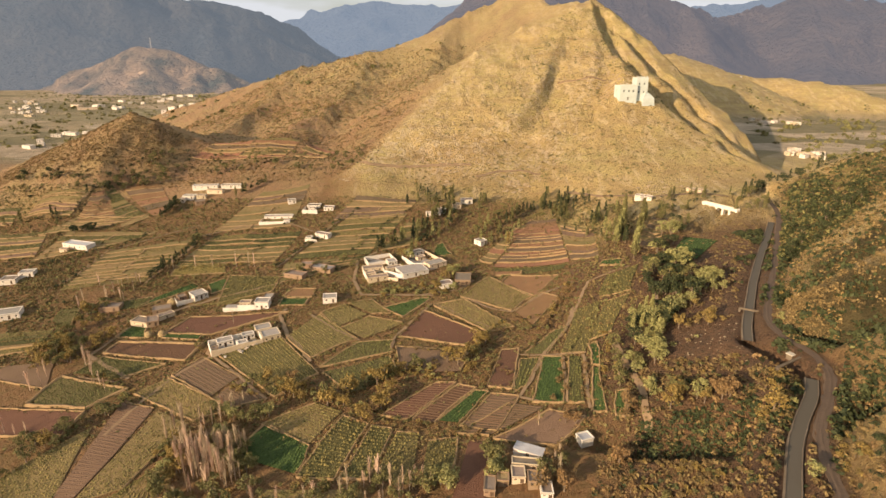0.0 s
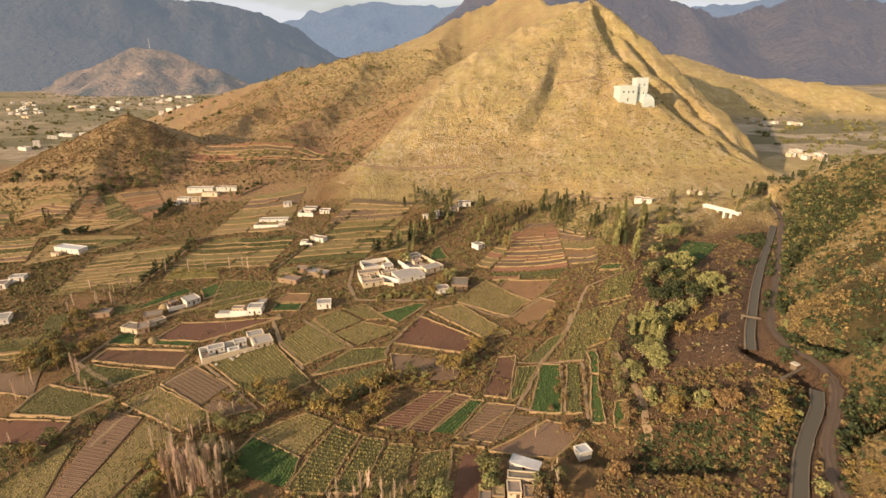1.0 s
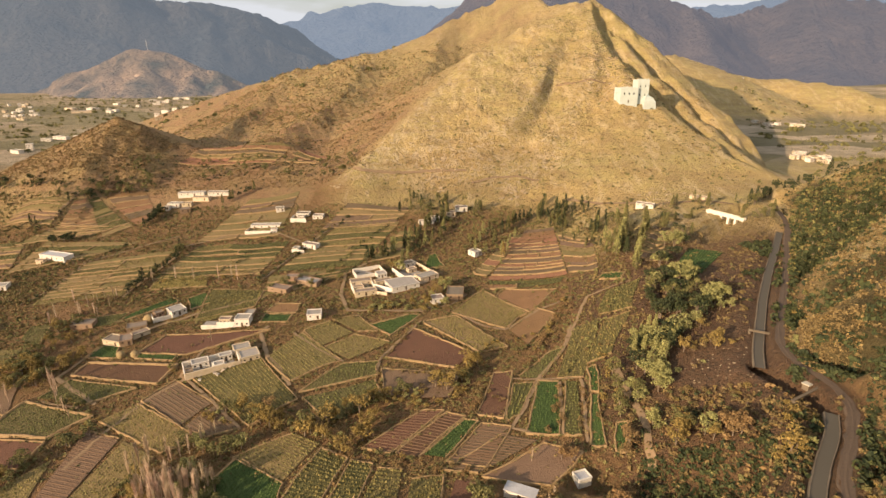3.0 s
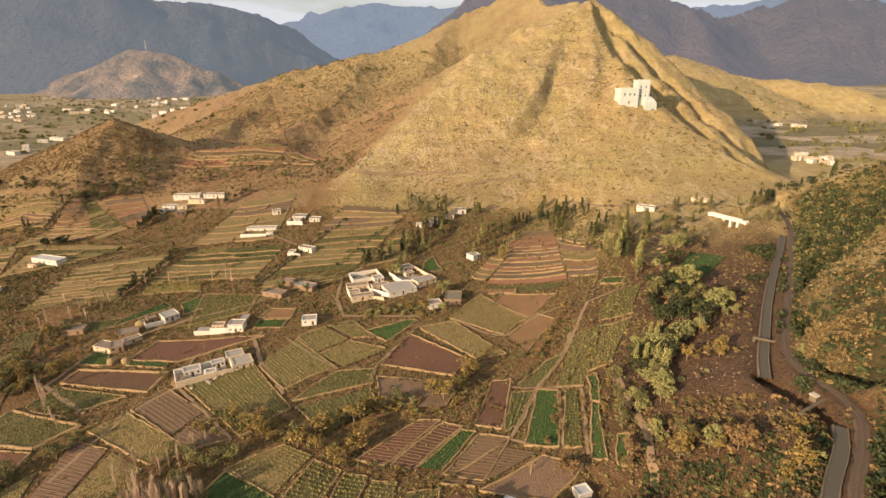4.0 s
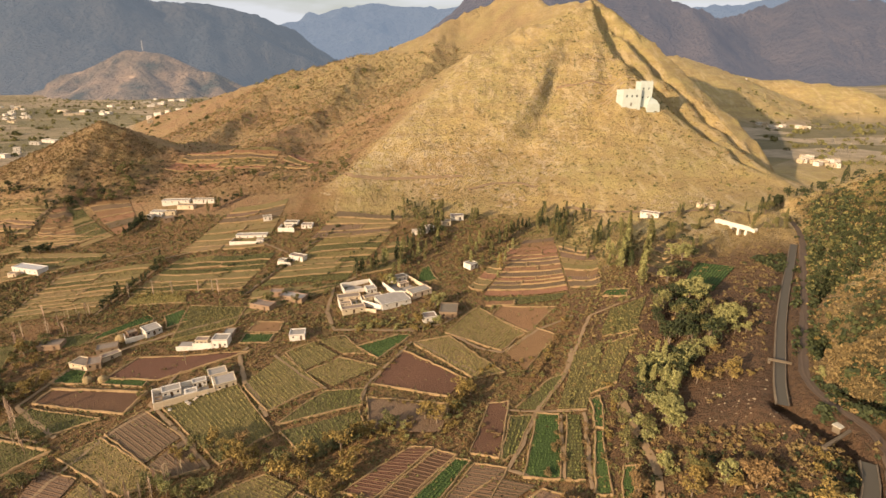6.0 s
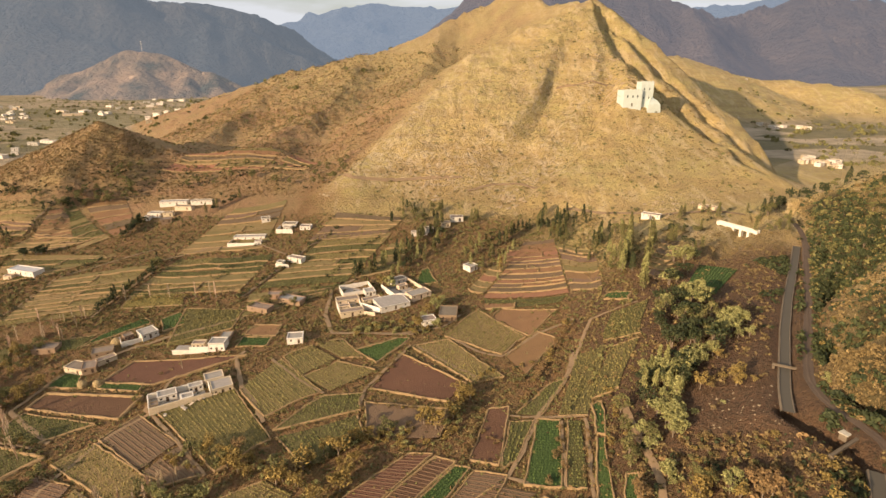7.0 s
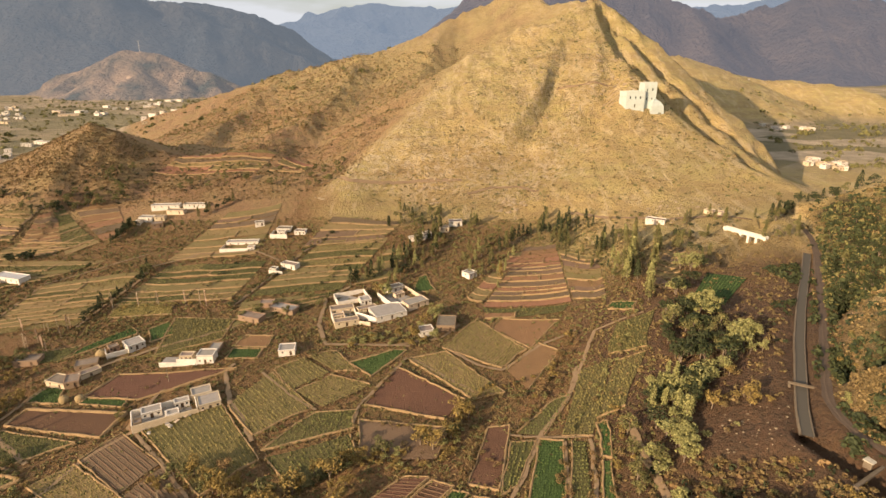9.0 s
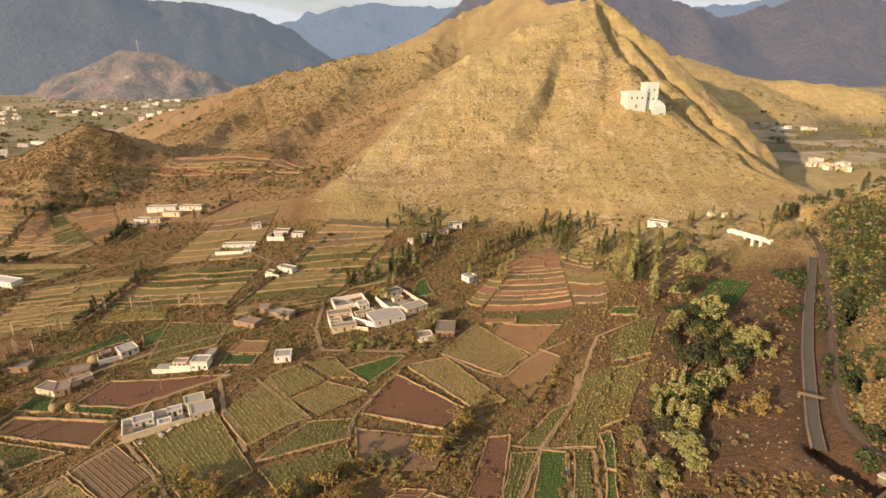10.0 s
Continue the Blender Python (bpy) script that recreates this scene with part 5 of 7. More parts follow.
def build_tree(kind, leaf, seed):
    """kind: round, tall, bare, bush. Sizes in metres at scale 1."""
    rng = np.random.default_rng(seed)
    tree = new({"round": "tree", "tall": "poplar", "bare": "bare_tree", "bush": "bush"}[kind])
    tv, tf = [], []
    if kind == "round":
        h = 3.0
        limb(tv, tf, (0, 0, -0.6), (0.1, 0, h * 0.55), 0.22, 0.16)
        lobes, rad = [], []
        for k in range(9):
            t = 6.28 * k / 9 + rng.uniform(-0.4, 0.4)
            r, z = rng.uniform(0.6, 1.9), rng.uniform(2.2, 5.0)
            tip = (r * math.cos(t), r * math.sin(t), z)
            limb(tv, tf, (0.1, 0, h * rng.uniform(0.3, 0.55)), tip, 0.10, 0.03, 4)
            lobes.append(tip)
            rad.append(rng.uniform(0.8, 1.35))
        verts, faces = leaf_cloud(rng, np.array(lobes), np.array(rad), 330, 0.34)
    elif kind == "tall":
        limb(tv, tf, (0, 0, -0.6), (0.05, 0.05, 7.2), 0.17, 0.03)
        lobes, rad = [], []
        for k in range(11):
            z = 1.3 + 6.3 * k / 10
            r = 1.2 * (1 - 0.72 * (k / 10) ** 1.6) * rng.uniform(0.75, 1.15)
            t = rng.uniform(0, 6.28)
            o = rng.uniform(0, 0.35)
            tip = (o * math.cos(t), o * math.sin(t), z)
            limb(tv, tf, (0, 0, z - 0.9), (tip[0] * 2.2, tip[1] * 2.2, z + 0.3), 0.05, 0.015, 3)
            lobes.append(tip)
            rad.append(r)
        verts, faces = leaf_cloud(rng, np.array(lobes), np.array(rad), 300, 0.33, 1.2)
    elif kind == "bare":
        limb(tv, tf, (0, 0, -0.6), (0.08, 0.0, 7.0), 0.11, 0.02, 4)
        cv, cf = [], []
        for k in range(46):
            z = rng.uniform(1.0, 5.6)
            t, o = rng.uniform(0, 6.28), rng.uniform(0.15, 0.75)
            mid = (0.45 * o * math.cos(t), 0.45 * o * math.sin(t), z + 0.7)
            tip = (o * math.cos(t), o * math.sin(t), z + rng.uniform(1.5, 2.6))
            limb(cv, cf, (0.03, 0, z), mid, 0.045, 0.03, 3)
            limb(cv, cf, mid, tip, 0.035, 0.012, 3)
        verts, faces = cv, cf
    else:
        lobes, rad = [], []
        for k in range(6):
            t = 6.28 * k / 6 + rng.uniform(-0.5, 0.5)
            r, z = rng.uniform(0.1, 0.85), rng.uniform(0.5, 1.3)
            tip = (r * math.cos(t), r * math.sin(t), z)
            limb(tv, tf, (0, 0, -0.3), tip, 0.05, 0.015, 3)
            lobes.append(tip)
            rad.append(rng.uniform(0.4, 0.75))
        verts, faces = leaf_cloud(rng, np.array(lobes), np.array(rad), 110, 0.22)
    mesh_object("trunk" if kind != "bush" else "stem", tv, tf, M_TWIG if kind == "bare" else M_BARK, tree, True)
    mesh_object("crown", verts, faces, M_TWIG if kind == "bare" else LEAVES[leaf], tree)
    return tree


TREE_LABELS = {
    ("round", "dark"): "dense dark green broadleaf tree", ("round", "lime"): "broad yellow-green tree in low sunlight", ("round", "olive"): "dusty olive-green tree by the fields",
    ("round", "gold"): "golden autumn tree on a field edge", ("round", "rust"): "rusty orange autumn tree", ("tall", "dark"): "slender dark green upright tree", ("tall", "olive"): "slender olive-green poplar beside the fields",
    ("tall", "lime"): "slender yellow-green poplar beside the fields", ("tall", "gold"): "slender golden autumn poplar beside the fields", ("bare", "dry"): "leafless pale poplar with upright twigs", ("bush", "gold"): "golden autumn bush on a bank", ("bush", "rust"): "rusty orange bush on a bank",
    ("bush", "olive"): "dusty olive bush on a bank", ("bush", "dark"): "dark green bush on a bank", ("bush", "lime"): "yellow-green bush on a bank", ("bush", "dry"): "dry brown bush on a bank",
}
MASTERS, PLANTS = {}, []
planted = random.Random(11)
GROUPS = {"round": "broadleaf trees", "tall": "poplars", "bare": "leafless poplars", "bush": "bushes"}


def plant(kind, leaf, x, y, size):
    if float(np.minimum(line_near(x, y, CANAL) - 2.9, line_near(x, y, ROAD) - 2.2)) < 0:
        return
    PLANTS.append((kind, leaf, planted.randrange(3), x, y, size * planted.uniform(0.7, 1.35), planted.uniform(0.85, 1.2), planted.uniform(0, 6.28)))


def grow_all(most):
    """Sets out all plants: those near the drone's ground as things, the far rest of each kind joined."""
    rest = {}
    for kind in GROUPS:
        mine = sorted((p for p in PLANTS if p[0] == kind), key=lambda p: math.hypot(p[3] - 10, p[4] - 90))
        for n, (kind, leaf, which, x, y, size, broad, turn) in enumerate(mine):
            key = (kind, leaf, which)
            spin = Matrix.Translation((x, y, land_at(x, y) + 0.1)) @ Matrix.Rotation(turn, 4, "Z")
            m = spin @ Matrix.Diagonal((size * broad, size * broad, size, 1))
            if key not in MASTERS:
                ob = MASTERS[key] = build_tree(kind, leaf, 100 + 7 * len(MASTERS))
                tagged(ob, TREE_LABELS[kind, leaf], "bush" if kind == "bush" else "tree", GROUPS[kind])
                # the first of a kind keeps its own size, so that its copies take theirs
                ob.matrix_basis = spin
            elif n < most:
                copy_thing(MASTERS[key], m)
            else:
                for child in MASTERS[key].children:
                    rest.setdefault((kind, child.data.materials[0].name), []).append((child.data, m))
    for (kind, material), some in rest.items():
        verts, faces, first = [], [], 0
        for me, m in some:
            co = np.empty(len(me.vertices) * 3)
            me.vertices.foreach_get("co", co)
            rot = np.array(m)
            verts.append(co.reshape(-1, 3) @ rot[:3, :3].T + rot[:3, 3])
            corners = np.empty(len(me.loops), dtype=np.int32)
            me.loops.foreach_get("vertex_index", corners)
            faces.append(corners.reshape(-1, 4) + first)
            first += len(me.vertices)
        name = {"round": "woodland", "tall": "poplar_wood", "bare": "bare_wood", "bush": "hedge_scrub"}[kind]
        label = {"round": "distant broadleaf trees along the field edges", "tall": "distant slender poplars along the field edges", "bare": "distant leafless pale poplars", "bush": "distant bushes along banks and ditches"}[kind]
        tagged(mesh_object(name, np.concatenate(verts), np.concatenate(faces).tolist(), bpy.data.materials[material]), label, "vegetation", kind="stuff")


def grove(q, n, kinds, size=1.0):
    for k in range(n):
        x, y = spot(q, planted.random(), planted.random())
        kind, leaf = planted.choice(kinds)
        plant(kind, leaf, x, y, size)


def tree_line(line, gap, kinds, size=1.0, spread=1.2):
    for a, b in zip(line, line[1:]):
        n = max(1, int(math.dist(a, b) / gap))
        for k in range(n):
            t = (k + planted.random()) / n
            kind, leaf = planted.choice(kinds)
            plant(kind, leaf, a[0] + (b[0] - a[0]) * t + planted.uniform(-spread, spread), a[1] + (b[1] - a[1]) * t + planted.uniform(-spread, spread), size)


def scrub(name, label, n, where, leaf, size, leaves, seed, high=0.7):
    """Thousands of low plants over a stretch of land, joined into one mesh."""
    rng = np.random.default_rng(seed)
    x, y = where(rng, n)
    free = (line_near(x, y, CANAL) > 2.3) & (line_near(x, y, ROAD) > 1.5)
    if name == "weeds":
        free &= outside_fields(x, y) | (rng.random(len(x)) < 0.12)
    x, y = x[free], y[free]
    z = land(x, y)
    s = size * rng.uniform(0.45, 1.6, len(x)) ** 1.3
    k = np.repeat(np.arange(len(x)), leaves)
    d = rng.normal(size=(len(k), 3))
    d /= np.linalg.norm(d, axis=1)[:, None]
    d[:, 2] = np.abs(d[:, 2]) * high
    p = np.column_stack([x, y, z])[k] + d * s[k][:, None] * 0.8
    nrm = d + rng.normal(scale=0.5, size=d.shape)
    nrm /= np.linalg.norm(nrm, axis=1)[:, None]
    a = np.cross(nrm, rng.normal(size=d.shape))
    a /= np.linalg.norm(a, axis=1)[:, None]
    b = np.cross(nrm, a)
    w = (s[k] * rng.uniform(0.35, 0.7, len(k)))[:, None]
    verts = np.stack([p - a * w, p - b * w * 0.7 + nrm * w * 0.3, p + a * w, p + b * w * 0.7 + nrm * w * 0.3], 1).reshape(-1, 3)
    faces = (np.arange(len(k))[:, None] * 4 + np.array([[0, 1, 2, 3]])).tolist()
    return tagged(mesh_object(name, verts, faces, LEAVES[leaf]), label, "scrub", kind="stuff")


def patch(q):
    def where(rng, n):
        return spot(q, rng.random(n), rng.random(n))
    return where



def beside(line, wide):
    """Places on the side of a hollow where dark brush stands in for shade."""
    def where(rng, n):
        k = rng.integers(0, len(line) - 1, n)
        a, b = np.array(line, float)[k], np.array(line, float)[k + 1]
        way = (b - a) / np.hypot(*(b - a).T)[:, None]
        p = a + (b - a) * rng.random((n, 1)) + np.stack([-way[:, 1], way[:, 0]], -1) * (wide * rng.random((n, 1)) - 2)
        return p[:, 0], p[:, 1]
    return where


def rocks(n, where, seed, size):
    """Pale weathered outcrops, joined."""
    rng = np.random.default_rng(seed)
    x, y = where(rng, n)
    held = fbm(x, y, 22, 2, 77) > 0.12
    x, y = x[held], y[held]
    n = len(x)
    z = land(x, y)
    dirs = np.array([(1, 0, 0), (0.4, 0.9, 0), (-0.7, 0.7, 0), (-0.9, -0.4, 0), (0.2, -1, 0), (0.5, 0.1, 0.7), (-0.2, 0.5, 0.75), (-0.3, -0.5, 0.7), (0, 0, 0.9)])
    tri = np.array([(0, 1, 5), (1, 6, 5), (1, 2, 6), (2, 3, 6), (3, 7, 6), (3, 4, 7), (4, 5, 7), (4, 0, 5), (5, 6, 8), (6, 7, 8), (7, 5, 8)])
    s = size * rng.uniform(0.3, 1.5, n) ** 1.5
    pts = dirs[None] * s[:, None, None] * rng.uniform(0.6, 1.4, (n, 9, 1)) * np.array([1.3, 1.0, 0.75]) + np.column_stack([x, y, z - 0.1])[:, None]
    ob = mesh_object("rocks", pts.reshape(-1, 3), (np.arange(n)[:, None, None] * 9 + tri[None]).reshape(-1, 3).tolist(), M_ROCK)
    return tagged(ob, "pale weathered rock outcrops on the lower hillside", "rock", kind="stuff")


M_ROCK = surface("pale weathered rock", (0.46, 0.35, 0.21), (0.38, 0.28, 0.16), 0.6, (0.27, 0.19, 0.11), 3.0, bump=0.8, depth=0.15)


def far_rows(rng, n):
    """Tree rows along the lanes of the valley floor."""
    k = rng.integers(0, 16, n)
    t = rng.random(n)
    x0, y0 = -900 + 25 * k, 1380 - 52 * k
    return x0 + t * 520 + rng.normal(size=n) * 3, y0 + t * 150 + (k % 3) * 40 * t + rng.normal(size=n) * 3


grove([(70.1, 187.4), (84.8, 180.6), (98.0, 213.5), (80.9, 219.9)], 30, [('round', 'dark'), ('round', 'dark'), ('round', 'dark'), ('round', 'olive')], 1.0)
grove([(78.4, 213.2), (95.3, 206.1), (99.1, 220.0), (83.0, 227.5)], 16, [('round', 'lime'), ('round', 'lime'), ('round', 'dark')], 0.95)
grove([(87.4, 183.6), (96.9, 184.5), (100.3, 196.0), (92.5, 197.1)], 12, [('round', 'lime')], 0.9)
grove([(86.2, 225.9), (90.3, 224.2), (111.4, 259.0), (103.9, 265.2)], 14, [('round', 'dark'), ('round', 'lime'), ('round', 'lime')], 0.95)
grove([(56.3, 164.3), (68.1, 159.9), (76.3, 178.1), (65.8, 184.7)], 36, [('round', 'lime'), ('round', 'lime'), ('tall', 'lime'), ('round', 'dark')], 0.85)
grove([(53.5, 145.9), (61.9, 142.5), (66.0, 158.2), (57.9, 163.3)], 16, [('round', 'lime'), ('round', 'lime'), ('round', 'olive')], 0.75)
grove([(71.3, 171.1), (80.8, 165.6), (85.5, 178.3), (76.3, 182.7)], 10, [('round', 'gold'), ('round', 'lime')], 0.75)
grove([(71.1, 166.2), (84.4, 157.5), (87.3, 165.2), (75.5, 173.8)], 16, [('bush', 'gold'), ('round', 'gold'), ('bush', 'dry')], 0.8)
grove([(52.4, 131.5), (56.9, 129.4), (60.7, 141.0), (56.1, 143.4)], 7, [('round', 'lime'), ('bush', 'lime')], 0.7)
grove([(58.0, 128.0), (66.5, 123.8), (69.0, 130.1), (60.9, 134.4)], 9, [('round', 'lime'), ('round', 'gold'), ('round', 'olive')], 0.7)
grove([(66.9, 124.9), (71.0, 122.9), (74.1, 129.6), (70.5, 131.4)], 5, [('round', 'rust')], 0.75)
tree_line([(32.1, 312.7), (46.2, 330.8), (57.7, 334.1), (69.3, 327.2)], 2.6, [('tall', 'dark'), ('tall', 'olive'), ('tall', 'dark')], 0.85, 1.2)
grove([(59.2, 312.0), (71.9, 260.6), (84.1, 294.0), (70.9, 337.0)], 50, [('tall', 'olive'), ('tall', 'dark'), ('bush', 'olive'), ('bush', 'dark')], 0.6)
grove([(50.6, 327.4), (66.1, 309.3), (74.4, 339.0), (59.3, 347.5)], 22, [('tall', 'dark'), ('tall', 'olive'), ('round', 'olive')], 0.75)
grove([(71.9, 260.6), (85.1, 248.2), (99.1, 298.6), (82.2, 315.8)], 34, [('tall', 'olive'), ('tall', 'dark'), ('tall', 'lime'), ('round', 'olive')], 0.8)
tree_line([(78.5, 253.6), (95.7, 301.6)], 3, [('tall', 'lime'), ('tall', 'olive')], 1.1, 1.2)
tree_line([(78.5, 230.2), (104.8, 294.9)], 3.5, [('tall', 'olive'), ('tall', 'lime')], 1.0, 1.2)
grove([(104.3, 277.4), (112.5, 258.7), (125.1, 287.1), (112.2, 300.5)], 16, [('round', 'dark'), ('tall', 'olive'), ('round', 'olive')], 0.75)
grove([(-29.9, 339.8), (-3.7, 346.3), (2.8, 361.8), (-21.8, 367.9)], 26, [('tall', 'dark'), ('round', 'olive'), ('tall', 'olive')], 0.7)
tree_line([(17.7, 336.6), (23.2, 353.2)], 2.5, [('tall', 'dark'), ('tall', 'olive')], 0.8, 1.2)
tree_line([(-37.7, 279.1), (-25.2, 291.3), (-12.3, 317.9), (3.0, 343.6)], 2.0, [('tall', 'dark'), ('tall', 'olive'), ('tall', 'lime')], 0.85, 3)
tree_line([(-21.1, 278.4), (-5.6, 303.6), (6.3, 330.1)], 3.0, [('tall', 'olive'), ('tall', 'lime'), ('round', 'dark')], 0.8, 3)
grove([(11.7, 276.0), (28.3, 281.9), (28.7, 330.5), (11.0, 323.6)], 16, [('tall', 'lime'), ('tall', 'olive'), ('round', 'olive')], 0.8)
grove([(27.4, 269.0), (34.5, 274.6), (42.2, 307.9), (31.8, 309.2)], 10, [('tall', 'gold'), ('tall', 'lime')], 0.6)
tree_line([(-30.0, 226.8), (-19.3, 233.1), (-7.6, 232.0), (3.9, 230.9)], 2.0, [('round', 'lime'), ('bush', 'lime'), ('bush', 'gold'), ('round', 'gold')], 0.6, 2)
grove([(-32.3, 227.1), (-0.5, 226.4), (-3.2, 239.2), (-28.7, 233.8)], 30, [('bush', 'lime'), ('bush', 'gold'), ('bush', 'olive')], 1.0)
tree_line([(-6.6, 234.4), (3.8, 252.6)], 3.0, [('round', 'lime'), ('round', 'gold')], 0.75, 1.2)
grove([(-25.3, 266.5), (-19.7, 263.2), (-19.2, 272.3), (-24.9, 275.5)], 4, [('round', 'lime'), ('round', 'gold')], 0.9)
tree_line([(157.9, 302.3), (179.1, 319.3), (191.3, 314.7), (197.5, 295.1)], 3.0, [('round', 'dark'), ('round', 'olive'), ('tall', 'dark')], 0.9, 3)
tree_line([(145.3, 282.0), (154.7, 279.8), (173.4, 294.4)], 3.0, [('tall', 'olive'), ('round', 'olive')], 0.8, 3)
grove([(138.5, 231.6), (167.9, 228.3), (188.6, 258.6), (168.6, 277.0)], 70, [('round', 'dark'), ('bush', 'dark'), ('bush', 'olive'), ('round', 'olive')], 0.6)
grove([(117.3, 307.3), (138.5, 296.6), (160.1, 306.9), (137.5, 322.6)], 24, [('bush', 'olive'), ('bush', 'dark'), ('tall', 'olive')], 0.8)
grove([(85.7, 331.5), (113.3, 295.6), (121.2, 318.8), (91.5, 343.4)], 24, [('bush', 'olive'), ('bush', 'dry'), ('bush', 'dark')], 0.9)
grove([(59.3, 347.5), (80.6, 321.8), (87.2, 338.1), (72.5, 348.2)], 10, [('tall', 'dark'), ('bush', 'dark')], 0.7)
scrub('weeds', 'olive weeds on the western pasture', 3000, patch([(-175.1, 174.4), (-142.0, 185.2), (-245.6, 363.5), (-340.3, 383.3)]), 'olive', 0.6, 6, 51)
scrub('weeds', 'dry weeds on the western pasture', 3000, patch([(-175.1, 174.4), (-142.0, 185.2), (-245.6, 363.5), (-340.3, 383.3)]), 'dry', 0.6, 6, 52)
grove([(-273.8, 315.3), (-235.2, 324.9), (-251.1, 360.0), (-319.3, 378.1)], 36, [('bush', 'olive'), ('bush', 'dark'), ('bush', 'dry'), ('tall', 'olive')], 0.8)
grove([(-193.2, 209.1), (-164.5, 213.4), (-187.2, 253.3), (-220.8, 245.3)], 14, [('bush', 'olive'), ('bush', 'dark'), ('bush', 'dry')], 0.8)
tree_line([(-146.3, 248.9), (-143.9, 266.2), (-139.7, 289.0), (-142.5, 304.7)], 1.8, [('round', 'dark'), ('tall', 'dark'), ('bush', 'dark'), ('round', 'olive')], 0.7, 1.2)
tree_line([(-86.4, 262.6), (-78.6, 287.0), (-68.0, 316.6), (-56.0, 337.6)], 2.4, [('bush', 'dark'), ('bush', 'olive'), ('bush', 'dry')], 0.9, 1.2)
tree_line([(-111.1, 261.9), (-100.4, 301.1), (-96.5, 318.2)], 4, [('bush', 'olive'), ('bush', 'dark')], 0.8, 1.2)
tree_line([(-51.7, 279.9), (-39.5, 312.2), (-26.3, 335.8)], 3, [('bush', 'dark'), ('bush', 'olive')], 0.8, 1.2)
tree_line([(-140.1, 264.1), (-111.8, 263.5), (-87.1, 264.8)], 2.6, [('bush', 'dry'), ('bush', 'olive'), ('bare', 'dry'), ('bush', 'gold')], 0.9, 1.2)
tree_line([(-191.9, 244.9), (-186.9, 259.6), (-185.6, 287.7), (-174.2, 312.6)], 3.0, [('bush', 'dark'), ('bush', 'olive'), ('bush', 'dry')], 0.9, 1.2)
tree_line([(-211.9, 271.8), (-200.4, 279.4), (-192.5, 289.4)], 3, [('bush', 'dark'), ('bush', 'olive')], 0.9, 1.2)
tree_line([(-248.0, 330.4), (-237.4, 345.7), (-234.7, 368.2)], 2.8, [('bush', 'dark'), ('bush', 'olive'), ('tall', 'dark')], 0.8, 1.2)
grove([(-237.8, 358.4), (-194.8, 384.6), (-203.9, 396.6), (-245.4, 372.5)], 46, [('round', 'olive'), ('round', 'olive'), ('bush', 'olive'), ('round', 'dark')], 0.75)
grove([(-297.8, 377.2), (-237.8, 358.4), (-245.4, 372.5), (-306.9, 394.9)], 26, [('round', 'olive'), ('round', 'olive'), ('round', 'dark')], 0.7)
grove([(-234.3, 384.9), (-184.8, 405.2), (-197.5, 426.4), (-232.0, 401.5)], 30, [('bush', 'dark'), ('round', 'olive'), ('bush', 'olive')], 0.8)
grove([(-184.9, 396.6), (-92.2, 394.9), (-95.2, 443.3), (-186.6, 428.8)], 60, [('bush', 'dark'), ('bush', 'olive'), ('round', 'olive'), ('bush', 'dry')], 0.75)
grove([(-93.2, 399.3), (-59.9, 386.3), (-61.3, 420.0), (-97.0, 451.7)], 26, [('bush', 'olive'), ('round', 'olive'), ('round', 'olive')], 0.7)
tree_line([(-175.9, 341.4), (-176.5, 353.3), (-177.0, 333.7)], 1.6, [('round', 'dark'), ('tall', 'dark')], 0.7, 1.2)
tree_line([(-223.6, 313.4), (-209.1, 315.6)], 2.0, [('round', 'dark')], 0.8, 1.2)
tree_line([(-141.5, 362.3), (-134.7, 373.7), (-126.1, 381.0)], 2.4, [('round', 'dark'), ('tall', 'olive')], 0.7, 1.2)
grove([(-162.2, 238.1), (-142.1, 241.5), (-152.0, 254.4), (-173.0, 250.8)], 16, [('bare', 'dry'), ('bush', 'dry')], 0.7)
grove([(-166.8, 223.7), (-144.1, 228.3), (-152.0, 237.4), (-169.3, 234.2)], 20, [('bush', 'rust'), ('bush', 'dry'), ('bare', 'dry'), ('bush', 'olive')], 0.9)
grove([(-149.4, 205.3), (-138.7, 219.5), (-150.1, 226.6), (-162.4, 217.4)], 18, [('bush', 'olive'), ('bush', 'gold'), ('round', 'olive'), ('round', 'gold')], 0.8)
tree_line([(-139.8, 191.3), (-135.8, 200.8), (-133.6, 211.1)], 2, [('round', 'gold'), ('bush', 'gold'), ('bush', 'olive')], 0.8, 1.2)
grove([(-150.0, 188.8), (-139.8, 191.3), (-152.0, 209.0), (-165.7, 206.7)], 30, [('round', 'olive'), ('bush', 'olive'), ('bush', 'lime')], 0.8)
grove([(-154.8, 180.9), (-136.4, 183.1), (-143.6, 196.8), (-163.6, 197.7)], 46, [('round', 'gold'), ('bush', 'gold'), ('bush', 'gold'), ('round', 'olive')], 0.8)
tree_line([(-133.2, 177.7), (-110.1, 166.0), (-108.1, 156.9), (-118.2, 144.3), (-136.1, 139.1)], 1.9, [('round', 'olive'), ('bush', 'olive'), ('bush', 'gold'), ('bush', 'rust'), ('bush', 'lime')], 0.75, 2.2)
tree_line([(-129.3, 138.3), (-120.6, 139.7), (-115.0, 147.9)], 2.2, [('round', 'olive'), ('round', 'gold'), ('bush', 'olive'), ('bush', 'dry')], 0.7, 1.2)
tree_line([(-127.3, 127.4), (-122.1, 134.2), (-116.9, 139.4)], 2.4, [('round', 'olive'), ('bush', 'olive'), ('bush', 'gold')], 0.7, 1.2)
tree_line([(-137.5, 184.9), (-128.3, 174.7), (-119.6, 166.9), (-116.4, 166.6)], 3.2, [('bare', 'dry')], 1.0, 1.2)
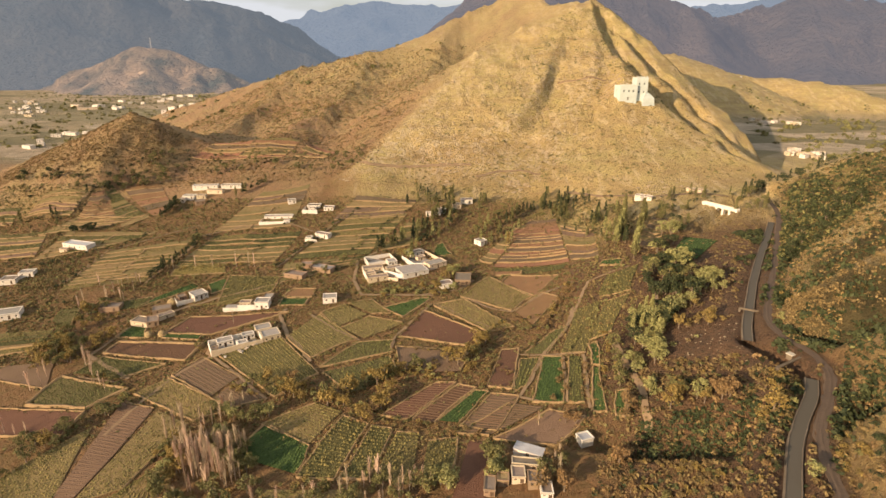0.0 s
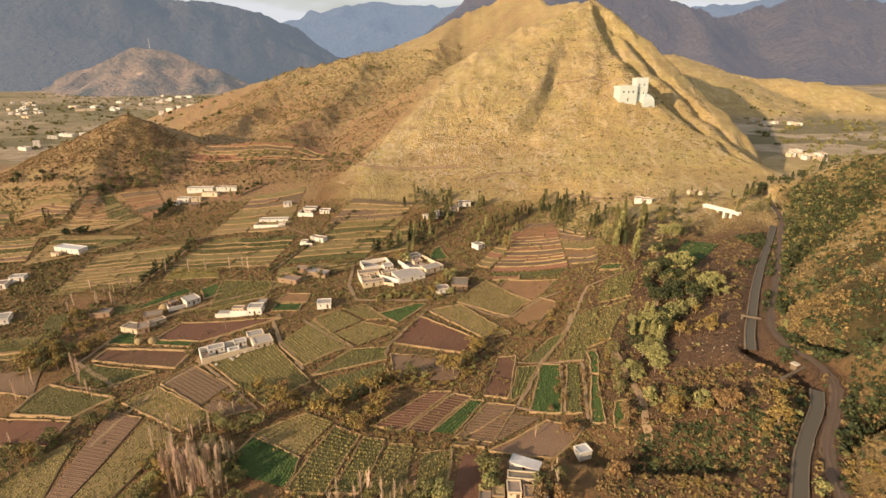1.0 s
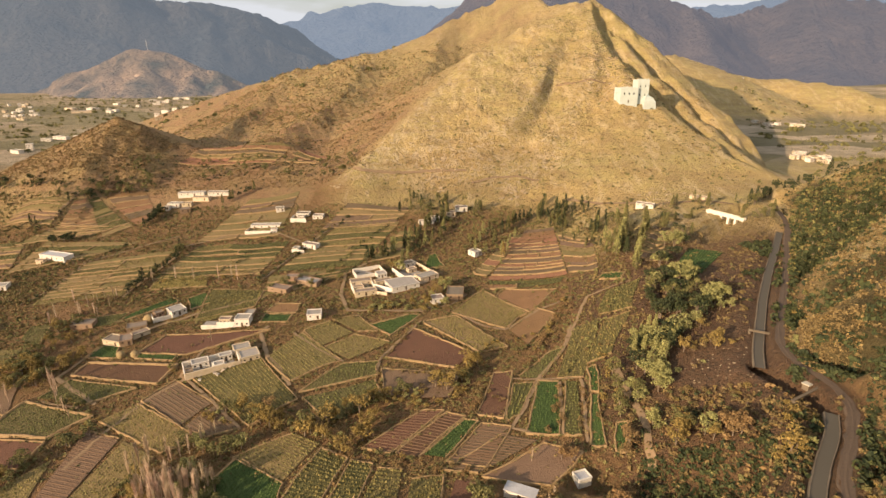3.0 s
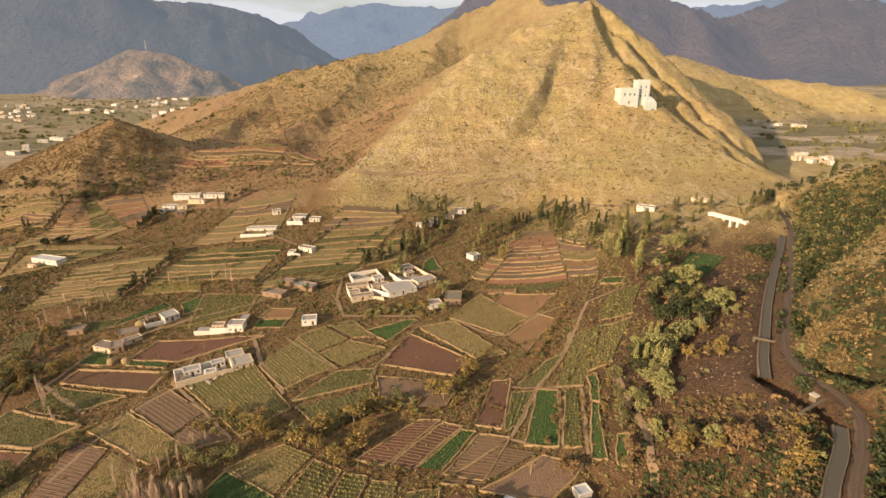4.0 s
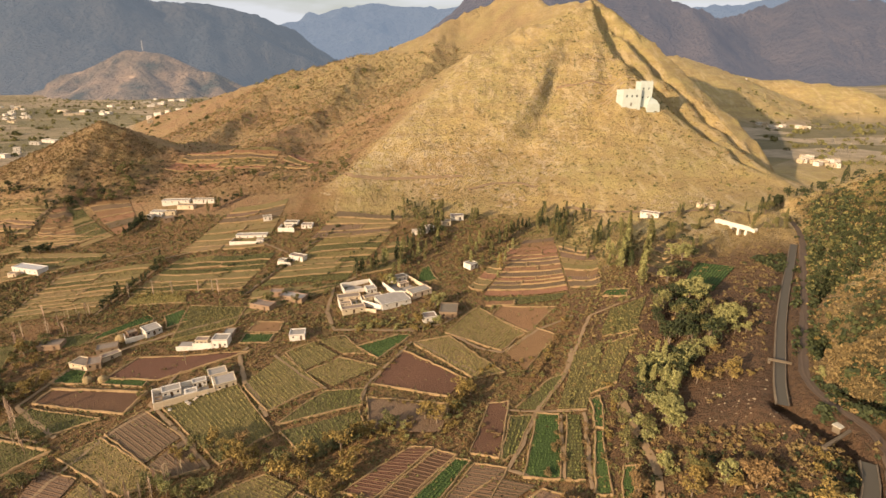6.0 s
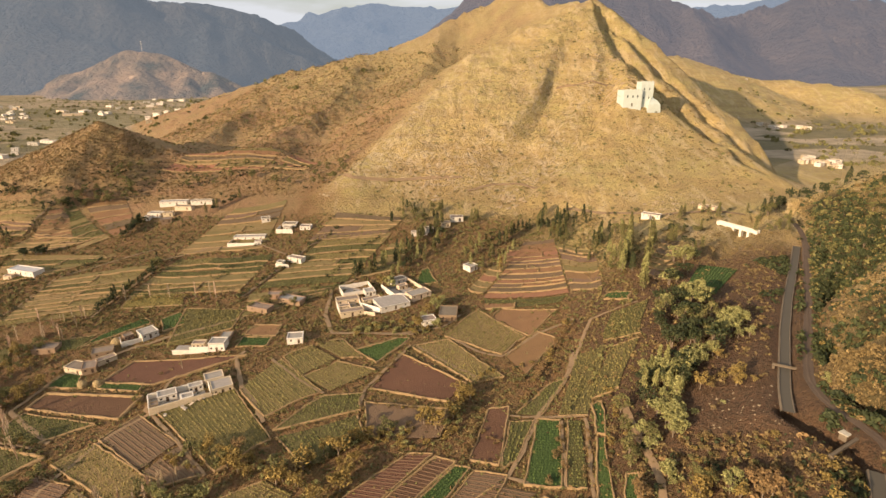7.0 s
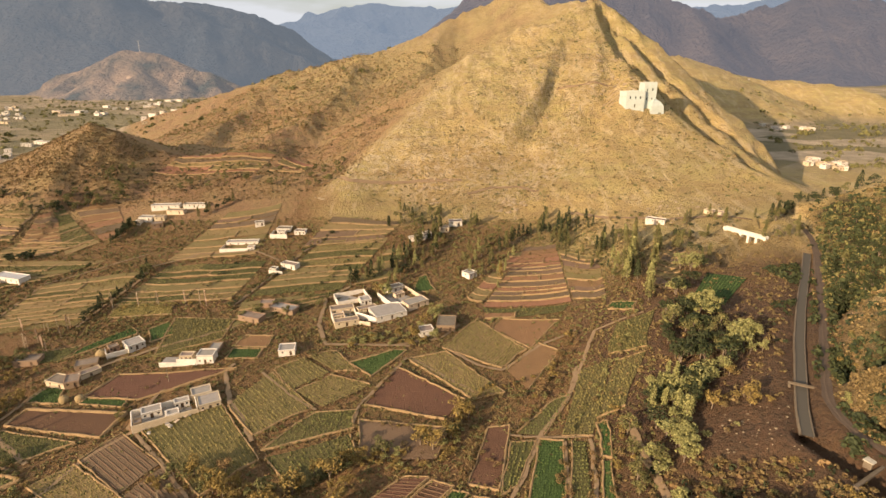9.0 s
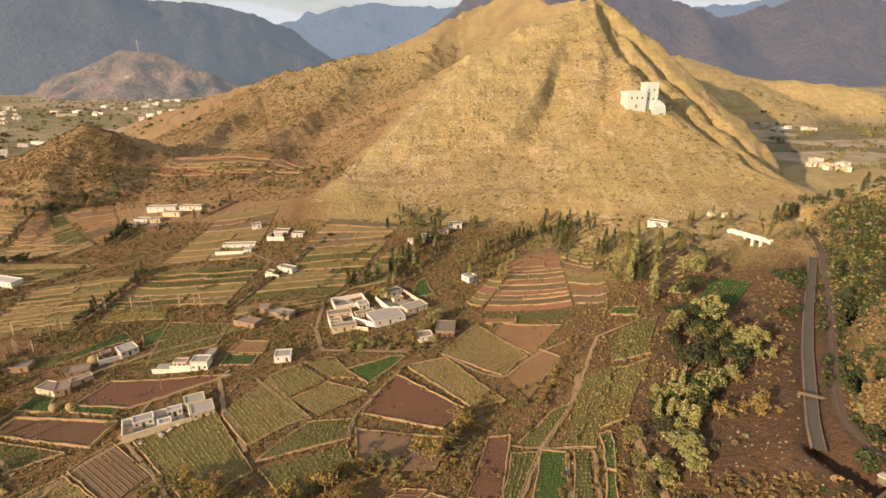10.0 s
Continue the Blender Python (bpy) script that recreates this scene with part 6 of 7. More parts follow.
tree_line([(-150.5, 166.5), (-144.0, 168.8), (-146.3, 178.5)], 3.5, [('bare', 'dry')], 0.9, 1.2)
tree_line([(-142.0, 146.9), (-129.9, 145.5)], 3, [('bare', 'dry'), ('bush', 'dry')], 0.8, 1.2)
tree_line([(-74.3, 162.7), (-62.5, 164.8), (-51.4, 159.5), (-35.8, 156.5), (-28.8, 158.8), (-20.4, 167.5), (-7.0, 169.9), (6.7, 171.7), (13.4, 186.8)], 1.35, [('bush', 'gold'), ('bush', 'lime'), ('round', 'gold'), ('bush', 'gold'), ('round', 'olive'), ('bush', 'dry')], 0.9, 1.8)
tree_line([(-73.2, 159.7), (-55.3, 159.8), (-35.0, 152.0), (-25.7, 149.7)], 1.6, [('round', 'gold'), ('bush', 'gold'), ('bush', 'gold'), ('bush', 'lime')], 0.8, 1.5)
tree_line([(-72.4, 149.9), (-64.0, 146.5), (-55.7, 148.5)], 2.0, [('round', 'lime'), ('round', 'olive')], 0.75, 1.2)
grove([(-23.2, 158.3), (-4.8, 162.8), (-7.0, 171.6), (-20.4, 167.5)], 26, [('bush', 'gold'), ('bush', 'lime'), ('bush', 'gold')], 0.9)
tree_line([(-19.4, 157.9), (-22.6, 146.6), (-26.4, 142.8)], 1.8, [('round', 'gold'), ('bush', 'gold'), ('bush', 'rust')], 0.75, 1.2)
tree_line([(-31.7, 143.3), (-15.8, 139.0), (-2.5, 134.4), (10.2, 131.7)], 2.4, [('bush', 'rust'), ('bush', 'dry'), ('bush', 'gold')], 0.75, 1.2)
tree_line([(9.7, 154.0), (14.4, 170.5), (17.5, 186.1)], 2, [('bush', 'dry'), ('bush', 'rust'), ('bush', 'olive')], 0.8, 1.2)
tree_line([(6.6, 168.0), (11.3, 187.1), (18.3, 197.1), (36.1, 200.0)], 1.8, [('bush', 'olive'), ('bush', 'dry'), ('bush', 'gold'), ('bush', 'dark')], 0.8, 1.2)
grove([(11.5, 153.7), (21.9, 151.7), (20.1, 169.5), (14.4, 170.5)], 8, [('bush', 'rust'), ('bush', 'dry')], 0.7)
grove([(-76.5, 117.4), (-55.0, 117.1), (-58.1, 134.4), (-79.3, 138.4)], 80, [('bare', 'dry')], 1.05)
grove([(-77.2, 115.6), (-70.4, 120.7), (-80.2, 139.0), (-85.0, 134.7)], 20, [('round', 'gold'), ('round', 'lime'), ('round', 'olive')], 0.75)
grove([(-73.7, 133.7), (-52.1, 121.1), (-55.7, 132.1), (-71.6, 143.3)], 26, [('round', 'olive'), ('round', 'lime'), ('bush', 'olive')], 0.7)
tree_line([(-82.9, 139.2), (-82.8, 146.7)], 1.3, [('bare', 'dry')], 1.15, 1.2)
tree_line([(-77.0, 143.7), (-70.0, 148.3), (-66.9, 154.9)], 1.4, [('bare', 'dry')], 0.85, 1.2)
tree_line([(-27.8, 113.1), (-20.4, 116.8), (-13.5, 113.1), (-7.1, 113.3)], 3.0, [('bare', 'dry')], 1.0, 1.2)
tree_line([(-21.2, 115.6), (-18.9, 115.3)], 1.2, [('bare', 'dry')], 1.1, 1.2)
tree_line([(-9.2, 113.4), (-6.6, 113.1)], 1.0, [('bare', 'dry')], 1.15, 1.2)
tree_line([(-77.2, 115.6), (-58.2, 116.9), (-40.7, 118.2), (-22.2, 114.2), (-2.1, 111.7)], 1.6, [('bush', 'gold'), ('bush', 'olive'), ('bush', 'lime'), ('round', 'olive'), ('bush', 'rust')], 0.85, 2.0)
grove([(-3.4, 110.1), (0.7, 111.4), (0.7, 117.2), (-3.6, 115.8)], 7, [('round', 'lime')], 0.8)
grove([(-86.8, 113.8), (-2.0, 105.5), (-2.1, 109.9), (-79.2, 116.6)], 60, [('bush', 'olive'), ('bush', 'gold'), ('bush', 'lime'), ('round', 'olive'), ('bare', 'dry')], 0.8)
grove([(8.4, 112.4), (14.1, 113.6), (14.3, 124.0), (9.8, 124.6)], 16, [('round', 'lime'), ('round', 'olive'), ('bush', 'gold')], 0.7)
grove([(22.1, 106.8), (28.2, 107.6), (29.4, 121.4), (24.1, 120.3)], 14, [('round', 'rust'), ('bush', 'rust'), ('bare', 'dry'), ('round', 'olive')], 0.7)
tree_line([(25.1, 131.7), (28.9, 136.0)], 3, [('bare', 'dry')], 0.7, 1.2)
grove([(31.7, 130.2), (34.6, 129.5), (35.8, 135.4), (32.9, 136.3)], 4, [('round', 'rust'), ('bush', 'rust')], 0.6)
tree_line([(27.3, 141.7), (32.0, 144.8), (38.1, 164.4)], 4, [('bush', 'rust'), ('bush', 'dry')], 0.9, 1.2)
tree_line([(44.6, 144.0), (51.1, 164.3), (53.2, 182.9)], 3, [('bush', 'rust'), ('bush', 'gold'), ('bush', 'dry')], 0.8, 1.2)
tree_line([(33.4, 145.1), (36.7, 161.6)], 3.0, [('bush', 'rust'), ('bush', 'dry')], 0.8, 1.2)
tree_line([(40.2, 143.3), (43.5, 162.1)], 3.0, [('bush', 'rust'), ('bush', 'dry')], 0.8, 1.2)
tree_line([(25.4, 173.4), (36.1, 187.3), (46.2, 202.6), (52.9, 226.9)], 2.6, [('bush', 'dry'), ('bush', 'olive'), ('bush', 'rust')], 0.8, 1.2)
tree_line([(34.8, 191.4), (43.3, 208.4), (50.1, 223.6)], 2.0, [('bush', 'dry'), ('bush', 'rust'), ('bush', 'gold')], 1.0, 1.2)
tree_line([(40.8, 169.0), (50.1, 184.7), (64.1, 208.3), (74.3, 227.0)], 2.8, [('bush', 'olive'), ('bush', 'dry'), ('bush', 'lime')], 0.7, 1.2)
tree_line([(48.9, 144.5), (53.1, 163.1), (54.6, 174.9)], 3, [('bush', 'gold'), ('round', 'olive'), ('bush', 'olive')], 0.9, 1.2)
tree_line([(47.6, 127.9), (52.0, 140.9)], 2.5, [('round', 'rust'), ('bush', 'rust'), ('bush', 'gold')], 0.8, 1.2)
tree_line([(-53.5, 177.0), (-46.8, 179.4), (-34.5, 191.3)], 3.2, [('bush', 'olive'), ('bush', 'dry')], 0.7, 1.2)
tree_line([(-20.5, 181.8), (-19.4, 167.3), (-32.2, 155.0)], 3.0, [('bush', 'olive'), ('bush', 'dry'), ('bush', 'dark')], 0.7, 1.2)
grove([(-54.3, 158.0), (-50.8, 160.1), (-53.7, 166.3), (-56.4, 164.0)], 5, [('round', 'rust'), ('bush', 'rust')], 0.8)
tree_line([(11.9, 190.6), (9.7, 175.9), (6.2, 164.8), (-3.7, 162.1)], 1.5, [('bush', 'gold'), ('bush', 'gold'), ('bush', 'dry'), ('bush', 'lime')], 0.85, 1.2)
tree_line([(14.9, 191.9), (25.2, 190.0), (36.3, 189.0)], 2.2, [('bush', 'olive'), ('bush', 'gold'), ('bush', 'dry')], 0.8, 1.2)
tree_line([(-19.9, 191.9), (-10.7, 211.8), (-7.9, 217.9)], 3, [('bush', 'dry'), ('bush', 'olive')], 0.7, 1.2)
tree_line([(-51.6, 212.7), (-38.4, 222.8), (-30.0, 226.8)], 4, [('bush', 'dry'), ('bush', 'olive')], 0.6, 1.2)
tree_line([(6.2, 179.5), (-12.1, 181.1), (-20.2, 186.7)], 2.6, [('bush', 'gold'), ('bush', 'dry')], 0.6, 1.2)
tree_line([(-33.5, 153.9), (-24.2, 146.6), (-14.3, 141.4), (-4.5, 138.2)], 2.6, [('bush', 'gold'), ('bush', 'rust'), ('bush', 'olive')], 0.7, 1.2)
grove([(-80.0, 247.0), (-41.9, 255.7), (-47.3, 270.8), (-78.4, 257.8)], 22, [('bush', 'olive'), ('bush', 'dark'), ('round', 'olive')], 0.8)
tree_line([(-96.0, 205.3), (-89.0, 208.6)], 3, [('bare', 'dry'), ('bush', 'dry')], 0.8, 1.2)
grove([(-96.8, 187.9), (-92.7, 187.6), (-96.0, 194.4), (-99.2, 194.7)], 4, [('round', 'olive'), ('bush', 'gold')], 0.8)
grove([(58.8, 135.5), (74.3, 127.5), (80.6, 140.8), (64.1, 148.9)], 70, [('bush', 'gold'), ('bush', 'dry'), ('bush', 'dry'), ('bush', 'olive')], 0.6)
tree_line([(86.1, 146.6), (88.1, 141.3), (90.1, 135.5)], 2.0, [('bush', 'lime'), ('bush', 'olive'), ('bush', 'gold')], 0.8, 1.2)
grove([(72.6, 112.7), (78.7, 110.1), (83.1, 118.2), (76.6, 119.3)], 15, [('bush', 'gold'), ('bush', 'rust'), ('round', 'gold'), ('bush', 'olive')], 0.8)
grove([(79.5, 114.9), (82.7, 114.8), (93.8, 132.3), (89.8, 132.0)], 10, [('bush', 'gold'), ('bush', 'lime')], 0.8)
grove([(66.9, 154.7), (73.8, 150.6), (77.9, 160.5), (70.6, 164.9)], 6, [('bush', 'lime'), ('bush', 'dry')], 0.7)
tree_line([(77.3, 140.3), (79.8, 130.2), (87.3, 130.9)], 3, [('bush', 'dry'), ('bush', 'gold')], 0.8, 1.2)
grove([(97.9, 190.8), (104.4, 188.0), (143.6, 253.2), (127.7, 254.9)], 26, [('bush', 'dark'), ('bush', 'dry'), ('bush', 'olive')], 0.6)
tree_line([(97.6, 173.0), (112.5, 196.5), (139.7, 239.5)], 3.5, [('bush', 'dry'), ('bush', 'gold')], 0.6, 1.2)
grove([(124.3, 206.6), (145.2, 215.3), (172.3, 260.0), (160.5, 271.4)], 30, [('bush', 'dark'), ('round', 'dark'), ('bush', 'lime'), ('bush', 'olive')], 0.7)
grove([(149.2, 225.9), (166.3, 222.8), (178.1, 242.0), (173.3, 261.9)], 34, [('bush', 'dark'), ('bush', 'dark'), ('bush', 'olive'), ('round', 'dark')], 0.65)
grove([(122.6, 184.2), (136.0, 182.3), (165.2, 220.8), (148.1, 220.3)], 34, [('bush', 'dry'), ('bush', 'olive'), ('bush', 'dry')], 0.7)
grove([(104.5, 169.8), (115.9, 172.2), (119.3, 181.4), (115.9, 188.5)], 8, [('bush', 'gold'), ('bush', 'olive')], 0.7)
grove([(91.1, 144.1), (94.7, 143.9), (105.0, 162.0), (102.6, 166.5)], 8, [('bush', 'dark'), ('bush', 'lime')], 0.7)
grove([(42.1, 102.1), (59.6, 87.8), (64.8, 100.1), (47.9, 117.9)], 85, [('bush', 'gold'), ('bush', 'olive'), ('bush', 'dry'), ('bush', 'gold')], 0.65)
grove([(34.5, 104.1), (41.6, 102.3), (47.1, 121.3), (40.7, 123.0)], 14, [('round', 'rust'), ('bush', 'dry'), ('bush', 'rust')], 0.7)
grove([(51.9, 117.9), (66.2, 100.9), (72.7, 113.3), (54.0, 125.2)], 12, [('bush', 'dark'), ('bush', 'lime'), ('bush', 'olive')], 0.7)
grove([(59.5, 88.4), (64.7, 85.9), (73.1, 100.9), (66.9, 101.2)], 18, [('bush', 'gold'), ('bush', 'rust'), ('bush', 'dark')], 0.8)
grove([(68.3, 88.9), (71.1, 87.7), (77.3, 98.7), (74.8, 100.0)], 7, [('round', 'gold'), ('round', 'lime'), ('bush', 'gold')], 0.6)
grove([(72.6, 87.3), (78.5, 86.8), (90.5, 106.2), (83.2, 105.3)], 34, [('bush', 'gold'), ('bush', 'dry'), ('bush', 'gold'), ('bush', 'olive')], 0.75)
grove([(75.8, 84.2), (78.7, 78.8), (91.9, 97.6), (91.8, 107.4)], 24, [('bush', 'rust'), ('bush', 'dark'), ('bush', 'dry')], 0.75)
grove([(88.2, 108.2), (101.7, 108.4), (112.2, 125.8), (103.5, 131.4)], 22, [('bush', 'dark'), ('bush', 'lime'), ('bush', 'dark')], 0.7)
grove([(74.6, 118.5), (83.7, 119.8), (91.0, 132.9), (82.8, 132.7)], 12, [('bush', 'gold'), ('bush', 'rust'), ('bush', 'dry')], 0.8)
scrub('scrub', 'dry scrub between the lower bushes', 1500, patch([(31.3, 100.9), (79.4, 74.2), (115.2, 121.7), (56.7, 154.4)]), 'dry', 0.55, 9, 41)
scrub('scrub', 'rusty scrub between the lower bushes', 400, patch([(31.3, 100.9), (79.4, 74.2), (115.2, 121.7), (56.7, 154.4)]), 'rust', 0.6, 9, 42)
scrub('scrub', 'dark scrub between the lower bushes', 500, patch([(31.3, 100.9), (79.4, 74.2), (115.2, 121.7), (56.7, 154.4)]), 'dark', 0.6, 9, 43)
scrub('scrub', 'dry golden scrub covering the east slope', 3800, patch([(95.9, 157.2), (119.4, 140.8), (204.8, 245.3), (182.7, 312.9)]), 'dry', 0.55, 8, 3)
scrub('scrub', 'dark green scrub on the east slope', 1500, patch([(103.7, 169.8), (123.5, 148.6), (226.0, 269.8), (183.6, 315.0)]), 'dark', 0.7, 9, 4)
# dark shrubs of the east slope, massed so that they carry its shadow bands too
grove([(103.0, 167.1), (115.6, 153.0), (127.0, 168.5), (112.7, 179.8)], 16, [('bush', 'dark'), ('bush', 'olive'), ('bush', 'dark')], 0.65)
grove([(127.3, 212.0), (147.0, 218.5), (168.9, 227.5), (190.8, 259.8)], 30, [('bush', 'dark'), ('round', 'dark'), ('bush', 'olive')], 0.65)
scrub('scrub', 'dark green brush massed as shade in the gullies of the east slope', 200, patch([(103.0, 167.1), (116.6, 152.3), (128.4, 168.1), (112.7, 179.8)]), 'dark', 0.8, 9, 44)
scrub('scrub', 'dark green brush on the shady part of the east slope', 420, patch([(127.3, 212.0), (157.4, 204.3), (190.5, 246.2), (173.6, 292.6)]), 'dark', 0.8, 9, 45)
# added dark plants in place of shade that the gullies don't cast
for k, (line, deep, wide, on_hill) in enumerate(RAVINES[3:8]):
    scrub('scrub', 'dense dark brush standing in for shade in an east slope hollow', 650, beside(line, 0.9 * wide), 'dark', 0.85, 9, 80 + k, 0.9)
scrub('scrub', 'dense dark brush deepening the shade of the upper east slope', 1300, patch([(128, 208), (150, 202), (198, 262), (180, 300)]), 'dark', 0.8, 8, 90, 0.9)
scrub('scrub', 'olive brush on the upper east slope', 900, patch([(128, 208), (150, 202), (198, 262), (180, 300)]), 'olive', 0.8, 8, 91, 0.9)
# two dark patches of plants that replace broad shadows on the ground
scrub('scrub', 'dark brush standing in for shade above the lower road', 350, patch([(83.8, 103.4), (96.2, 98.1), (115.4, 123.9), (110.1, 140.9)]), 'dark', 0.75, 9, 46)
scrub('scrub', 'dark brush standing in for shade along the waste ground gully', 500, patch([(47.0, 119.8), (76.3, 106.6), (83.7, 119.8), (50.7, 128.4)]), 'dark', 0.6, 9, 47)
scrub('scrub', 'pale dry scrub above the road', 900, patch([(94.8, 141.7), (108.5, 140.9), (113.2, 150.6), (105.0, 162.0)]), 'dry', 0.5, 8, 5)
scrub('scrub', 'dry weeds and brush on the waste ground', 1500, patch([(43.5, 188.0), (87.9, 160.2), (159.0, 278.3), (89.2, 308.6)]), 'dry', 0.55, 8, 6)
scrub('weeds', 'olive weeds along banks and paths', 9000, patch([(-121.8, 139.1), (50.8, 122.0), (76.4, 219.9), (-165.2, 263.4)]), 'olive', 0.42, 6, 7)
scrub('weeds', 'dry golden weeds along banks and paths', 9000, patch([(-121.8, 139.1), (50.8, 122.0), (76.4, 219.9), (-165.2, 263.4)]), 'dry', 0.42, 6, 8)
scrub('weeds', 'dry weeds along the terrace banks', 9000, patch([(-208.5, 246.4), (76.4, 219.9), (89.2, 348.4), (-254.5, 363.7)]), 'dry', 0.55, 6, 9)
scrub('weeds', 'olive weeds along the terrace banks', 9000, patch([(-208.5, 246.4), (76.4, 219.9), (89.2, 348.4), (-254.5, 363.7)]), 'olive', 0.6, 6, 10)
scrub('scrub', 'dry brush dotting the golden hillside', 1800, patch([(-58.5, 375.9), (186.5, 330.3), (218.5, 515.1), (51.0, 490.7)]), 'dry', 0.6, 6, 11)
scrub('scrub', 'small olive shrubs dotting the golden hillside', 700, patch([(-58.5, 375.9), (186.5, 330.3), (145.9, 568.6), (96.9, 565.7)]), 'olive', 0.8, 7, 12)
scrub('scrub', 'dark brush on the western foothills', 7000, patch([(-281.6, 371.1), (-52.7, 387.3), (-32.0, 518.5), (-241.6, 440.2)]), 'rust', 0.5, 6, 13)
scrub('scrub', 'dark green brush on the western foothills', 1300, patch([(-281.6, 371.1), (-52.7, 387.3), (-32.0, 518.5), (-241.6, 440.2)]), 'dark', 0.55, 7, 14)
scrub('scrub', 'rusty brush covering the cone hill', 2600, patch([(-345, 380), (-215, 392), (-205, 455), (-320, 440)]), 'rust', 0.55, 6, 92)
scrub('scrub', 'dry brush covering the cone hill', 1800, patch([(-345, 380), (-215, 392), (-205, 455), (-320, 440)]), 'dry', 0.6, 6, 93)
rocks(420, patch([(-79.9, 373.2), (27.4, 370.4), (20.7, 384.2), (-72.0, 410.9)]), 31, 0.8)
rocks(420, patch([(-66.7, 382.4), (92.6, 348.7), (75.9, 371.2), (-41.2, 421.4)]), 32, 0.85)
rocks(260, patch([(-31.0, 392.9), (73.3, 353.5), (134.9, 509.2), (86.7, 564.5)]), 33, 0.9)
rocks(300, patch([(-52.7, 387.3), (-31.0, 392.9), (86.7, 564.5), (72.2, 731.3)]), 38, 0.9)
rocks(160, patch([(92.2, 427.2), (151.9, 440.6), (161.2, 579.9), (123.4, 549.2)]), 34, 1.2)
rocks(200, patch([(88.4, 329.7), (154.7, 279.8), (168.7, 324.8), (100.7, 355.0)]), 35, 0.7)
rocks(200, patch([(58.9, 139.7), (80.9, 128.1), (94.1, 157.9), (76.5, 168.0)]), 36, 0.2)
rocks(220, patch([(96.7, 157.2), (111.3, 146.5), (130.0, 174.9), (115.4, 184.5)]), 37, 0.2)
scrub('scrub', 'rusty scrub dotting the long ridge', 4500, patch([(-310, 650), (-40, 470), (60, 760), (-220, 790)]), 'rust', 0.75, 5, 98)
scrub('scrub', 'olive scrub dotting the long ridge', 3500, patch([(-310, 650), (-40, 470), (60, 760), (-220, 790)]), 'olive', 0.8, 5, 99)
scrub('scrub', 'olive scrub dotting the golden face of the hill', 2600, patch([(-58, 376), (186, 330), (150, 600), (110, 600)]), 'olive', 0.5, 5, 101)
scrub('scrub', 'rusty brush behind the cone hill', 3000, patch([(-340, 470), (-110, 462), (-90, 620), (-310, 660)]), 'rust', 0.65, 5, 102)
scrub('scrub', 'olive brush behind the cone hill', 1600, patch([(-340, 470), (-110, 462), (-90, 620), (-310, 660)]), 'olive', 0.7, 5, 103)
scrub('scrub', 'dark scrub on the upper ridge', 250, patch([(-206.2, 626.4), (-11.1, 467.7), (6.4, 748.9), (-158.8, 743.7)]), 'olive', 0.8, 7, 21)
scrub('scrub', 'dry scrub on the upper ridge', 900, patch([(-206.2, 626.4), (-11.1, 467.7), (72.2, 731.3), (-158.8, 743.7)]), 'dry', 0.8, 6, 22)
scrub('woods', 'rows of dark trees across the far valley floor', 420, far_rows, 'olive', 2.6, 12, 23, 0.9)
scrub('woods', 'scattered olive trees across the far valley floor', 500, patch([(-620, 560), (-300, 600), (-500, 1500), (-1000, 1400)]), 'olive', 2.0, 9, 24, 0.9)
scrub('woods', 'scattered trees round the far villages', 260, patch([(300, 480), (420, 520), (700, 900), (420, 900)]), 'olive', 2.2, 9, 25, 0.9)


def on_banks(rng, n):
    """Places along the earth banks of the plots."""
    ends = np.array([(*a, *b) for line in BANK_LINES for a, b in zip(line, line[1:])], float)
    long = np.hypot(ends[:, 2] - ends[:, 0], ends[:, 3] - ends[:, 1])
    e = ends[rng.choice(len(ends), n, p=long / long.sum())]
    t = rng.random(n)
    side = rng.normal(scale=0.45, size=(n, 2))
    return e[:, 0] + (e[:, 2] - e[:, 0]) * t + side[:, 0], e[:, 1] + (e[:, 3] - e[:, 1]) * t + side[:, 1]


scrub('grass_tufts', 'dry grass tufts growing along the earth banks', 7500, on_banks, 'dry', 0.42, 6, 95, 0.9)
scrub('grass_tufts', 'olive grass tufts growing along the earth banks', 7500, on_banks, 'olive', 0.42, 6, 96, 0.9)
scrub('grass_tufts', 'rusty weeds growing along the earth banks', 2200, on_banks, 'rust', 0.45, 6, 97, 0.9)
grow_all(300)


# ---- canal, road, bridges
M_CONCRETE = surface("stained concrete", (0.22, 0.17, 0.115), (0.16, 0.12, 0.08), 0.4, (0.12, 0.09, 0.06), 3.0, bump=0.4, depth=0.04)
M_ROAD = surface("dusty gravel road", (0.115, 0.077, 0.05), (0.085, 0.058, 0.04), 0.15, (0.15, 0.10, 0.062), 2.0, bump=0.5, depth=0.08)
M_WATER, wtn, wtl, wtb = nodes_of("slow grey canal water", 0.7)
wtb.inputs["Base Color"].default_value = (0.105, 0.088, 0.064, 1)
wtb.inputs["Specular IOR Level"].default_value = 0.12
bumped(wtn, wtl, wtb, tex_noise(wtn, wtl, wtn.new("ShaderNodeTexCoord").outputs["Object"], 1.4, 4.0), 0.15, 0.05)


def resample(line, gap):
    pts = [np.array(line[0], float)]
    for a, b in zip(line, line[1:]):
        a, b = np.array(a, float), np.array(b, float)
        n = max(1, int(np.hypot(*(b - a)) / gap))
        pts += [a + (b - a) * k / n for k in range(1, n + 1)]
    pts = np.array(pts)
    for _ in range(3):
        pts[1:-1] = 0.25 * pts[:-2] + 0.5 * pts[1:-1] + 0.25 * pts[2:]
    way = np.gradient(pts, axis=0)
    way /= np.hypot(way[:, 0], way[:, 1])[:, None]
    return pts, np.stack([-way[:, 1], way[:, 0]], -1)


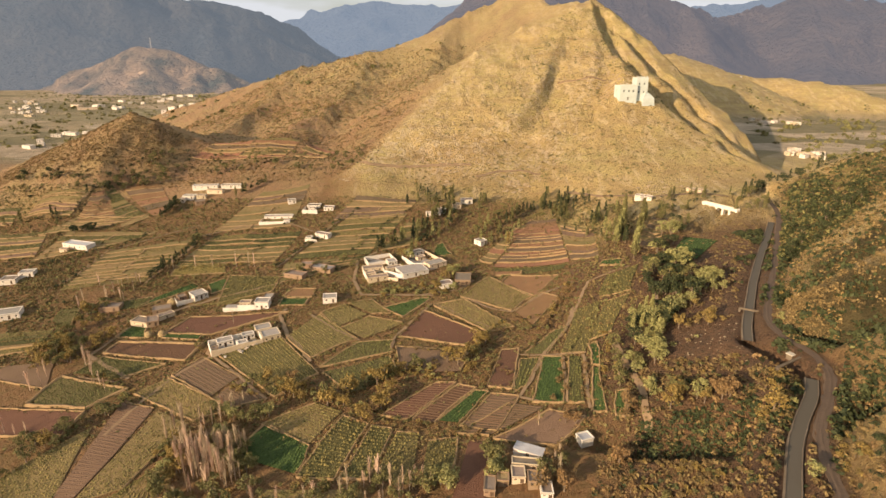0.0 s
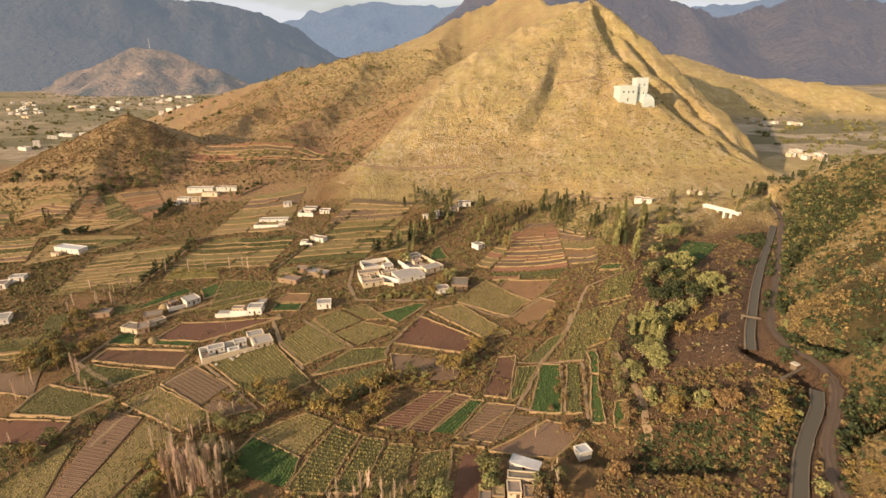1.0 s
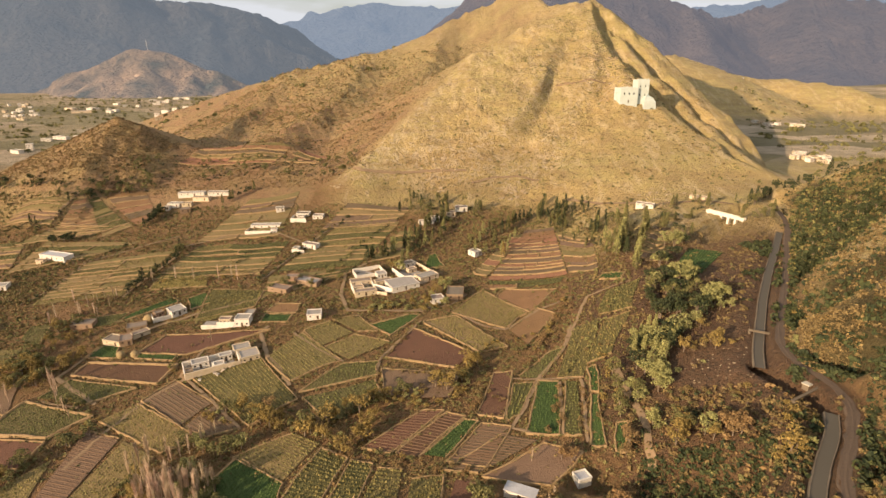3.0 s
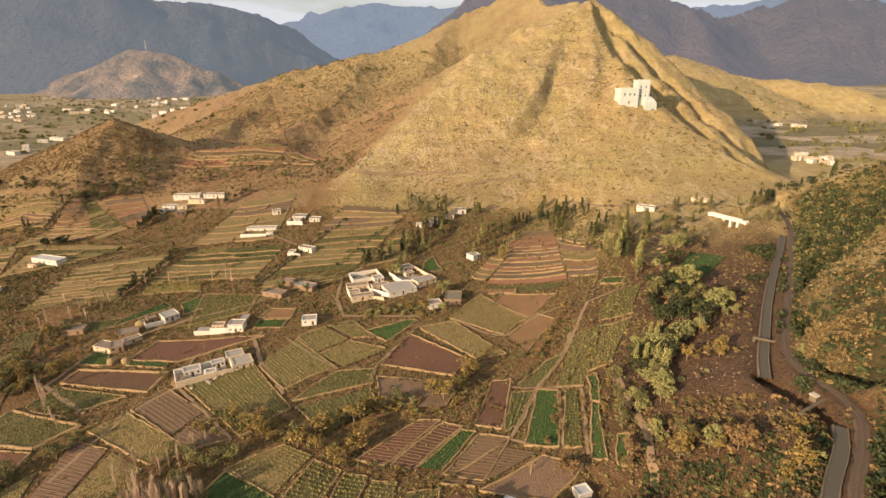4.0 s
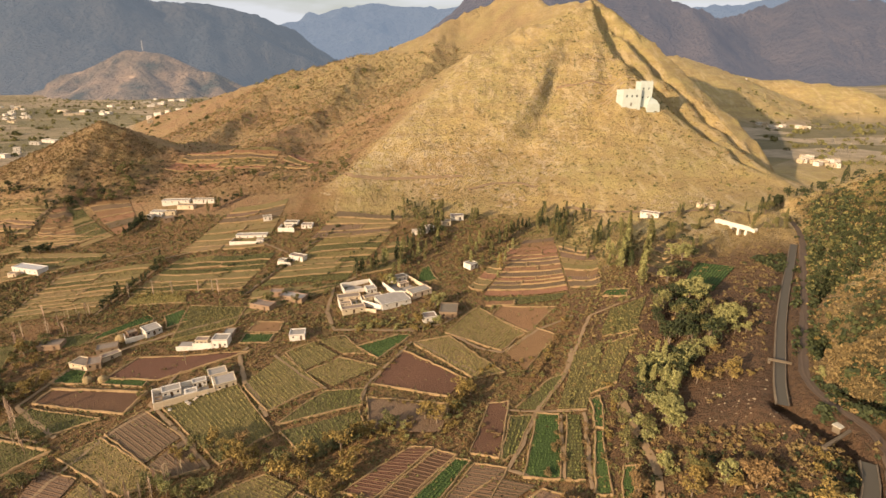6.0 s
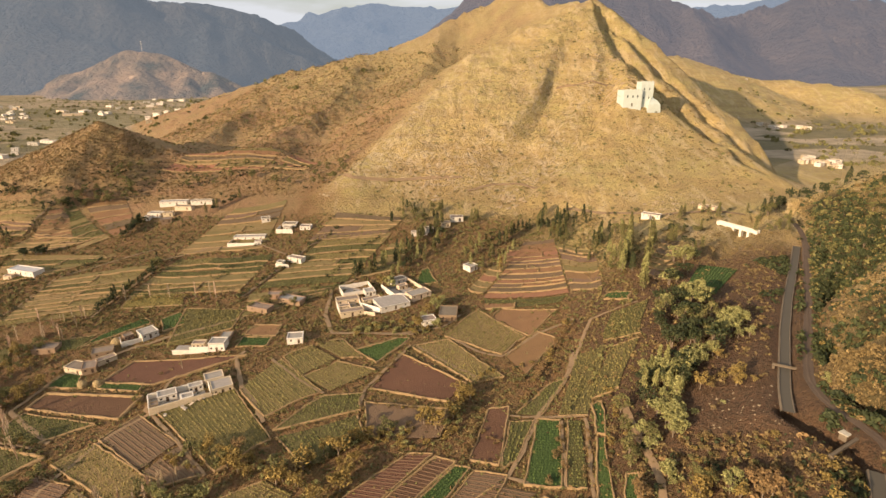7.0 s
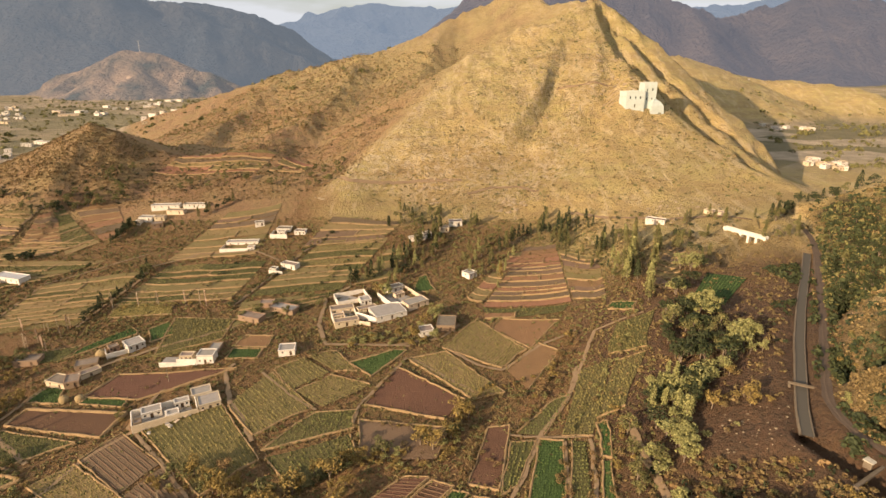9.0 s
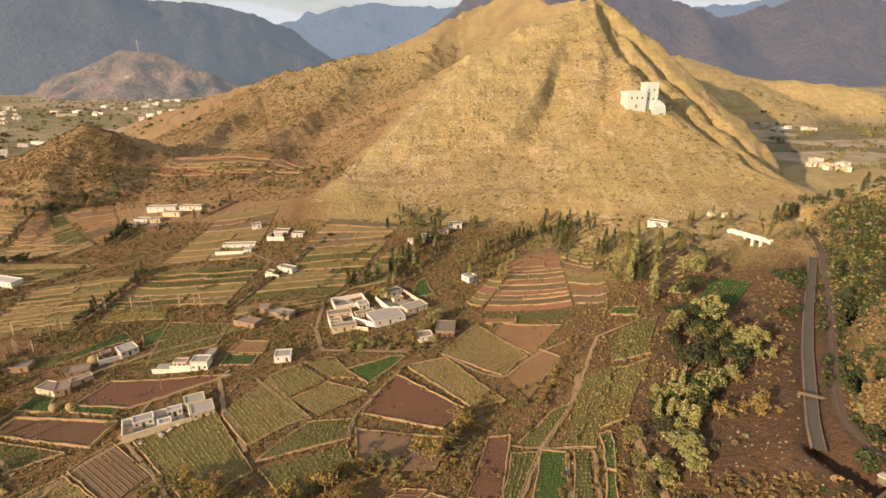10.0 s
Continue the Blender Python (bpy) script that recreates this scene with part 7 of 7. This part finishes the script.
def channel(name, line, profile, level, material, parent=None, gap=2.0, rough=0.0):
    """A level band with the given cross-section (offset to the left, height)."""
    pts, side = resample(line, gap)
    m = len(pts)
    verts = np.concatenate([np.column_stack([pts + side * o + np.random.uniform(-rough, rough, (m, 2)), np.full(m, level + h)]) for o, h in profile])
    faces = [(j * m + i, j * m + i + 1, (j + 1) * m + i + 1, (j + 1) * m + i) for j in range(len(profile) - 1) for i in range(m - 1)]
    return mesh_object(name, verts, faces, material, parent)


canal = tagged(new("canal"), "concrete irrigation canal with slow grey water beside the road", "canal", kind="structure")
for reach, wide in ((CANAL[:7], 1.25), (CANAL[9:], 1.1)):
    channel("water", reach, ((-wide - 0.1, 0.1), (wide + 0.1, 0.1)), 18.6, M_WATER, canal)
    for s in (-1, 1):
        channel("canal_wall", reach, [(s * wide, -0.4), (s * (wide + 0.04), 0.3), (s * (wide + 0.24), 0.32), (s * (wide + 0.5), -0.4)], 18.6, M_CONCRETE, canal, rough=0.05)
road = channel("road", ROAD, ((-1.5, -0.5), (-1.15, 0.06), (-0.45, 0.02), (0, 0.1), (0.45, 0.02), (1.15, 0.06), (1.5, -0.5)), 20.4, M_ROAD, rough=0.25)
tagged(road, "dusty gravel road winding along the canal", "road", kind="structure")


def foot_bridge(a, b, level):
    ob = tagged(new("footbridge"), "narrow pale concrete footbridge over the canal", "bridge")
    L = math.dist(a, b)
    ob.matrix_world = Matrix.Translation((a[0], a[1], level)) @ Matrix.Rotation(math.atan2(b[1] - a[1], b[0] - a[0]), 4, "Z")
    Solid().box(-0.8, -0.35, 0, L + 0.8, 0.35, 0.22).make("deck", M_CONCRETE, ob)
    for y in (-0.35, 0.28):
        Solid().box(-0.8, y, 0.223, L + 0.8, y + 0.07, 0.42).make("parapet", M_CONCRETE, ob, "low parapet of the bridge")
    for x in (-0.8, L + 0.2):
        Solid().box(x, -0.7, -2.0, x + 0.6, 0.7, -0.003).make("abutment", M_CONCRETE, ob)
    return ob


foot_bridge((94.0, 166.9), (98.6, 164.7), 19.3)
foot_bridge((86.5, 131.0), (96.5, 137.0), 19.5)

# a white masonry aqueduct that carries the canal over a gully
aqueduct = tagged(new("aqueduct"), "white masonry aqueduct on square piers across a gully", "aqueduct")
aqueduct.matrix_world = Matrix.Translation((135.5, 296.5, 18.5)) @ Matrix.Rotation(math.atan2(-16, 10.5), 4, "Z")
Solid().box(0, -1.1, 1.2, 20, 1.1, 1.5).make("deck", M_WHITE, aqueduct)
for y in (-1.1, 0.85):
    Solid().box(0, y, 1.503, 20, y + 0.25, 2.7).make("side_wall", M_WHITE, aqueduct)
for k in range(6):
    Solid().box(0.4 + 3.7 * k, -1.0, -5.0, 1.5 + 3.7 * k, 1.0, 1.197).make("pier", M_WHITE, aqueduct)

# a concrete sluice block at the bend of the road
sluice = tagged(new("sluice_block"), "pale concrete sluice block at the bend of the road", "sluice")
sluice.matrix_world = Matrix.Translation((94.5, 138.5, 18.4)) @ Matrix.Rotation(0.5, 4, "Z")
Solid().box(-1.6, -0.8, -0.5, 1.6, 0.8, 1.1).make("body", M_CONCRETE, sluice)
Solid().box(-1.8, -1.0, 1.103, 1.8, 1.0, 1.3).make("cap", M_STONE, sluice)
Solid().box(-0.08, -0.08, 1.303, 0.08, 0.08, 2.1).make("gate_stem", M_WOOD, sluice)

# ---- the white fort on its terraced shoulder of the hill
M_LIME = surface("lime wash", (0.56, 0.60, 0.54), (0.48, 0.51, 0.45), 0.25, (0.40, 0.42, 0.36), 1.5, bump=0.3, depth=0.05)
fort = tagged(new("fort"), "whitewashed ruined fort with a square tower on the hillside", "fort")
fort.matrix_world = Matrix.Translation((126.5, 440.5, 60.8)) @ Matrix.Rotation(0.10, 4, "Z")
FORT = (0, 0, 13.2, 12)
verts, faces = ring_wall(*FORT, -6, 10.6, [(2.5, 3.5, 6.0, 7.6), (6.2, 7.2, 6.0, 7.6), (9.6, 10.6, 6.0, 7.6), (6.0, 7.0, 0.2, 2.4)], [(3, 4, 6, 7.6), (7, 8, 6, 7.6)])
mesh_object("wall", verts, faces, M_LIME, fort)
Solid().box(0.3, 0.3, 9.0, 12.9, 11.7, 9.3).make("roof", M_CEMENT, fort, "grey roof inside the parapet")
for k in range(7):
    Solid().box(0.05 + 1.95 * k, 0.0, 10.603, 1.15 + 1.95 * k, 0.5, 11.5 + 0.25 * (k % 3)).make("merlon", M_LIME, fort)
for c in (3.0, 6.7, 10.1):
    Solid().box(c - 0.497, 0.22, 6.003, c + 0.497, 0.27, 7.597).make("window", M_GLASS, fort, "dark empty window")
Solid().box(6.003, 0.22, 0.203, 6.997, 0.27, 2.397).make("door", M_WOOD, fort, "dark wooden door")
verts, faces = ring_wall(13.3, 2.5, 8.8, 9, -6, 16.2, [(1.8, 2.6, 11, 12.6), (5.6, 6.4, 11, 12.6), (1.8, 2.6, 5, 6.4), (5.6, 6.4, 5, 6.4)], [])
tower = mesh_object("tower", verts, faces, M_LIME, fort)
Solid().box(13.5, 2.7, 15.0, 21.9, 11.3, 15.3).make("roof", M_CEMENT, tower)
for k in range(4):
    Solid().box(13.4 + 2.3 * k, 2.55, 16.203, 14.6 + 2.3 * k, 3.05, 17.0).make("merlon", M_LIME, tower)
for c in (15.5, 19.3):
    for z in (5.003, 11.003):
        Solid().box(c - 0.397, 2.72, z, c + 0.397, 2.77, z + 1.39).make("window", M_GLASS, tower, "dark narrow window")
bv, bf = [], []
for k, (w, z) in enumerate(((0, -5), (0.4, 1.5), (1.6, 4.2), (3.4, 6.0))):
    bv += [(17.5 + w, -1.5 + w * 0.9, z), (27.5 - w * 1.6, -1.0 + w, z - 0.4), (27.0 - w * 1.5, 9 - w, z), (17.5 + w, 9 - w * 0.5, z)]
for k in range(3):
    bf += [(4 * k + i, 4 * k + (i + 1) % 4, 4 * k + 4 + (i + 1) % 4, 4 * k + 4 + i) for i in range(4)]
bf.append((12, 13, 14, 15))
mesh_object("rubble_bank", bv, bf, M_LIME, fort)
for k in range(4):
    y = 458 + 6.0 * k
    x0, x1 = 114 + 3.5 * k, 150 - 1.2 * k
    wall = tagged(new("terrace_wall"), "pale dry-stone terrace wall above the fort", "wall", "terrace walls above the fort")
    wall.matrix_world = Matrix.Translation((x0, y, land_at(x0, y)))
    verts, faces = [], []
    for i in range(13):
        dx, dy = (x1 - x0) * i / 12, 2.5 * math.sin(3.0 * i / 12)
        z = land_at(x0 + dx, y + dy) - land_at(x0, y)
        top = z + 0.55 + random.uniform(-0.3, 0.2)
        verts += [(dx, dy - 0.45, z - 2.0), (dx, dy - 0.3, top), (dx, dy + 0.3, top), (dx, dy + 0.4, z - 2.0)]
    for i in range(12):
        faces += [(4 * i + m, 4 * i + 4 + m, 4 * i + 5 + m, 4 * i + 1 + m) for m in range(3)]
    mesh_object("masonry", verts, faces, M_ROCK, wall)

# ---- scattered far settlements
far_rng = random.Random(5)


def far_house(w, d, h, wall, roof):
    ob = new("village_house")
    room(ob, -w / 2, -d / 2, w, d, h, wall, roof, doors=1, windows=2, foot=3.0, rim=0.3)
    return tagged(ob, "small flat-roofed white house in a far village", "house", "far village houses")


FAR = {k: far_house(*v) for k, v in {"small": (6.5, 5, 2.6, "white", "cement"), "long": (13, 6, 3.0, "white", "cement"), "plain": (7, 5, 2.6, "cream", "mud"), "hall": (30, 9, 3.4, "cream", "cement")}.items()}
USED = set()


def settle(kind, x, y):
    m = Matrix.Translation((x, y, float(land(np.array([x]), np.array([y]))[0]) + 0.2)) @ Matrix.Rotation(far_rng.uniform(-0.6, 0.6), 4, "Z")
    if kind in USED:
        return copy_thing(FAR[kind], m)
    USED.add(kind)
    FAR[kind].matrix_basis = m
    return FAR[kind]


def village(q, n, kinds):
    for k in range(n):
        x, y = spot(q, far_rng.random(), far_rng.random())
        settle(far_rng.choice(kinds), x, y)


village([(398, 728), (440, 726), (432, 760), (392, 764)], 10, ['small', 'plain'])
village([(296, 528), (322, 500), (352, 516), (318, 552)], 16, ['small', 'plain', 'small'])
village([(-660.0, 863.0), (-609.0, 862.0), (-817.0, 1158.0), (-867.0, 1136.0)], 24, ['small', 'plain', 'small'])
village([(-642.0, 964.0), (-572.0, 988.0), (-644.0, 1112.0), (-714.0, 1072.0)], 9, ['long', 'hall', 'small'])
village([(-572.0, 988.0), (-528.0, 1190.0), (-609.0, 1373.0), (-700.0, 1230.0)], 16, ['small', 'long', 'plain'])
village([(-588.0, 1326.0), (-524.0, 1596.0), (-608.0, 1848.0), (-762.0, 1718.0)], 34, ['small', 'small', 'plain', 'long'])
village([(-459.0, 598.0), (-440.0, 711.0), (-486.0, 785.0), (-487.0, 661.0)], 9, ['long', 'small'])
village([(-376.0, 734.0), (-374.0, 842.0), (-438.0, 986.0), (-483.0, 909.0)], 9, ['small', 'plain', 'long'])
settle('long', 495.0, 1029.0)

def haystack(x, y, r):
    ob = tagged(new("haystack"), "rounded stack of brown straw beside a mud house", "haystack", "haystacks")
    ob.matrix_world = Matrix.Translation((x, y, land_at(x, y) + 0.25))
    verts, faces, rings = [], [], ((1.0, -0.3), (1.08, 0.5), (0.95, 1.0), (0.6, 1.45), (0.15, 1.75))
    for k, (s, z) in enumerate(rings):
        for i in range(14):
            t = 6.2832 * i / 14
            w = r * s * random.uniform(0.92, 1.08)
            verts.append((w * math.cos(t), w * math.sin(t), z * r * 0.8))
    for k in range(len(rings) - 1):
        faces += [(14 * k + i, 14 * k + (i + 1) % 14, 14 * k + 14 + (i + 1) % 14, 14 * k + 14 + i) for i in range(14)]
    faces.append(tuple(range(14 * (len(rings) - 1), 14 * len(rings))))
    mesh_object("straw", verts, faces, M_STRAW, ob, True)

haystack(-120.7, 200.6, 1.5)
haystack(-115.4, 200.9, 1.4)
haystack(-123.2, 227.1, 1.9)

mast = tagged(new("radio_mast"), "thin lattice radio mast on the far hilltop", "mast")
mast.matrix_world = Matrix.Translation((-728, 1450, 101))
Solid().box(-0.35, -0.35, -6, 0.35, 0.35, 16).make("shaft", M_TIN, mast)
Solid().box(-0.8, -0.8, 16.003, 0.8, 0.8, 16.8).make("antenna", M_TIN, mast)
